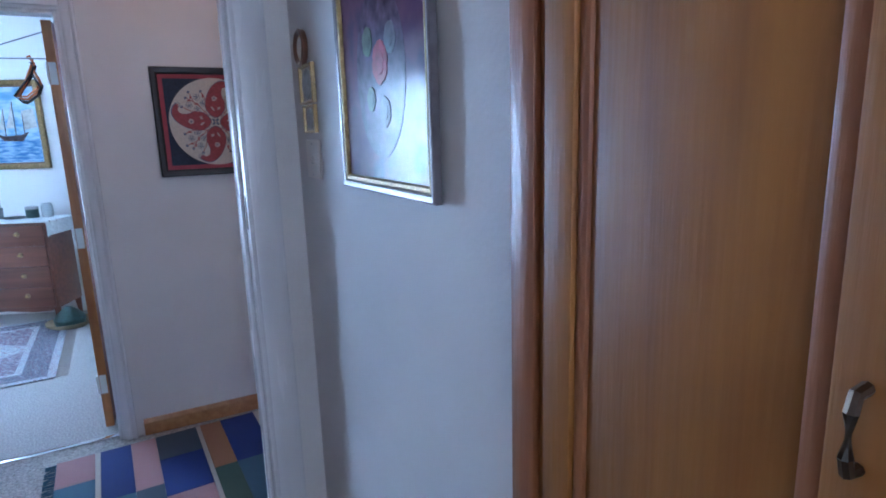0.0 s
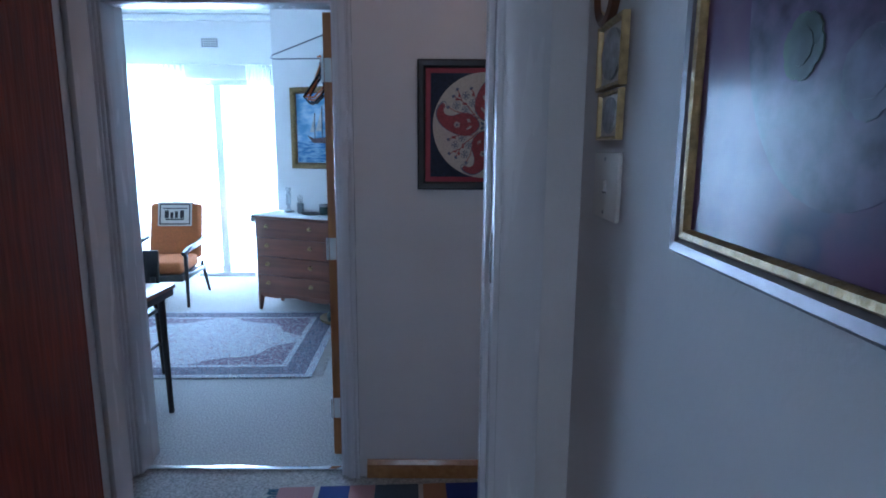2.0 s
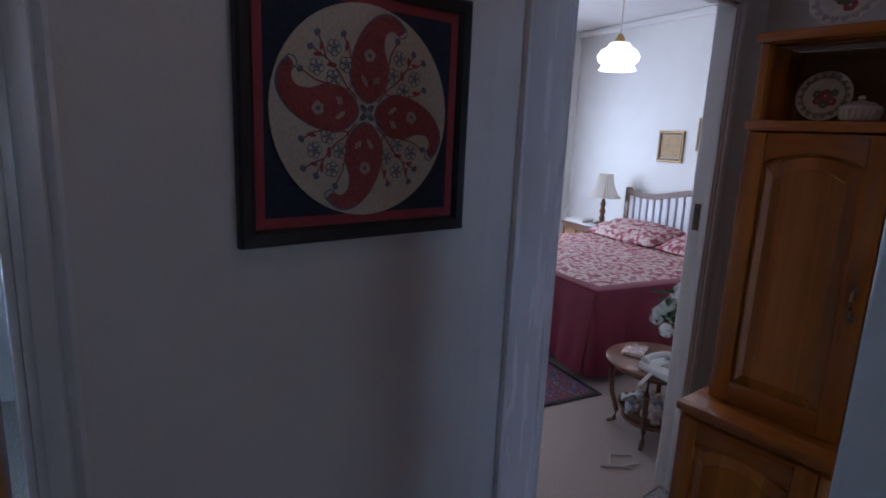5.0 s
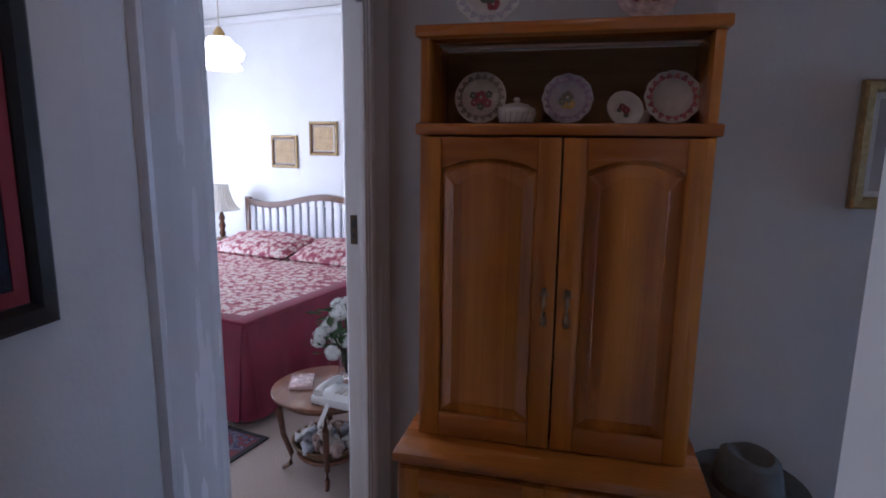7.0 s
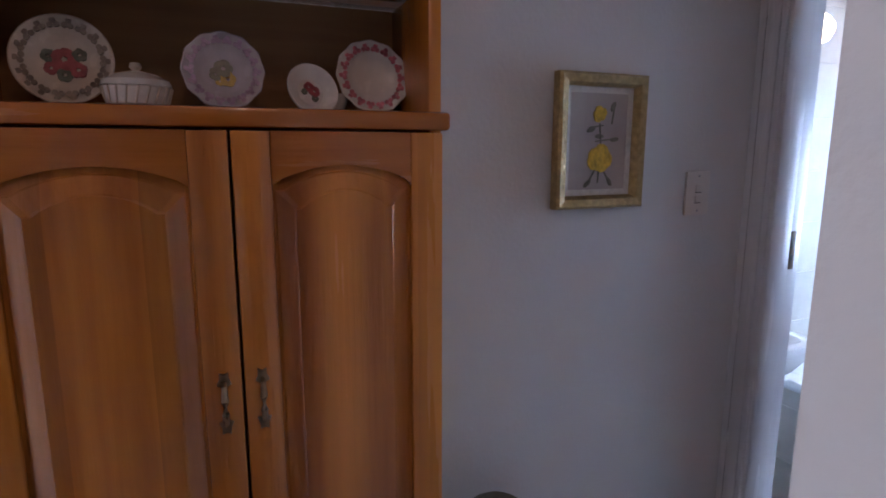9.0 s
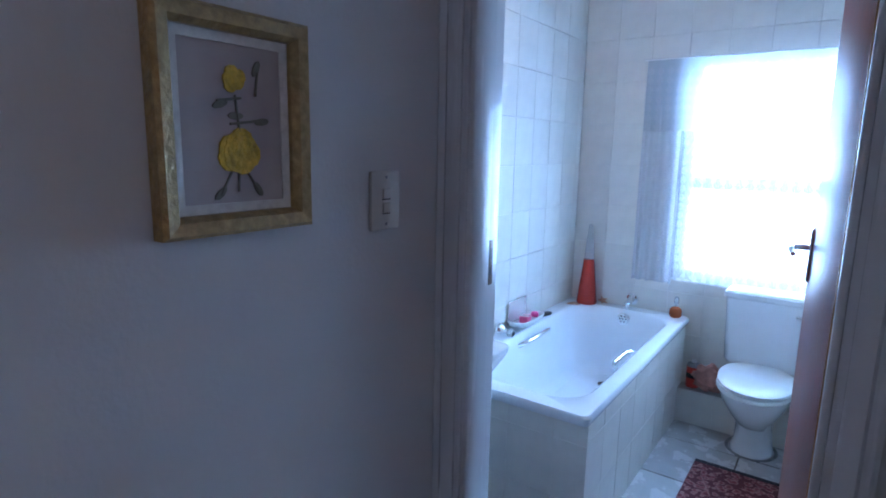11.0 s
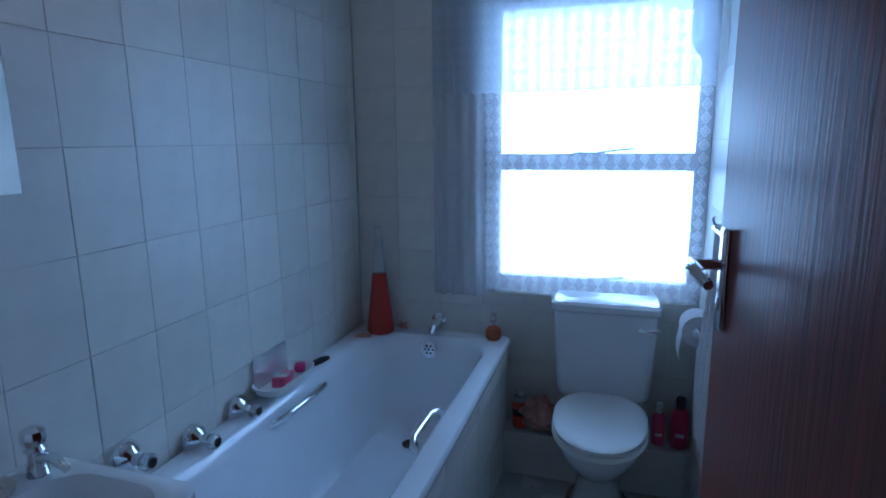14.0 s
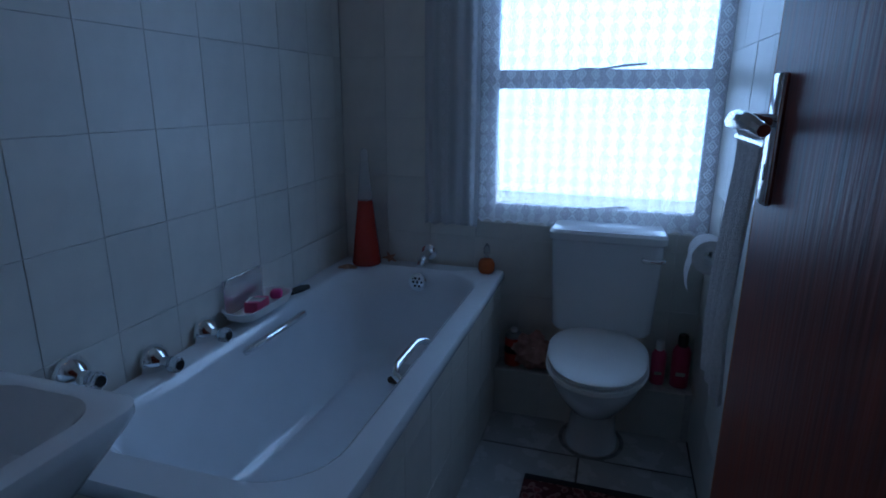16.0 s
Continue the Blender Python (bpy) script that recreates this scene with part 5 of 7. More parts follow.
part("cloth", box(-0.165, 0.165, -0.057, 0.06, 0.563, 0.568, 0.002), KCREAM, ant)
for x0, x1, z0, z1 in ((-0.15, 0.15, 0.335, 0.347), (-0.15, 0.15, 0.535, 0.547), (-0.15, -0.138, 0.347, 0.535), (0.138, 0.15, 0.347, 0.535), (-0.09, 0.09, 0.38, 0.395), (-0.10, -0.06, 0.40, 0.48), (-0.045, -0.015, 0.40, 0.46), (0.0, 0.03, 0.40, 0.47), (0.05, 0.09, 0.40, 0.48), (-0.12, 0.12, 0.495, 0.505)):
    part("motif", box(x0, x1, -0.0595, -0.0565, z0, z1, 0.0012, seg=1), KDARK, ant)

# table and chair by the doorway
tb = thing("table", "brown wooden table with splayed black legs", "table", pose(-1.255, 3.47, 0))
part("tabletop", box(-0.50, 0.48, -0.29, 0.29, 0.685, 0.71, 0.006), TABLEWOOD, tb)
part("edge_trim", box(-0.49, 0.47, -0.28, 0.28, 0.645, 0.685, 0.004), BLACKWOOD, tb)
for sx in (-1, 1):
    for sy in (-1, 1):
        part("leg", rod((sx * 0.42, sy * 0.23, 0.65), (sx * 0.475, sy * 0.14 if sy > 0 else -0.27, 0), 0.019, 0.015, 10), BLACKWOOD, tb)
ch = thing("dining_chair", "black wooden chair with a solid back pushed to the table", "chair", pose(-1.27, 3.92, 0))
part("seat", box(-0.20, 0.20, -0.20, 0.20, 0.43, 0.46, 0.01), BLACKWOOD, ch)
part("backrest", box(-0.20, 0.20, -0.012, 0.012, 0.60, 0.825, 0.008, m=pose(0, 0.20, 0, -4, 0, 0)), BLACK, ch)
for sx in (-1, 1):
    part("leg", rod((sx * 0.17, -0.17, 0.43), (sx * 0.20, -0.20, 0), 0.016, 0.012, 10), BLACKWOOD, ch)
    part("leg", rod((sx * 0.18, 0.20, 0.66), (sx * 0.19, 0.23, 0), 0.016, 0.012, 10), BLACKWOOD, ch)
    part("stretcher", rod((sx * 0.185, -0.185, 0.22), (sx * 0.185, 0.21, 0.22), 0.009), BLACKWOOD, ch)

# hangers on the open door
WIRE = mat("grey_wire", (0.22, 0.23, 0.25), 0.35, 0.8, spread=0.1)
hg = solo("wire_hanger", tube([(0.205, 3.70, 1.93), (-0.16, 3.74, 1.93), (-0.178, 3.74, 1.937), (-0.165, 3.74, 1.95), (0.17, 3.70, 2.068), (0.21, 3.70, 2.09), (0.225, 3.70, 2.12), (0.235, 3.70, 2.135), (0.25, 3.70, 2.13), (0.272, 3.70, 2.075), (0.272, 3.70, 2.02)], 0.0035, 7), WIRE, "grey wire coat hanger hooked on the open door", "hanger")
ORP = mat("orange_plastic", (0.55, 0.15, 0.03), 0.35, spread=0.1)
for k, (c, yy) in enumerate(((ORP, 3.72), (ORP, 3.75), (BLACK, 3.79), (BLACK, 3.70))):
    zz = 1.925 - 0.012 * k
    pts = [(0.16 + 0.008 * k, yy, zz + 0.012), (0.175, yy, zz + 0.02), (0.185, yy, zz), (0.17, yy, zz - 0.04), (0.11 - 0.012 * k, yy + 0.05, zz - 0.15), (0.08 + 0.01 * k, yy + 0.04, zz - 0.185), (0.13, yy + 0.02, zz - 0.19), (0.19, yy - 0.04, zz - 0.15), (0.205, yy - 0.03, zz - 0.11), (0.175, yy, zz - 0.045)]
    pts = [(px - 0.085, py, pz) for px, py, pz in pts]
    solo("plastic_hanger", tube(pts, 0.006, 7), c, "orange plastic hanger on the open door" if c is ORP else "black plastic hanger on the open door", "hanger", group="hangers on the door")

# ---- bedroom ----
FLORAL = blotch("white_and_burgundy_floral", ((0.0, (0.24, 0.03, 0.06)), (0.38, (0.34, 0.10, 0.12)), (0.44, (0.60, 0.50, 0.46)), (0.66, (0.46, 0.20, 0.20)), (0.78, (0.26, 0.04, 0.07))), 24, 0.7)
bed = thing("double_bed", "wide bed with burgundy floral bedspread and slatted headboard", "bed", BED)
BW, BL = 1.86, 1.98
part("base", box(0.04, BL, 0.05, BW - 0.04, 0.06, 0.34, 0.01), BURG, bed)
part("mattress", box(0.02, BL, 0.03, BW - 0.02, 0.34, 0.575, 0.05, seg=3), FLORAL, bed)


def spread_top(u, v):
    x, y = 0.0 + 1.62 * u, 0.0 + BW * v
    edge = min(u / 0.05, v / 0.05, (1 - v) / 0.05, 1)
    return (x, y, 0.60 + 0.012 * math.sin(9 * u + 2 * v) * math.sin(7 * v) - 0.03 * (1 - edge) ** 2)


spread = part("bedspread", sheet(spread_top, 40, 40, 0.012), FLORAL, bed, "white and burgundy floral bedspread")


def drop(length, horizontal):
    def fn(u, v):
        s = u * length
        fl = 0.012 * math.sin(s * 15) + 0.008 * math.sin(s * 31 + 1)
        out = 0.015 + 0.05 * (1 - v) + fl * (1 - v) * 1.6
        z = 0.06 + (0.525 if v > 0.0 else 0.525) * v
        if horizontal:
            return (s, -out, z)
        return (-out, s, z)
    return fn


part("side_drop", sheet(drop(BL, True), 80, 8, 0.008), BURG, bed, "plain burgundy satin side drop")
part("foot_drop", sheet(drop(BW, False), 80, 8, 0.008), BURG, bed, "plain burgundy satin foot drop")
part("corner_drop", lathe([(0.012, 0.585), (0.03, 0.5), (0.05, 0.3), (0.066, 0.06), (0.06, 0.055), (0.0, 0.06)], 20), BURG, bed)
part("band", box(-0.006, BL, -0.012, 0.10, 0.575, 0.605, 0.012), BURG, bed, "burgundy edge band")
part("band", box(-0.012, 0.10, -0.006, BW, 0.575, 0.604, 0.012), BURG, bed, "burgundy edge band")


def pillow(v0, v1):
    def fn(u, v, s):
        a, b = 2 * u - 1, 2 * v - 1
        h = max(0.0, (1 - abs(a) ** 2.6)) ** 0.5 * max(0.0, (1 - abs(b) ** 2.6)) ** 0.5
        return (1.40 + 0.46 * u, v0 + (v1 - v0) * v, 0.625 + 0.10 * u + s * 0.075 * h + 0.006 * math.sin(14 * u) * math.sin(11 * v))
    bm = sheet(lambda u, v: fn(u, v, 1), 18, 22)
    sheet(lambda u, v: fn(u, v, -1), 18, 22, bm=bm)
    bmesh.ops.remove_doubles(bm, verts=bm.verts[:], dist=0.002)
    return bm


part("pillow", pillow(0.04, 0.90), FLORAL, bed, "floral covered pillow")
part("pillow", pillow(0.93, 1.80), FLORAL, bed, "floral covered pillow")
part("bolster", tube([(1.86, 0.06, 0.64), (1.86, 0.5, 0.655), (1.86, 0.93, 0.65), (1.86, 1.4, 0.655), (1.86, 1.80, 0.64)], [0.05, 0.075, 0.07, 0.075, 0.05], 14), BURG, bed, "burgundy fold behind the pillows")


def crest(v):
    q = abs(v - 0.93) / 0.93
    return 1.01 + 0.10 * (0.5 + 0.5 * math.cos(math.pi * min(1, q * 1.35))) + 0.025 * max(0, q - 0.8) / 0.2


n = 40
outer = [(0.93 * 2 * k / n, crest(0.93 * 2 * k / n)) for k in range(n + 1)]
inner = [(v, z - 0.055) for v, z in outer[::-1]]
part("top_rail", extrude_outline(outer + inner, 0.045, pose(2.02, 0, 0, 0, 0, 90), bevel=0.006), HEADWOOD, bed, "dark wavy wooden headboard rail")
part("bed_post", box(1.975, 2.02, -0.03, 0.03, 0, 1.03, 0.008), HEADWOOD, bed)
part("bed_post", box(1.975, 2.02, BW - 0.03, BW + 0.03, 0, 1.05, 0.008), HEADWOOD, bed)
part("bottom_rail", box(1.98, 2.015, 0.03, BW - 0.03, 0.45, 0.52, 0.006), HEADWOOD, bed)
STRIPE = mat("grey_blue_striped_panel", (0.30, 0.33, 0.38), 0.8, spread=0.2, scale=60)
part("back_panel", box(2.008, 2.016, 0.03, BW - 0.03, 0.52, 0.99), STRIPE, bed)
for k in range(20):
    v = 0.055 + k * 0.0905
    part("slat", box(1.985, 2.006, v, v + 0.064, 0.52, crest(v + 0.032) - 0.053, 0.004), BEDWHITE, bed, "")

PRINT = mat("aged_paper_print", (0.50, 0.36, 0.20), 0.8, spread=0.2, scale=28)
for v, z in ((1.645, 1.334), (1.187, 1.457), (0.76, 1.334)):
    framed("framed_print", "small ochre print in a gold and brown frame", BED @ pose(2.118, v, z, 0, 0, -90), 0.31, 0.305, 0.022, 0.02, GOLD, PRINT, CREAMCLOTH, 0.014, inner=(0.012, HEADWOOD), group="prints over the bed")

ns = thing("nightstand", "dark wooden nightstand, bright metal fronts imitating a glowing niche", "nightstand", BED @ pose(1.62, 1.93, 0))
part("body", box(0, 0.44, 0, 0.50, 0.02, 0.60, 0.006), HEADWOOD, ns)
part("top", box(-0.015, 0.45, -0.015, 0.515, 0.60, 0.625, 0.006), HEADWOOD, ns)
part("runner", box(-0.012, 0.44, 0.03, 0.48, 0.6255, 0.629, 0.001), LACECLOTH, ns)
# warm shiny metal stands in for window glow on the nightstand's front
NICHE = mat("painted_glow_front", (0.60, 0.42, 0.20), 0.15, 0.8, spread=0.2, scale=20)
for y0 in (0.06, 0.27):
    part("drawer_front", box(-0.012, 0.0, y0, y0 + 0.18, 0.34, 0.56, 0.005), NICHE, ns)
for k in range(3):
    part("crossbar", box(-0.018, -0.011, 0.05, 0.46, 0.33 + k * 0.11, 0.345 + k * 0.11, 0.002), HEADWOOD, ns)
bl = thing("bedside_lamp", "bedside lamp with pleated white bell shade and twisted base", "lamp", BED @ pose(1.84, 2.06, 0.629) @ Matrix.Diagonal((1.4, 1.4, 1.08, 1)))
part("foot", lathe([(0, 0), (0.06, 0), (0.058, 0.012), (0.03, 0.03), (0, 0.03)], 20), HEADWOOD, bl)
part("stem", lathe([(0.014, 0.03), (0.024, 0.06), (0.014, 0.09), (0.024, 0.13), (0.014, 0.17), (0.022, 0.20), (0.010, 0.25), (0.008, 0.33)], 14), HEADWOOD, bl)
bm = bmesh.new()
rings = []
for r, z in ((0.125, 0.27), (0.10, 0.30), (0.075, 0.36), (0.06, 0.43), (0.052, 0.50)):
    rings.append([bm.verts.new(((r + 0.003 * math.cos(24 * q)) * math.cos(q), (r + 0.003 * math.cos(24 * q)) * math.sin(q), z)) for q in (2 * math.pi * k / 96 for k in range(96))])
for a, b in zip(rings, rings[1:]):
    for k in range(96):
        bm.faces.new((a[k], a[(k + 1) % 96], b[(k + 1) % 96], b[k]))
part("shade", bm, CREAMCLOTH, bl, "pleated white shade")
bk = solo("book", box(-0.09, 0.09, -0.12, 0.12, 0, 0.03, 0.003), LINENW, "pale book on the nightstand", "book", BED @ pose(1.72, 2.28, 0.629, 0, 0, 12))

pend = thing("pendant_lamp", "white glass pendant lamp, lit, with fluted rim", "lamp", BED @ pose(0.60, 0.69, 0))
part("shade", lathe([(0.030, 2.214), (0.070, 2.210), (0.083, 2.186), (0.128, 2.157), (0.151, 2.120), (0.141, 2.083), (0.109, 2.063), (0.125, 2.038), (0.134, 2.022), (0.125, 2.022), (0.102, 2.063), (0.128, 2.095), (0.138, 2.120), (0.115, 2.153), (0.064, 2.186), (0.030, 2.202)], 32), glow("lit_opal_glass", (1.0, 0.95, 0.86), 3.0), pend, "lit white opal glass shade")
part("gallery", lathe([(0, 2.212), (0.034, 2.212), (0.034, 2.24), (0.012, 2.275), (0, 2.275)], 20), BRASS, pend)
part("cord", rod((0, 0, 2.27), (0, 0, 2.735), 0.005), CREAMCLOTH, pend)
part("ceiling_rose", lathe([(0, 2.715), (0.05, 2.72), (0.055, 2.739), (0, 2.739)], 20), PLASTIC, pend)

rgm = blotch("navy_persian_pile", ((0.0, (0.03, 0.04, 0.10)), (0.40, (0.05, 0.07, 0.16)), (0.50, (0.30, 0.26, 0.24)), (0.58, (0.05, 0.06, 0.14)), (0.70, (0.22, 0.06, 0.07))), 30, 0.95)
rg = thing("bedside_rug", "small navy patterned rug at the bed's foot", "rug", BED @ pose(-0.80, -0.19, 0))
part("pile", box(0.03, 0.71, 0.03, 1.17, 0.001, 0.010, 0.002), rgm, rg)
for a, b, c, d in ((0, 0.74, 0, 0.03), (0, 0.74, 1.17, 1.20), (0, 0.03, 0.03, 1.17), (0.71, 0.74, 0.03, 1.17)):
    part("border", box(a, b, c, d, 0.001, 0.0098, 0.001), KDARK, rg)

rt = thing("round_table", "small round brown wooden table with curved dark legs", "table", pose(2.935, 3.335, 0) @ Matrix.Diagonal((0.86, 0.86, 0.84, 1)))
part("tabletop", lathe([(0, 0.475), (0.285, 0.475), (0.30, 0.485), (0.30, 0.495), (0.292, 0.50), (0, 0.50)], 48), TABLEWOOD, rt)
part("apron", lathe([(0.25, 0.44), (0.25, 0.475), (0.235, 0.475), (0.235, 0.44)], 40), HEADWOOD, rt)
part("lower_shelf", lathe([(0, 0.10), (0.17, 0.10), (0.175, 0.11), (0.17, 0.12), (0, 0.12)], 32), TABLEWOOD, rt)
for k in range(4):
    a = radians(20 + 90 * k)
    c, s = math.cos(a), math.sin(a)
    part("leg", tube([(0.25 * c, 0.25 * s, 0.475), (0.262 * c, 0.262 * s, 0.36), (0.245 * c, 0.245 * s, 0.22), (0.205 * c, 0.205 * s, 0.10), (0.21 * c, 0.21 * s, 0.04), (0.255 * c, 0.255 * s, 0.012)], [0.018, 0.018, 0.016, 0.015, 0.015, 0.012], 10), HEADWOOD, rt, "curved dark leg")
shb = thing("shell_basket", "cane basket full of pale sea shells on the lower shelf", "basket", pose(2.925, 3.335, 0.102))
part("bowl", lathe([(0, 0), (0.12, 0), (0.165, 0.05), (0.17, 0.06), (0.16, 0.06), (0.115, 0.012), (0, 0.012)], 32), mat("dark_cane", (0.22, 0.14, 0.08), 0.8, spread=0.3, scale=60, bump=0.6, bump_scale=120), shb)
SHELLC = [mat("pale_shell", (0.62, 0.56, 0.50), 0.4, spread=0.25, scale=50, bump=0.3), mat("pink_shell", (0.52, 0.38, 0.33), 0.4, spread=0.3, scale=50, bump=0.3), mat("grey_shell", (0.36, 0.38, 0.42), 0.4, spread=0.3, scale=50, bump=0.3), mat("white_shell", (0.70, 0.70, 0.68), 0.4, spread=0.12, scale=50, bump=0.3)]
for k in range(34):
    a, f = k * 2.4, 0.145 * math.sqrt((k + 0.5) / 34)
    q = random.uniform(0.022, 0.036)
    bm = lathe([(0, -0.4 * q), (0.6 * q, -0.35 * q), (q, 0.0), (0.8 * q, 0.45 * q), (0.45 * q, 0.9 * q), (0.18 * q, 1.3 * q), (0, 1.5 * q)], 9)
    for v in bm.verts:
        v.co *= 1 + 0.16 * math.sin(9 * math.atan2(v.co.y, v.co.x))
    so = part("shell", bm, SHELLC[k % 4], shb)
    so.matrix_basis = pose(f * math.cos(a), f * math.sin(a), 0.05 + 0.035 * (1 - f / 0.15) + random.uniform(0, 0.012), random.uniform(0, 360), random.uniform(0, 360), 0)
vs = thing("flower_vase", "clear glass vase with white hydrangea blossoms and green leaves", "vase", pose(3.06, 3.285, 0.421))
part("glass_vase", lathe([(0, 0), (0.04, 0), (0.042, 0.01), (0.034, 0.08), (0.044, 0.17), (0.041, 0.17), (0.031, 0.08), (0.036, 0.012), (0, 0.01)], 20), GLASSM, vs, "clear glass vase")
LEAF = mat("green_leaf", (0.045, 0.10, 0.03), 0.5, spread=0.4, scale=30)
BLOOM = mat("white_petal", (0.84, 0.85, 0.82), 0.7, spread=0.08, scale=60)
heads = [(0.15 * math.sqrt((k + 0.5) / 20) * math.cos(2.4 * k) - 0.02, 0.13 * math.sqrt((k + 0.5) / 20) * math.sin(2.4 * k), 0.37 - 0.011 * k + 0.03 * math.sin(5.0 * k)) for k in range(20)]
for hx, hy, hz in heads:
    part("stem", tube([(0.0, 0.0, 0.02), (hx * 0.3, hy * 0.3, 0.14), (hx, hy, hz)], 0.003, 6), LEAF, vs)
    bm = bmesh.new()
    for j in range(60):
        d = Vector((random.gauss(0, 1), random.gauss(0, 1), random.gauss(0, 1))).normalized()
        c = Vector((hx, hy, hz)) + d * 0.032 * random.uniform(0.6, 1.15)
        t1 = d.orthogonal().normalized()
        t2 = d.cross(t1)
        turn = random.uniform(0, 6.28)
        w = random.uniform(0.008, 0.013)
        for q in range(4):
            a = turn + q * math.pi / 2
            e, f = t1 * math.cos(a) + t2 * math.sin(a), t1 * math.cos(a + 1.57) + t2 * math.sin(a + 1.57)
            vv = [bm.verts.new(c), bm.verts.new(c + e * w * 0.7 + f * w * 0.5 + d * 0.003), bm.verts.new(c + e * w * 1.2 + d * 0.001), bm.verts.new(c + e * w * 0.7 - f * w * 0.5 + d * 0.003)]
            bm.faces.new(vv)
    part("blossom", bm, BLOOM, vs, "white flower head", smooth=False)
for k in range(70):
    a = random.uniform(0, 6.28)
    r0, z0 = random.uniform(0.02, 0.13), random.uniform(0.13, 0.34)
    ln = random.uniform(0.05, 0.085)
    up = random.uniform(-0.5, 0.7)
    p = Vector((r0 * math.cos(a), r0 * math.sin(a), z0))
    d = Vector((math.cos(a + random.uniform(-0.8, 0.8)), math.sin(a + random.uniform(-0.8, 0.8)), up)).normalized()
    side = d.cross(Vector((0, 0, 1))).normalized()
    nn = side.cross(d)
    bm = bmesh.new()
    rows = [(0.0, 0.08), (0.3, 0.9), (0.6, 1.0), (0.85, 0.55), (1.0, 0.05)]
    g = [[bm.verts.new(p + d * ln * s + side * ln * 0.26 * w * q + nn * (0.10 * ln * abs(q) - 0.12 * ln * s * s)) for q in (-1, 0, 1)] for s, w in rows]
    for r1, r2 in zip(g, g[1:]):
        for q in range(2):
            bm.faces.new((r1[q], r1[q + 1], r2[q + 1], r2[q]))
    part("leaf", bm, LEAF, vs)
ph = thing("telephone", "cream push-button telephone with coiled cord", "telephone", pose(2.80, 3.215, 0.421, 0, 0, -12))
part("base", box(-0.09, 0.09, -0.10, 0.10, 0, 0.04, 0.01), PLASTIC, ph)
part("handset", tube([(-0.085, 0.06, 0.052), (-0.05, 0.065, 0.066), (0.05, 0.065, 0.066), (0.085, 0.06, 0.052)], [0.024, 0.016, 0.016, 0.024], 10), PLASTIC, ph)
for i in range(3):
    for j in range(4):
        part("key", box(-0.03 + i * 0.024, -0.014 + i * 0.024, -0.075 + j * 0.024, -0.06 + j * 0.024, 0.039, 0.044, 0.002), SWITCH, ph)
part("cord", tube([(-0.10 + 0.008 * math.cos(k * 1.4) - 0.0022 * k, 0.0 + 0.008 * math.sin(k * 1.4) - 0.001 * k, 0.012 + (0.006 if k < 70 else -0.0035 * (k - 70) + 0.006)) for k in range(80)], 0.0035, 6), PLASTIC, ph, "coiled cream cord")
solo("notebook", box(-0.08, 0.08, -0.055, 0.055, 0, 0.018, 0.002), PINKCHINA, "small pink notebook on the round table", "book", pose(2.93, 3.46, 0.421, 0, 0, 20))
solo("floor_cable", tube([(2.55, 3.20, 0.006), (2.50, 3.28, 0.006), (2.57, 3.33, 0.006), (2.66, 3.27, 0.006), (2.62, 3.20, 0.006), (2.52, 3.24, 0.006), (2.45, 3.30, 0.006)], 0.005, 6), SWITCH, "loose cream cable on the carpet", "cable")
bwin = thing("window_2", "white framed bedroom window", "window", BED @ pose(-0.66, 3.06, 0.8), kind="structure")
for a, b, c, d in ((0, 1.8, 0, 0.05), (0, 1.8, 1.25, 1.30), (0, 0.05, 0.05, 1.25), (1.75, 1.8, 0.05, 1.25), (0.88, 0.92, 0.05, 1.25)):
    part("window_frame", box(a, b, 0, 0.05, c, d, 0.004), GLOSS, bwin)

# ---- bathroom ----
def rrect(cx, cy, hx, hy, r, z, n=8):
    pts = []
    for k, (sx, sy) in enumerate(((1, 1), (-1, 1), (-1, -1), (1, -1))):
        for j in range(n + 1):
            a = math.pi / 2 * (k + j / n)
            pts.append((cx + sx * (hx - r) + r * math.cos(a), cy + sy * (hy - r) + r * math.sin(a), z))
    return pts


tub = thing("bathtub", "white enamelled bathtub with rolled rim, built in", "bathtub", pose(0, 0, 0))
TX0, TX1, TY0, TY1, TZ = 2.060, 2.782, -1.42, 0.145, 0.60
tcx, tcy, thx, thy = (TX0 + TX1) / 2, (TY0 + TY1) / 2, (TX1 - TX0) / 2, (TY1 - TY0) / 2
rings = [rrect(tcx, tcy, thx - 0.006, thy - 0.006, 0.02, TZ - 0.04), rrect(tcx, tcy, thx, thy, 0.025, TZ - 0.030), rrect(tcx, tcy, thx, thy, 0.025, TZ - 0.010), rrect(tcx, tcy, thx - 0.006, thy - 0.006, 0.03, TZ),
         rrect(tcx, tcy, thx - 0.065, thy - 0.085, 0.16, TZ + 0.001), rrect(tcx, tcy, thx - 0.082, thy - 0.10, 0.16, TZ - 0.012), rrect(tcx, tcy, thx - 0.095, thy - 0.12, 0.16, TZ - 0.06),
         rrect(tcx, tcy - 0.03, thx - 0.12, thy - 0.18, 0.16, TZ - 0.22), rrect(tcx, tcy - 0.08, thx - 0.15, thy - 0.25, 0.15, TZ - 0.34), rrect(tcx, tcy - 0.11, thx - 0.19, thy - 0.32, 0.13, TZ - 0.385), rrect(tcx, tcy - 0.13, thx - 0.27, thy - 0.42, 0.07, TZ - 0.395)]
part("basin", loft(rings), ENAMEL, tub, "white enamel tub with rounded inside")
part("waste", lathe([(0.0, 0.0), (0.028, 0.0), (0.034, 0.003), (0.034, 0.0), (0.0, -0.002)], 20, m=pose(tcx, -1.08, TZ - 0.391)), DARKMETAL, tub, "dark plug hole")
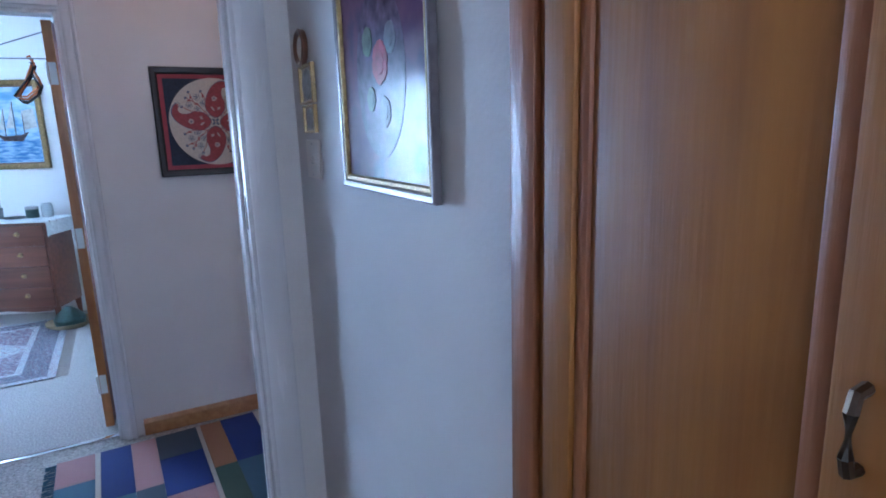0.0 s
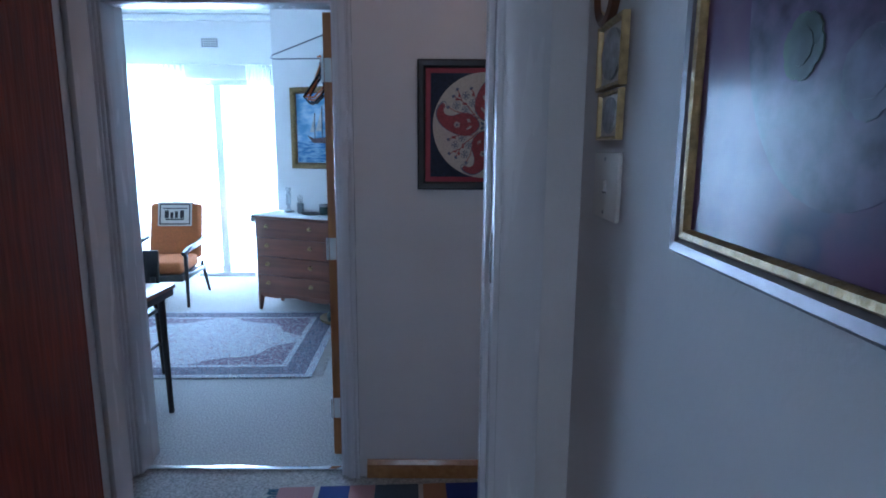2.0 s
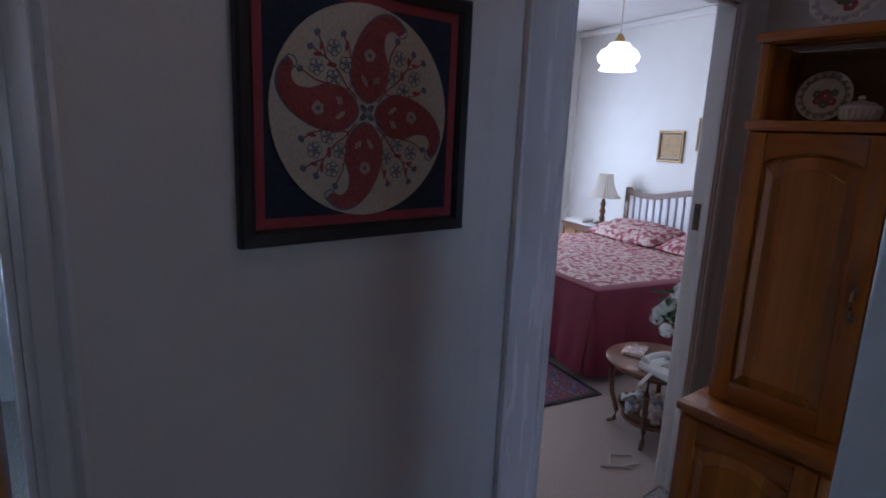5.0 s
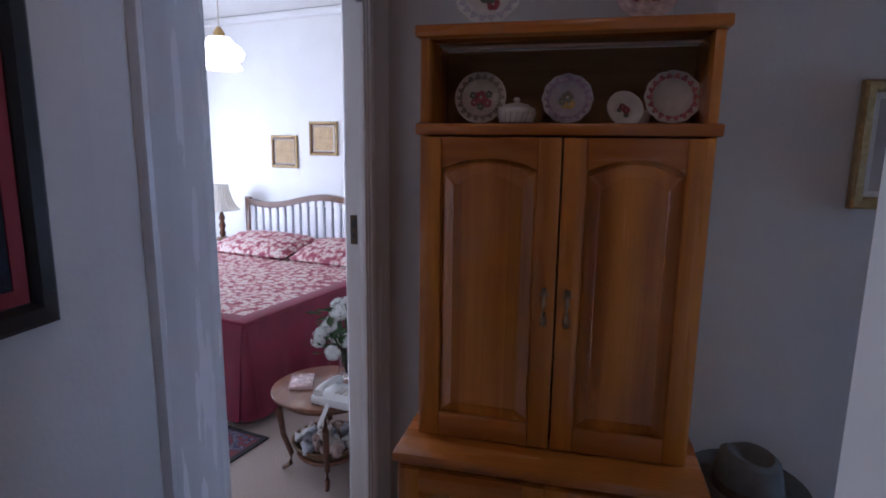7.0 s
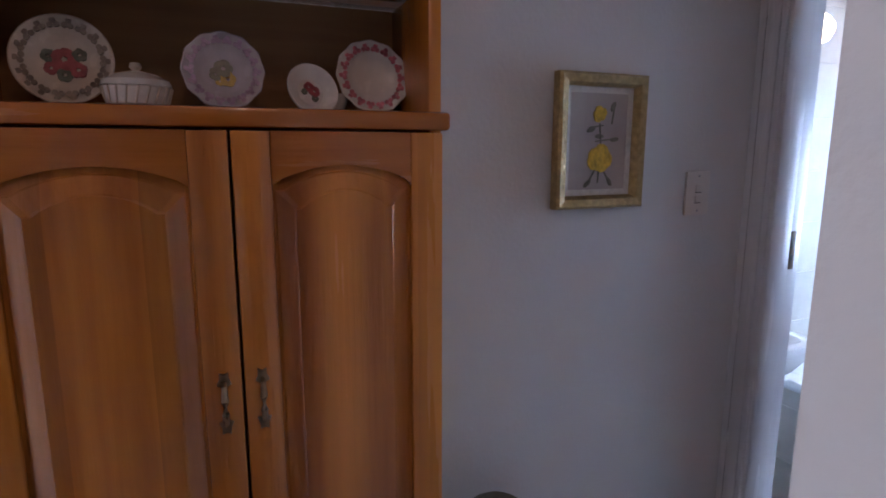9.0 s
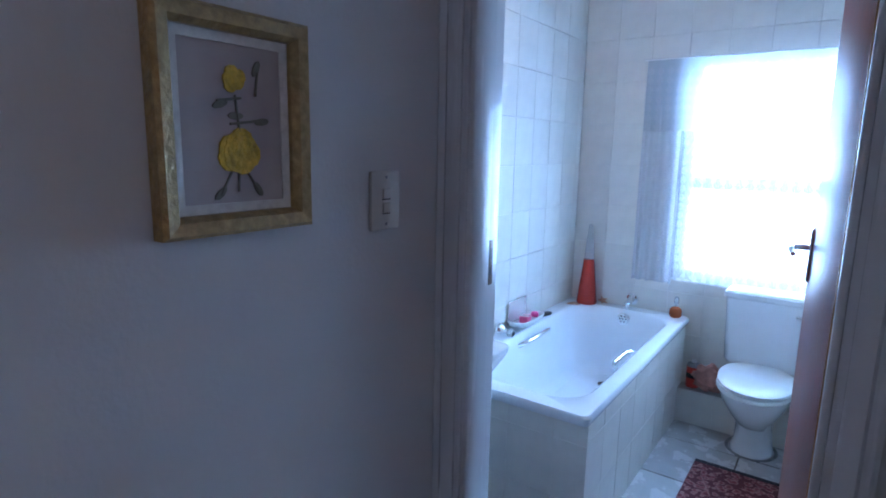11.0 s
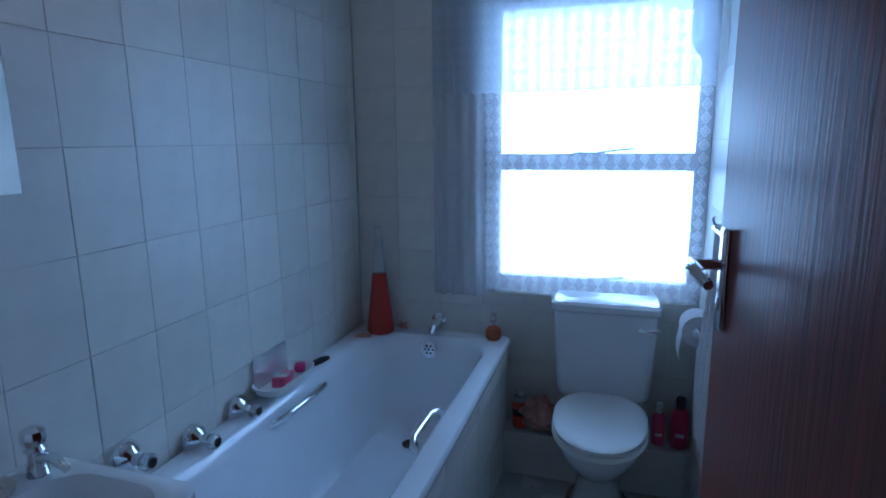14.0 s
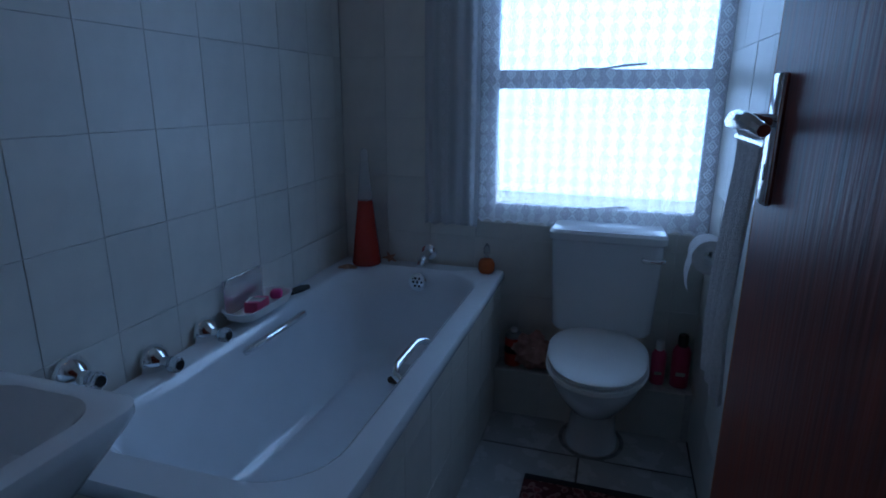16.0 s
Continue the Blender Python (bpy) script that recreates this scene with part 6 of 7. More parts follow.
ov = part("overflow", lathe([(0, 0.004), (0.034, 0.004), (0.038, 0.0), (0.038, 0.008), (0.03, 0.012), (0, 0.012)], 24, m=pose(tcx - 0.02, -1.292, 0.553, -82, 0, 0)), CHROME, tub, "chrome overflow grille")
for k in range(7):
    a = k * math.pi / 3
    r = 0.018 if k < 6 else 0
    part("hole", rod((0, 0, 0), (0, 0, 0.0005), 0.005, seg=8), BLACK, ov).matrix_basis = pose(tcx - 0.02, -1.292, 0.553, -82, 0, 0) @ pose(r * math.cos(a), r * math.sin(a), 0.0121)
for x, y0, y1, sx, end in ((2.690, -0.525, -0.83, -1, True), (2.155, -0.485, -0.745, 1, False)):
    z = TZ - 0.06
    gp = part("grip", tube([(x, y0, z), (x + sx * 0.03, y0 - 0.01, z + 0.018), (x + sx * 0.042, y0 - 0.05, z + 0.026), (x + sx * 0.042, y1 + 0.05, z + 0.026), (x + sx * 0.03, y1 + 0.01, z + 0.018), (x, y1, z)], [0.013, 0.012, 0.011, 0.011, 0.012, 0.013], 10), CHROME, tub, "chrome grab handle")
panel = structure("tub_panel", box(TX0 + 0.02, TX1 - 0.02, TY0 + 0.02, TY1 - 0.02, 0.004, 0.20), GROUT, "tiled casing under the bathtub", "panel")
structure("tub_panel", box(TX0 + 0.018, TX0 + 0.03, TY0, TY1 - 0.02, 0.004, TZ - 0.042), GROUT, "tiled side of the bathtub", "panel")
structure("tub_panel", box(TX0 + 0.018, TX1, TY1 - 0.03, TY1 - 0.018, 0.004, TZ - 0.042), GROUT, "tiled end of the bathtub", "panel")
ledge = structure("pipe_ledge", box(1.30, TX0 + 0.012, -1.43, -1.315, 0.004, 0.205), GROUT, "low tiled ledge behind the toilet", "ledge")


def wall_tap(y, label, z=0.62):
    t = thing("wall_tap", label, "tap", pose(2.778, y, z, 0, -90, 0), group="taps on the bathtub wall")
    part("flange", lathe([(0, 0), (0.044, 0), (0.045, 0.006), (0.041, 0.016), (0.030, 0.028), (0.016, 0.038), (0.013, 0.056), (0, 0.056)], 24), CHROME, t)
    h = part("handle", lathe([(0, 0.054), (0.014, 0.056), (0.021, 0.062), (0.022, 0.082), (0.018, 0.088), (0, 0.089)], 8), ACRYL, t, "clear fluted acrylic handle", smooth=False)
    part("cap", lathe([(0, 0.0892), (0.013, 0.0892), (0.012, 0.092), (0, 0.092)], 14), BLACK, h)


wall_tap(-0.264, "chrome bath tap with clear acrylic handle")
wall_tap(-0.461, "chrome bath tap with clear acrylic handle")
wall_tap(-0.035, "chrome bath tap with clear acrylic handle", 0.69)
sp = thing("bath_spout", "chrome bath spout on the window wall", "tap", pose(2.395, -1.424, 0.648))
part("flange", lathe([(0, 0), (0.034, 0), (0.034, 0.006), (0.02, 0.016), (0, 0.016)], 24, m=pose(0, 0, 0, -90, 0, 0)), CHROME, sp)
part("spout", tube([(0, 0.01, 0), (0, 0.06, 0.002), (0, 0.10, -0.006), (0, 0.125, -0.03)], [0.018, 0.018, 0.017, 0.015], 12), CHROME, sp)

sd = thing("soap_dish", "white wall soap dish holding a pink soap box", "soap dish", pose(2.776, -0.555, 0.625, 0, 0, -90))
part("back_plate", box(0, 0.20, -0.006, 0, 0.0, 0.12, 0.004), ACRYL, sd)
part("tray", loft([rrect(0.11, -0.05, 0.12, 0.05, 0.04, 0.0), rrect(0.11, -0.05, 0.14, 0.06, 0.05, 0.03), rrect(0.11, -0.05, 0.134, 0.054, 0.046, 0.03), rrect(0.11, -0.05, 0.115, 0.045, 0.036, 0.006)]), PLASTIC, sd, "white tray")
PINK = mat("bright_pink_plastic", (0.62, 0.07, 0.18), 0.35, spread=0.1)
REDP = mat("orange_red_plastic", (0.60, 0.06, 0.035), 0.35, spread=0.12)
sb = thing("soap_packet", "pink and red soap packet", "soap", pose(2.716, -0.64, 0.645, 0, 8, -75))
part("carton", box(-0.055, 0.055, -0.022, 0.022, -0.012, 0.022, 0.004), PINK, sb)
part("label", box(-0.035, 0.02, -0.0225, 0.0225, 0.0195, 0.0225, 0.0005), WHITECHINA, sb)
solo("soap_bar", box(-0.035, 0.035, -0.02, 0.02, 0, 0.03, 0.012, seg=3), mat("magenta_soap", (0.65, 0.05, 0.25), 0.4, spread=0.1), "magenta soap bar in the dish", "soap", pose(2.716, -0.75, 0.634, 0, 12, -60))
solo("razor", tube([(2.735, -0.87, 0.612), (2.72, -0.91, 0.614), (2.712, -0.95, 0.610)], [0.012, 0.014, 0.009], 8), BLACK, "small black brush on the tub rim", "brush")

CLEARR = mat("clear_red_plastic", (0.55, 0.05, 0.03), 0.15, spread=0.05, transmit=0.25)
cone = thing("bath_salts_bottle", "tall cone-shaped bottle filled with orange-red bath salts", "bottle", pose(2.648, -1.33, TZ + 0.001))
part("filling", lathe([(0, 0), (0.058, 0), (0.062, 0.008), (0.031, 0.275), (0, 0.275)], 24), CLEARR, cone, "orange-red contents")
part("bottle", lathe([(0.0308, 0.276), (0.019, 0.42), (0.016, 0.44), (0.0, 0.44)], 24), ACRYL, cone, "clear bottle neck")
part("stopper", lathe([(0, 0.44), (0.014, 0.44), (0.018, 0.455), (0.012, 0.485), (0, 0.49)], 16), ACRYL, cone)


def starfish(m, r, label):
    pts = []
    for k in range(10):
        a = k * math.pi / 5
        q = r if k % 2 == 0 else r * 0.36
        pts.append((q * math.cos(a), q * math.sin(a)))
    bm = bmesh.new()
    low = [bm.verts.new((x, y, 0)) for x, y in pts]
    mid = [bm.verts.new((x * 0.86, y * 0.86, r * 0.20)) for x, y in pts]
    top = bm.verts.new((0, 0, r * 0.42))
    bm.faces.new(low[::-1])
    for k in range(10):
        bm.faces.new((low[k], low[(k + 1) % 10], mid[(k + 1) % 10], mid[k]))
        bm.faces.new((mid[k], mid[(k + 1) % 10], top))
    return solo("starfish", bm, STARF, label, "starfish", m, group="starfish on the tub rim")


STARF = mat("orange_cream_starfish", (0.52, 0.30, 0.20), 0.8, spread=0.3, scale=90, bump=0.6, bump_scale=150)
starfish(pose(2.69, -1.235, TZ + 0.001, 12, 0, 20), 0.045, "larger dried starfish beside the red bottle")
starfish(pose(2.56, -1.375, TZ + 0.02, 70, 0, 10), 0.035, "small dried starfish leaning on the tiles")
ob_ = thing("soap_bottle", "small round orange perfume bottle on the tub corner", "bottle", pose(2.129, -1.36, TZ + 0.001))
part("flask", lathe([(0, 0), (0.026, 0), (0.034, 0.012), (0.034, 0.04), (0.026, 0.055), (0.010, 0.062), (0, 0.062)], 22), mat("orange_liquid", (0.62, 0.16, 0.05), 0.15, spread=0.05, transmit=0.3), ob_)
part("neck", lathe([(0.010, 0.062), (0.010, 0.08), (0.014, 0.082), (0.012, 0.11), (0.0, 0.125)], 14), ACRYL, ob_)

# basin
bas = thing("washbasin", "white porcelain washbasin with chrome pillar taps", "washbasin", pose(0, 0, -0.043))
bx, by, hx_, hy_ = 2.575, 0.405, 0.2055, 0.255
part("bowl", loft([rrect(bx, by, hx_ * 0.45, hy_ * 0.5, 0.08, 0.66), rrect(bx, by, hx_ * 0.78, hy_ * 0.8, 0.09, 0.73), rrect(bx, by, hx_ * 0.97, hy_ * 0.97, 0.05, 0.815), rrect(bx, by, hx_, hy_, 0.045, 0.832), rrect(bx, by, hx_, hy_, 0.045, 0.848), rrect(bx, by, hx_ - 0.008, hy_ - 0.008, 0.045, 0.853),
                   rrect(bx - 0.03, by, hx_ - 0.07, hy_ - 0.035, 0.08, 0.851), rrect(bx - 0.03, by, hx_ - 0.08, hy_ - 0.05, 0.08, 0.835), rrect(bx - 0.03, by, hx_ - 0.11, hy_ - 0.09, 0.08, 0.76), rrect(bx - 0.03, by, hx_ - 0.17, hy_ - 0.15, 0.05, 0.735)]), PORCELAIN, bas)
part("pedestal", lathe([(0.10, 0.048), (0.085, 0.09), (0.065, 0.3), (0.08, 0.67), (0, 0.68)], 24, m=pose(bx + 0.05, by, 0)), PORCELAIN, bas)
for yy in (0.215, 0.60):
    tp_ = part("pillar_tap", lathe([(0, 0.85), (0.022, 0.85), (0.018, 0.87), (0.016, 0.90), (0.02, 0.905), (0.014, 0.915), (0, 0.915)], 16, m=pose(2.715, yy, 0)), CHROME, bas)
    part("tap_spout", tube([(2.715, yy, 0.885), (2.67, yy, 0.895), (2.635, yy, 0.875)], [0.012, 0.011, 0.009], 10), CHROME, tp_)
    part("tap_handle", lathe([(0, 0.915), (0.020, 0.917), (0.024, 0.93), (0.022, 0.945), (0.012, 0.952), (0, 0.952)], 10, m=pose(2.715, yy, 0)), CHROME, tp_, smooth=False)

sdish = thing("soap_saver", "cream oval soap saver with small holes on the basin", "soap dish", pose(2.715, 0.315, 0.8095, 0, 0, 25))
part("plate", lathe([(0, 0.0), (0.045, 0.0), (0.056, 0.006), (0.058, 0.014), (0.052, 0.013), (0.042, 0.008), (0, 0.008)], 28, sx=0.72, sy=1.1), SWITCH, sdish)
for k in range(12):
    q = k * 2.4
    part("nub", lathe([(0, 0.018), (0.003, 0.016), (0.004, 0.008)], 8, m=pose(0.03 * math.sqrt((k + 0.5) / 12) * math.cos(q), 0.045 * math.sqrt((k + 0.5) / 12) * math.sin(q), 0)), SWITCH, sdish)

# toilet
wc = thing("toilet", "white close-coupled toilet with closed seat", "toilet", pose(1.664, -1.43, 0))


def egg(hx, y0, y1, z, n=40, p=2.3):
    out = []
    cy, hy = (y0 + y1) / 2, (y1 - y0) / 2
    for k in range(n):
        a = 2 * math.pi * k / n
        c, s = math.cos(a), math.sin(a)
        w = 1 - 0.10 * s
        out.append((hx * w * math.copysign(abs(c) ** (2 / p), c), cy + hy * math.copysign(abs(s) ** (2 / p), s), z))
    return out


part("pan", loft([egg(0.10, 0.10, 0.33, 0.004), egg(0.098, 0.10, 0.325, 0.03), egg(0.088, 0.11, 0.31, 0.06), egg(0.085, 0.11, 0.33, 0.16), egg(0.11, 0.12, 0.48, 0.25), egg(0.148, 0.12, 0.575, 0.34), egg(0.162, 0.13, 0.61, 0.395), egg(0.162, 0.13, 0.61, 0.408), egg(0.12, 0.17, 0.55, 0.41)]), PORCELAIN, wc)
part("seat_ring", loft([egg(0.166, 0.17, 0.628, 0.412), egg(0.171, 0.165, 0.634, 0.418), egg(0.169, 0.165, 0.632, 0.432), egg(0.163, 0.17, 0.626, 0.434)]), PLASTIC, wc)
part("seat_lid", loft([egg(0.158, 0.175, 0.620, 0.437), egg(0.167, 0.168, 0.630, 0.441), egg(0.167, 0.168, 0.630, 0.452), egg(0.156, 0.18, 0.615, 0.460), egg(0.10, 0.25, 0.53, 0.464)]), PLASTIC, wc, "white closed lid")
part("cistern", loft([rrect(0, 0.105, 0.168, 0.080, 0.03, 0.44), rrect(0, 0.105, 0.182, 0.086, 0.03, 0.46), rrect(0, 0.105, 0.196, 0.094, 0.028, 0.79)]), PORCELAIN, wc)
part("cistern_lid", loft([rrect(0, 0.105, 0.198, 0.095, 0.03, 0.79), rrect(0, 0.105, 0.207, 0.101, 0.032, 0.797), rrect(0, 0.105, 0.207, 0.101, 0.032, 0.820), rrect(0, 0.105, 0.196, 0.091, 0.03, 0.830), rrect(0, 0.105, 0.165, 0.065, 0.04, 0.827), rrect(0, 0.105, 0.10, 0.03, 0.02, 0.824)]), PORCELAIN, wc)
lv = part("flush_lever", tube([(-0.13, 0.198, 0.742), (-0.13, 0.215, 0.742), (-0.15, 0.222, 0.742), (-0.20, 0.22, 0.745)], [0.010, 0.009, 0.007, 0.008], 10), CHROME, wc, "chrome flush lever")
part("flush_pipe", rod((0, 0.11, 0.40), (0, 0.11, 0.45), 0.035), PORCELAIN, wc)
for sx in (-1, 1):
    part("hinge", rod((sx * 0.07, 0.185, 0.41), (sx * 0.07, 0.185, 0.45), 0.011), PLASTIC, wc)
solo("floor_seal", lathe([(0.118, 0.0042), (0.130, 0.0042), (0.126, 0.009), (0.112, 0.012), (0.10, 0.0045)], 40, m=pose(1.664, -1.215, 0), sy=1.12), mat("grey_sealant", (0.20, 0.20, 0.19), 0.8, spread=0.3, scale=50), "grey sealant ring round the toilet foot", "sealant")

# things on the ledge
can = thing("spray_can", "red-labelled can with steel rim", "can", pose(2.005, -1.365, 0.213))
part("body", lathe([(0, 0), (0.034, 0), (0.036, 0.004), (0.036, 0.12), (0, 0.12)], 26), REDP, can)
part("rim", lathe([(0.0365, 0.12), (0.0365, 0.128), (0.030, 0.138), (0.018, 0.142), (0, 0.142)], 26), STEEL, can, "dull steel dome")
part("cap", lathe([(0.013, 0.142), (0.013, 0.156), (0, 0.158)], 14), PLASTIC, can)
part("label", lathe([(0.0366, 0.055), (0.0366, 0.085)], 26), BLACK, can)
FAB = mat("crumpled_pink_cloth", (0.50, 0.27, 0.22), 0.9, spread=0.35, scale=22, bump=0.6, bump_scale=40)
bmc = bmesh.new()
bmesh.ops.create_icosphere(bmc, subdivisions=4, radius=1)
for v in bmc.verts:
    q = 1 + 0.34 * noise.noise(v.co * 2.3) + 0.20 * noise.noise(v.co * 6)
    v.co = Vector((v.co.x * 0.085 * q, v.co.y * 0.048 * q, 0.075 + v.co.z * 0.075 * q))
    v.co.z = max(v.co.z, 0)
solo("crumpled_cloth", bmc, FAB, "crumpled pink and cream cloth on the ledge", "cloth", pose(1.92, -1.345, 0.211))
for x, h, r, c, lab in ((1.435, 0.155, 0.027, PINK, "pink lotion bottle with pale cap"), (1.355, 0.185, 0.034, mat("dark_pink_plastic", (0.48, 0.035, 0.12), 0.3, spread=0.1), "larger dark pink shampoo bottle with black cap")):
    bt = thing("toiletry_bottle", lab, "bottle", pose(x, -1.365, 0.213))
    part("bottle_body", lathe([(0, 0), (r * 0.9, 0), (r, 0.006), (r, h * 0.78), (r * 0.7, h * 0.9), (r * 0.45, h * 0.93), (0, h * 0.93)], 20, sy=0.8), c, bt)
    part("cap", lathe([(r * 0.55, h * 0.9), (r * 0.55, h * 1.12), (r * 0.45, h * 1.16), (0, h * 1.16)], 16), PLASTIC if r < 0.03 else BLACK, bt)
    part("label_bar", box(-r * 0.5, r * 0.5, r * 0.80, r * 0.825, h * 0.28, h * 0.36), WHITECHINA, bt)

# towel rail, towel, paper
tr = thing("towel_rail", "chrome towel rail on the tiled wall", "towel rail", pose(1.308, -0.50, 1.205))
part("bar", rod((0.06, -0.29, 0), (0.06, 0.02, 0), 0.008), CHROME, tr)
for yy in (-0.27, 0.0):
    br = part("bracket", tube([(0, yy, 0), (0.03, yy, 0.0), (0.06, yy, 0.004)], [0.018, 0.010, 0.012], 10), CHROME, tr)
    part("hook", tube([(0.06, yy, 0.004), (0.066, yy - 0.02, 0.022), (0.06, yy - 0.026, 0.03)], 0.004, 8), CHROME, br)
TERRY = mat("white_terry_towel", (0.72, 0.70, 0.70), 0.95, spread=0.08, scale=90, bump=0.8, bump_scale=220)


def towel_fn(u, v):
    y = -0.755 + 0.23 * u
    fold = 0.010 * math.sin(u * 19) * (1 - v * 0.6)
    if v > 0.93:
        a = (v - 0.93) / 0.07 * math.pi
        return (1.368 + 0.011 * math.cos(a) , y, 1.208 + 0.010 * math.sin(a))
    return (1.379 + fold + 0.008 * math.sin(5 * v), y - 0.015 * (1 - v), 0.58 + (1.208 - 0.58) * v / 0.93)


solo("towel", sheet(towel_fn, 40, 40, 0.006), TERRY, "white terry towel hanging over the rail", "towel")
tph = thing("toilet_roll", "white toilet roll on a wall holder", "toilet roll", pose(1.308, -1.0, 0.84))
part("holder", tube([(0, 0.0, 0.03), (0.05, 0.0, 0.03), (0.055, 0.02, 0.0), (0.055, 0.06, 0.0)], 0.006, 8), CHROME, tph)
part("roll", lathe([(0.02, -0.05), (0.052, -0.05), (0.053, 0), (0.052, 0.05), (0.02, 0.05), (0.02, -0.05)], 28, m=pose(0.058, 0.0, 0.0, 90, 0, 0)), TERRY, tph)
part("loose_sheet", sheet(lambda u, v: (0.11 + 0.006 * math.sin(4 * v), -0.05 + 0.10 * u, -0.11 + 0.11 * v), 4, 8, 0.001), TERRY, tph)
mt = thing("bath_mat", "dark red patterned mat on the bathroom floor", "mat", pose(1.448, -0.918, 0.0105))
MATM = blotch("dark_red_mat_pile", ((0.0, (0.12, 0.02, 0.025)), (0.45, (0.20, 0.045, 0.045)), (0.58, (0.30, 0.14, 0.12)), (0.68, (0.10, 0.018, 0.022))), 34, 0.95)
part("pile", box(0, 0.425, 0.03, 0.62, 0, 0.010, 0.003), MATM, mt)
part("border", box(0, 0.425, 0.0, 0.03, 0, 0.009, 0.002), KDARK, mt)
MIRROR = mat("mirror_silvering", (0.86, 0.88, 0.87), 0.03, 1.0, spread=0.0)
ETCH = mat("frosted_etching", (0.46, 0.47, 0.45), 0.8, spread=0.2, scale=60)
mir = thing("mirror", "frameless mirror etched with flower sprigs above the basin", "mirror", pose(2.781, 0.62, 1.358, 0, 0, -90))
part("glass", box(0, 0.50, -0.006, 0, 0, 0.66, 0.0015), MIRROR, mir, smooth=False)
for k, (bx0, bz0) in enumerate(((0.30, 0.03), (0.36, 0.02), (0.41, 0.05), (0.10, 0.03), (0.05, 0.06), (0.16, 0.02))):
    bm = bmesh.new()
    lean = 0.06 * math.sin(k * 2.1)
    stem = [(bx0 + lean * q * q, -0.0066, bz0 + 0.20 * q) for q in (0, 0.25, 0.5, 0.75, 1.0)]
    tube(stem, 0.0007, 4, bm)
    for q in range(1, 8):
        f = q / 8
        sx, sz = bx0 + lean * f * f, bz0 + 0.20 * f
        side = 1 if q % 2 else -1
        tube([(sx, -0.0066, sz), (sx + side * 0.022, -0.0066, sz + 0.018)], 0.0006, 4, bm)
        for j in range(5):
            disc(sx + side * 0.024 + 0.006 * math.cos(j * 1.257), sz + 0.020 + 0.006 * math.sin(j * 1.257), 0.0022, -0.0068, -0.0062, 6, 0.5, j * 1.257, bm)
    part("etched_sprig", bm, ETCH, mir, "etched flower sprig")

# bathroom window with lace
w3 = thing("window_3", "white painted bathroom window with two sashes", "window", pose(1.30, -1.53, 0.80), kind="structure")
PX0, PX1 = 0.055, 0.83
for a, b, c, d in ((0, 0.90, 0, 0.066), (0, 0.90, 1.18, 1.23), (0, PX0, 0.066, 1.18), (PX1, 0.90, 0.066, 1.18)):
    part("window_frame", box(a, b, 0, 0.05, c, d, 0.004), GLOSS, w3)
part("transom", box(PX0, PX1, 0.0, 0.05, 0.528, 0.598, 0.004), GLOSS, w3)
for c, d in ((0.066, 0.528), (0.598, 1.18)):
    pn = part("pane", box(PX0, PX1, 0.022, 0.026, c, d), GLASSM, w3, smooth=False)
    pn.visible_shadow = False
for z0, q in ((0.604, 0.28), (0.07, 0.30)):
    part("stay", tube([(q, 0.05, z0 + 0.012), (q + 0.06, 0.062, z0 + 0.008), (q + 0.16, 0.055, z0 - 0.006), (q + 0.24, 0.055, z0 - 0.004)], 0.0055, 6), STEEL, w3, "window stay bar")
part("window_sill", box(-0.0, 0.90, 0.05, 0.10, -0.004, 0.004, 0.002), TILE, w3)


def lace_panel(name, label, x0, x1, z0, z1, y, folds, depth, scallop, ground=None, col=0.052):
    """A lace hanging: a thin net with raised diamond columns and a scalloped hem."""
    t = thing(name, label, "curtain", pose(0, 0, 0))

    def wave(x):
        s = (x - x0) / (x1 - x0)
        return depth * math.sin(folds * 2 * math.pi * s + 0.6 * math.sin(6 * s))

    def fn(u, v):
        x = x0 + (x1 - x0) * u
        hem = scallop * abs(math.sin(math.pi * (x - x0) / 0.045)) * (1 - v) ** 8
        return (x, y + wave(x) * (1.0 - 0.5 * v), z0 + hem + (z1 - z0 - hem) * v)
    part("net", sheet(fn, max(30, int((x1 - x0) * 160)), 14), ground or NET, t)
    bm = bmesh.new()
    cx = x0 + col / 2
    while cx < x1:
        cz = z0 + 0.03
        while cz < z1 - 0.02:
            yy = y + wave(cx) * (1.0 - 0.5 * (cz - z0) / (z1 - z0)) + 0.0015
            for r0, r1 in ((0.019, 0.014), (0.0085, 0.004)):
                o = [(r0, 0), (0, r0 * 1.25), (-r0, 0), (0, -r0 * 1.25)]
                i = [(r1, 0), (0, r1 * 1.25), (-r1, 0), (0, -r1 * 1.25)]
                vo = [bm.verts.new((cx + a, yy, cz + b)) for a, b in o]
                vi = [bm.verts.new((cx + a, yy, cz + b)) for a, b in i]
                for k in range(4):
                    bm.faces.new((vo[k], vo[(k + 1) % 4], vi[(k + 1) % 4], vi[k]))
            cz += 0.05
        cx += col
    tagged(part("lace_pattern", bm, LACE, t, "woven lace diamonds"), kind="stuff")
    part("hem", sheet(lambda u, v: (x0 + (x1 - x0) * u, y + wave(x0 + (x1 - x0) * u) + 0.001, z0 + scallop * abs(math.sin(math.pi * (x1 - x0) * u / 0.045)) + 0.008 * v), max(40, int((x1 - x0) * 200)), 1), LACE, t)
    return t


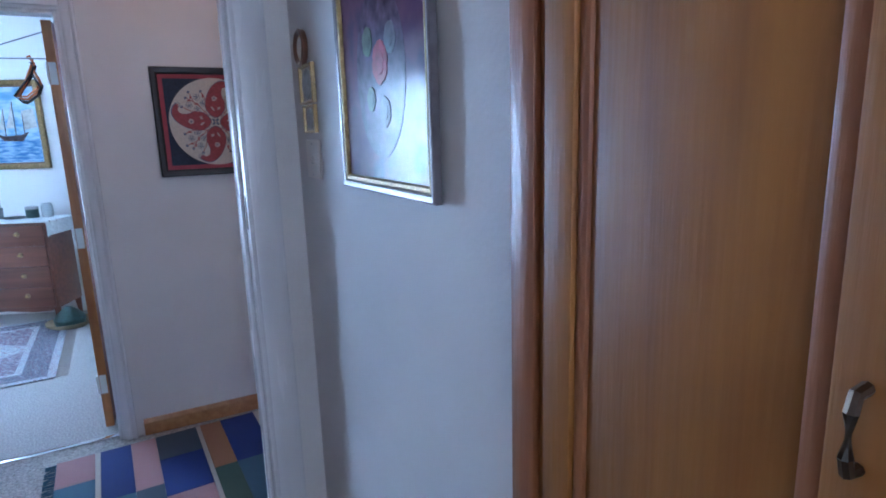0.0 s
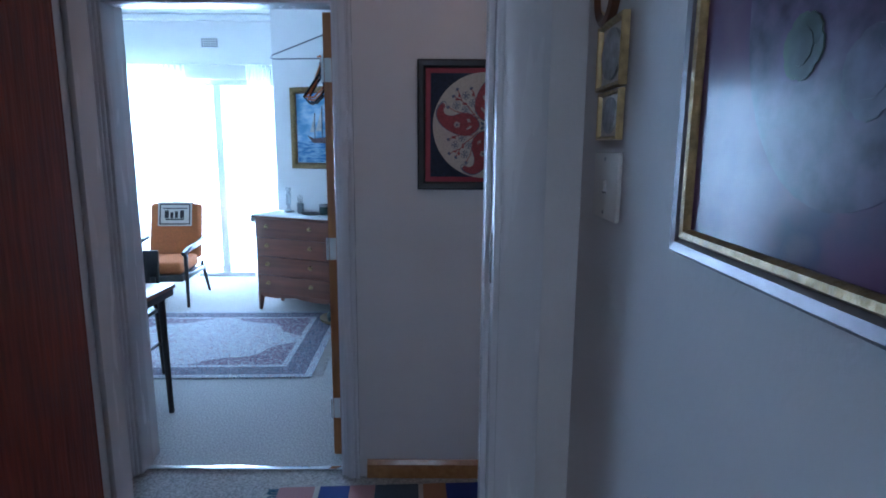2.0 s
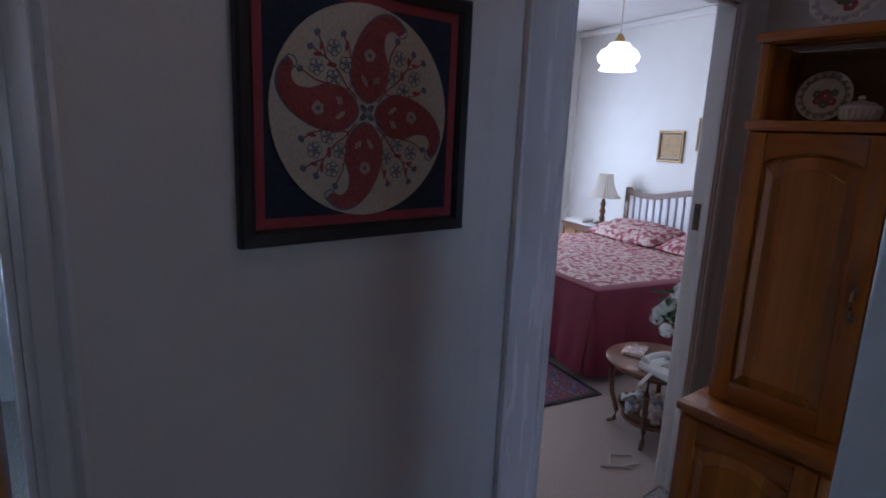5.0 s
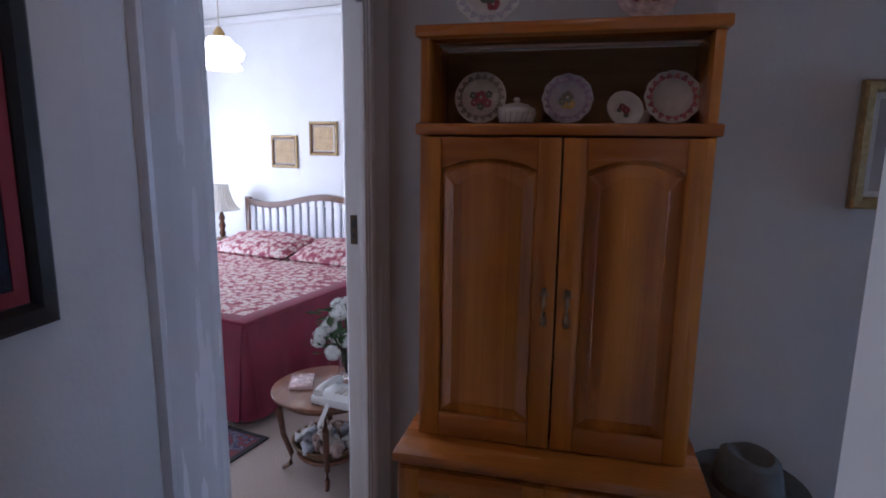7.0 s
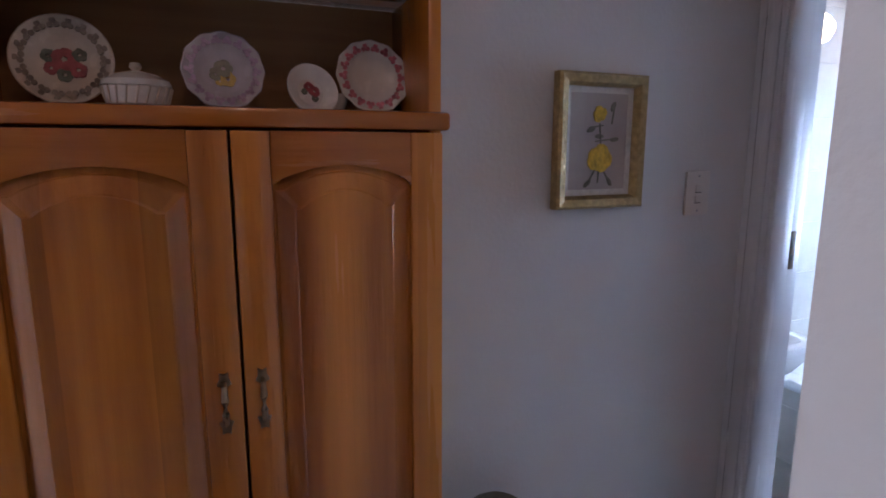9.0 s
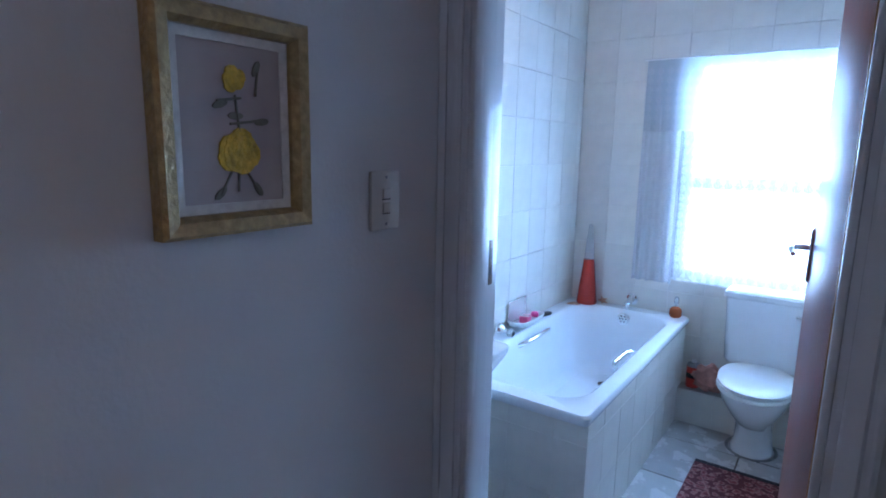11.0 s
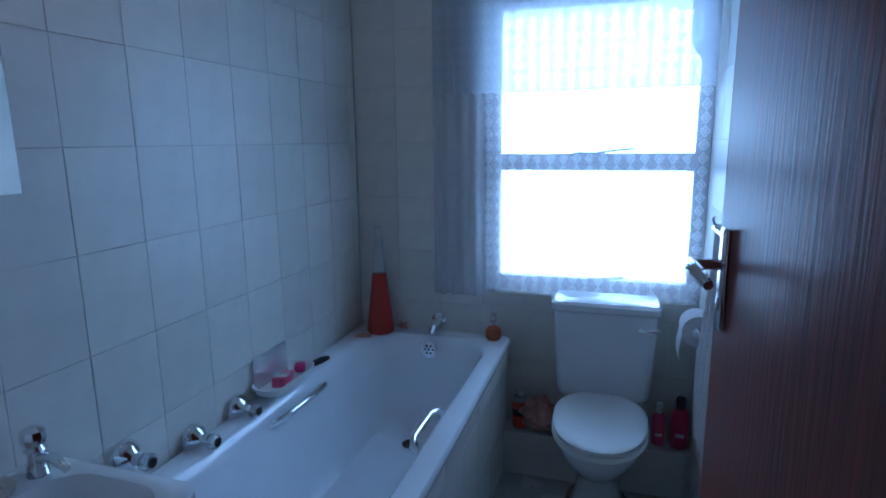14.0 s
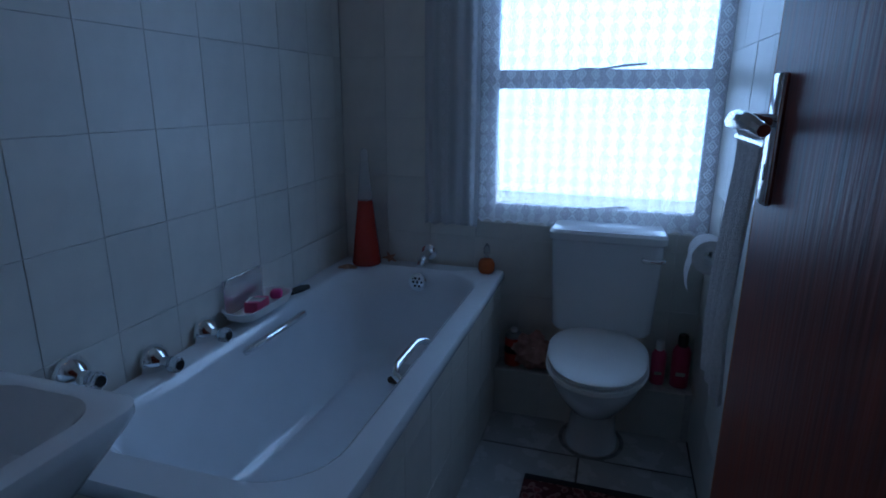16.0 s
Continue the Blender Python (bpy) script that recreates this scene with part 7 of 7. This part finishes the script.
lace_panel("lace_valance", "white lace valance with scalloped hem", 1.315, 2.40, 1.64, 2.03, -1.385, 3, 0.004, 0.006, VALNET)
lace_panel("lace_curtain", "gathered white lace side curtain", 2.18, 2.405, 0.78, 2.02, -1.395, 4, 0.012, 0.006, VOILE, 0.09)
lace_panel("lace_net", "thin white lace net across the window", 1.31, 2.19, 0.80, 2.02, -1.412, 5, 0.005, 0.012)
part("lapel", extrude_outline([(1.312, 1.98), (1.41, 1.98), (1.41, 1.80), (1.312, 1.64)], 0.0015, Matrix.Translation((0, -1.372, 0))), LACE, bpy.data.objects["lace_valance"], "folded lace corner")
cr = thing("curtain_wire", "slim white curtain rod", "curtain rail", pose(0, 0, 0))
part("rod", rod((1.305, -1.39, 2.034), (2.42, -1.39, 2.034), 0.006), PLASTIC, cr)

# lamp beside the basin mirror
wl = thing("wall_lamp", "lit globe lamp on the tiled wall beside the mirror", "lamp", pose(2.782, -0.03, 2.03, 0, -90, 0))
part("base", lathe([(0, 0), (0.05, 0), (0.05, 0.02), (0.025, 0.04), (0, 0.04)], 20), PLASTIC, wl)
globe = part("globe", lathe([(0.022, 0.045), (0.05, 0.065), (0.065, 0.105), (0.055, 0.145), (0.03, 0.168), (0, 0.174)], 24), glow("lit_warm_globe", (1.0, 0.72, 0.45), 4.0), wl, "lit warm glass globe")
globe.visible_shadow = False

# unseen lamps: the hall's is implied by reflections, the corridor's is added
for nm, x, y in (("ceiling_lamp", 0.85, 2.28), ("ceiling_lamp", 0.25, 0.0)):
    cl = thing(nm, "unseen small ceiling lamp for a bare warm bulb", "lamp", pose(x, y, 0))
    part("rose", lathe([(0, 2.59), (0.05, 2.595), (0.055, 2.619), (0, 2.619)], 20), PLASTIC, cl)
    part("holder", rod((0, 0, 2.52), (0, 0, 2.59), 0.018), PLASTIC, cl)

# sky glare beyond the windows
GLARE = glow("hazy_bright_sky", (0.78, 0.92, 1.0), 5.0)
structure("backdrop", box(-7, 3, 9.6, 9.62, -0.1, 6), GLARE, "plain hazy bright sky beyond the sunny room", "backdrop")
structure("backdrop", box(-1.5, 5, -4.3, -4.28, -0.1, 6), GLARE, "plain hazy bright sky beyond the bathroom", "backdrop")

# ---- many pieces last: wall and floor tiles ----
east = bpy.data.objects["wall_bathroom_east"]
tile_wall(east, pose(2.79, 0.78, 0, 0, 0, -90), 2.2, (0.78 + 0.183) % TW - TW, 0.97 - 5 * TH, 2.62)
south = bpy.data.objects["wall_bathroom_south"]
tile_wall(south, pose(2.783, -1.43, 0, 0, 0, 180), 1.48, 0.0, 0.97 - 5 * TH, 2.62, (0.593, 1.485, 0.80, 2.03))
tile_wall(WEST, pose(1.30, -1.424, 0, 0, 0, 90), 2.2, 0.0, 0.97 - 5 * TH, 2.62)
tile_wall(bpy.data.objects["tub_panel.001"], pose(TX0 + 0.018, TY1 - 0.018, 0, 0, 0, -90), 1.52, 0.0, 0.004, TZ - 0.042)
tile_wall(bpy.data.objects["tub_panel.002"], pose(TX1, TY1 - 0.018, 0, 0, 0, 180), 0.72, 0.0, 0.004, TZ - 0.042)
tile_wall(ledge, pose(TX0 + 0.012, -1.315, 0, 0, 0, 180), 0.74, 0.0, -0.02, 0.205)
floorb = bpy.data.objects["floor_bathroom"]
ftiles = {}
FT = 0.41
for i in range(-2, 4):
    for j in range(-3, 6):
        a, b = max(1.306, 1.70 + FT * i), min(2.79, 1.70 + FT * (i + 1))
        c, d = max(-1.43, -1.083 + FT * j), min(0.90, -1.083 + FT * (j + 1))
        if b - a < 0.02 or d - c < 0.02:
            continue
        key = (round(b - a, 3), round(d - c, 3))
        if key not in ftiles:
            ftiles[key] = finish("floor_tile", box(0.004, key[0] - 0.004, 0.004, key[1] - 0.004, 0, 0.005, 0.002, seg=1), FTILE)
        o = new("floor_tile", ftiles[key])
        o.parent = floorb
        o.matrix_basis = pose(a, c, 0.0045)
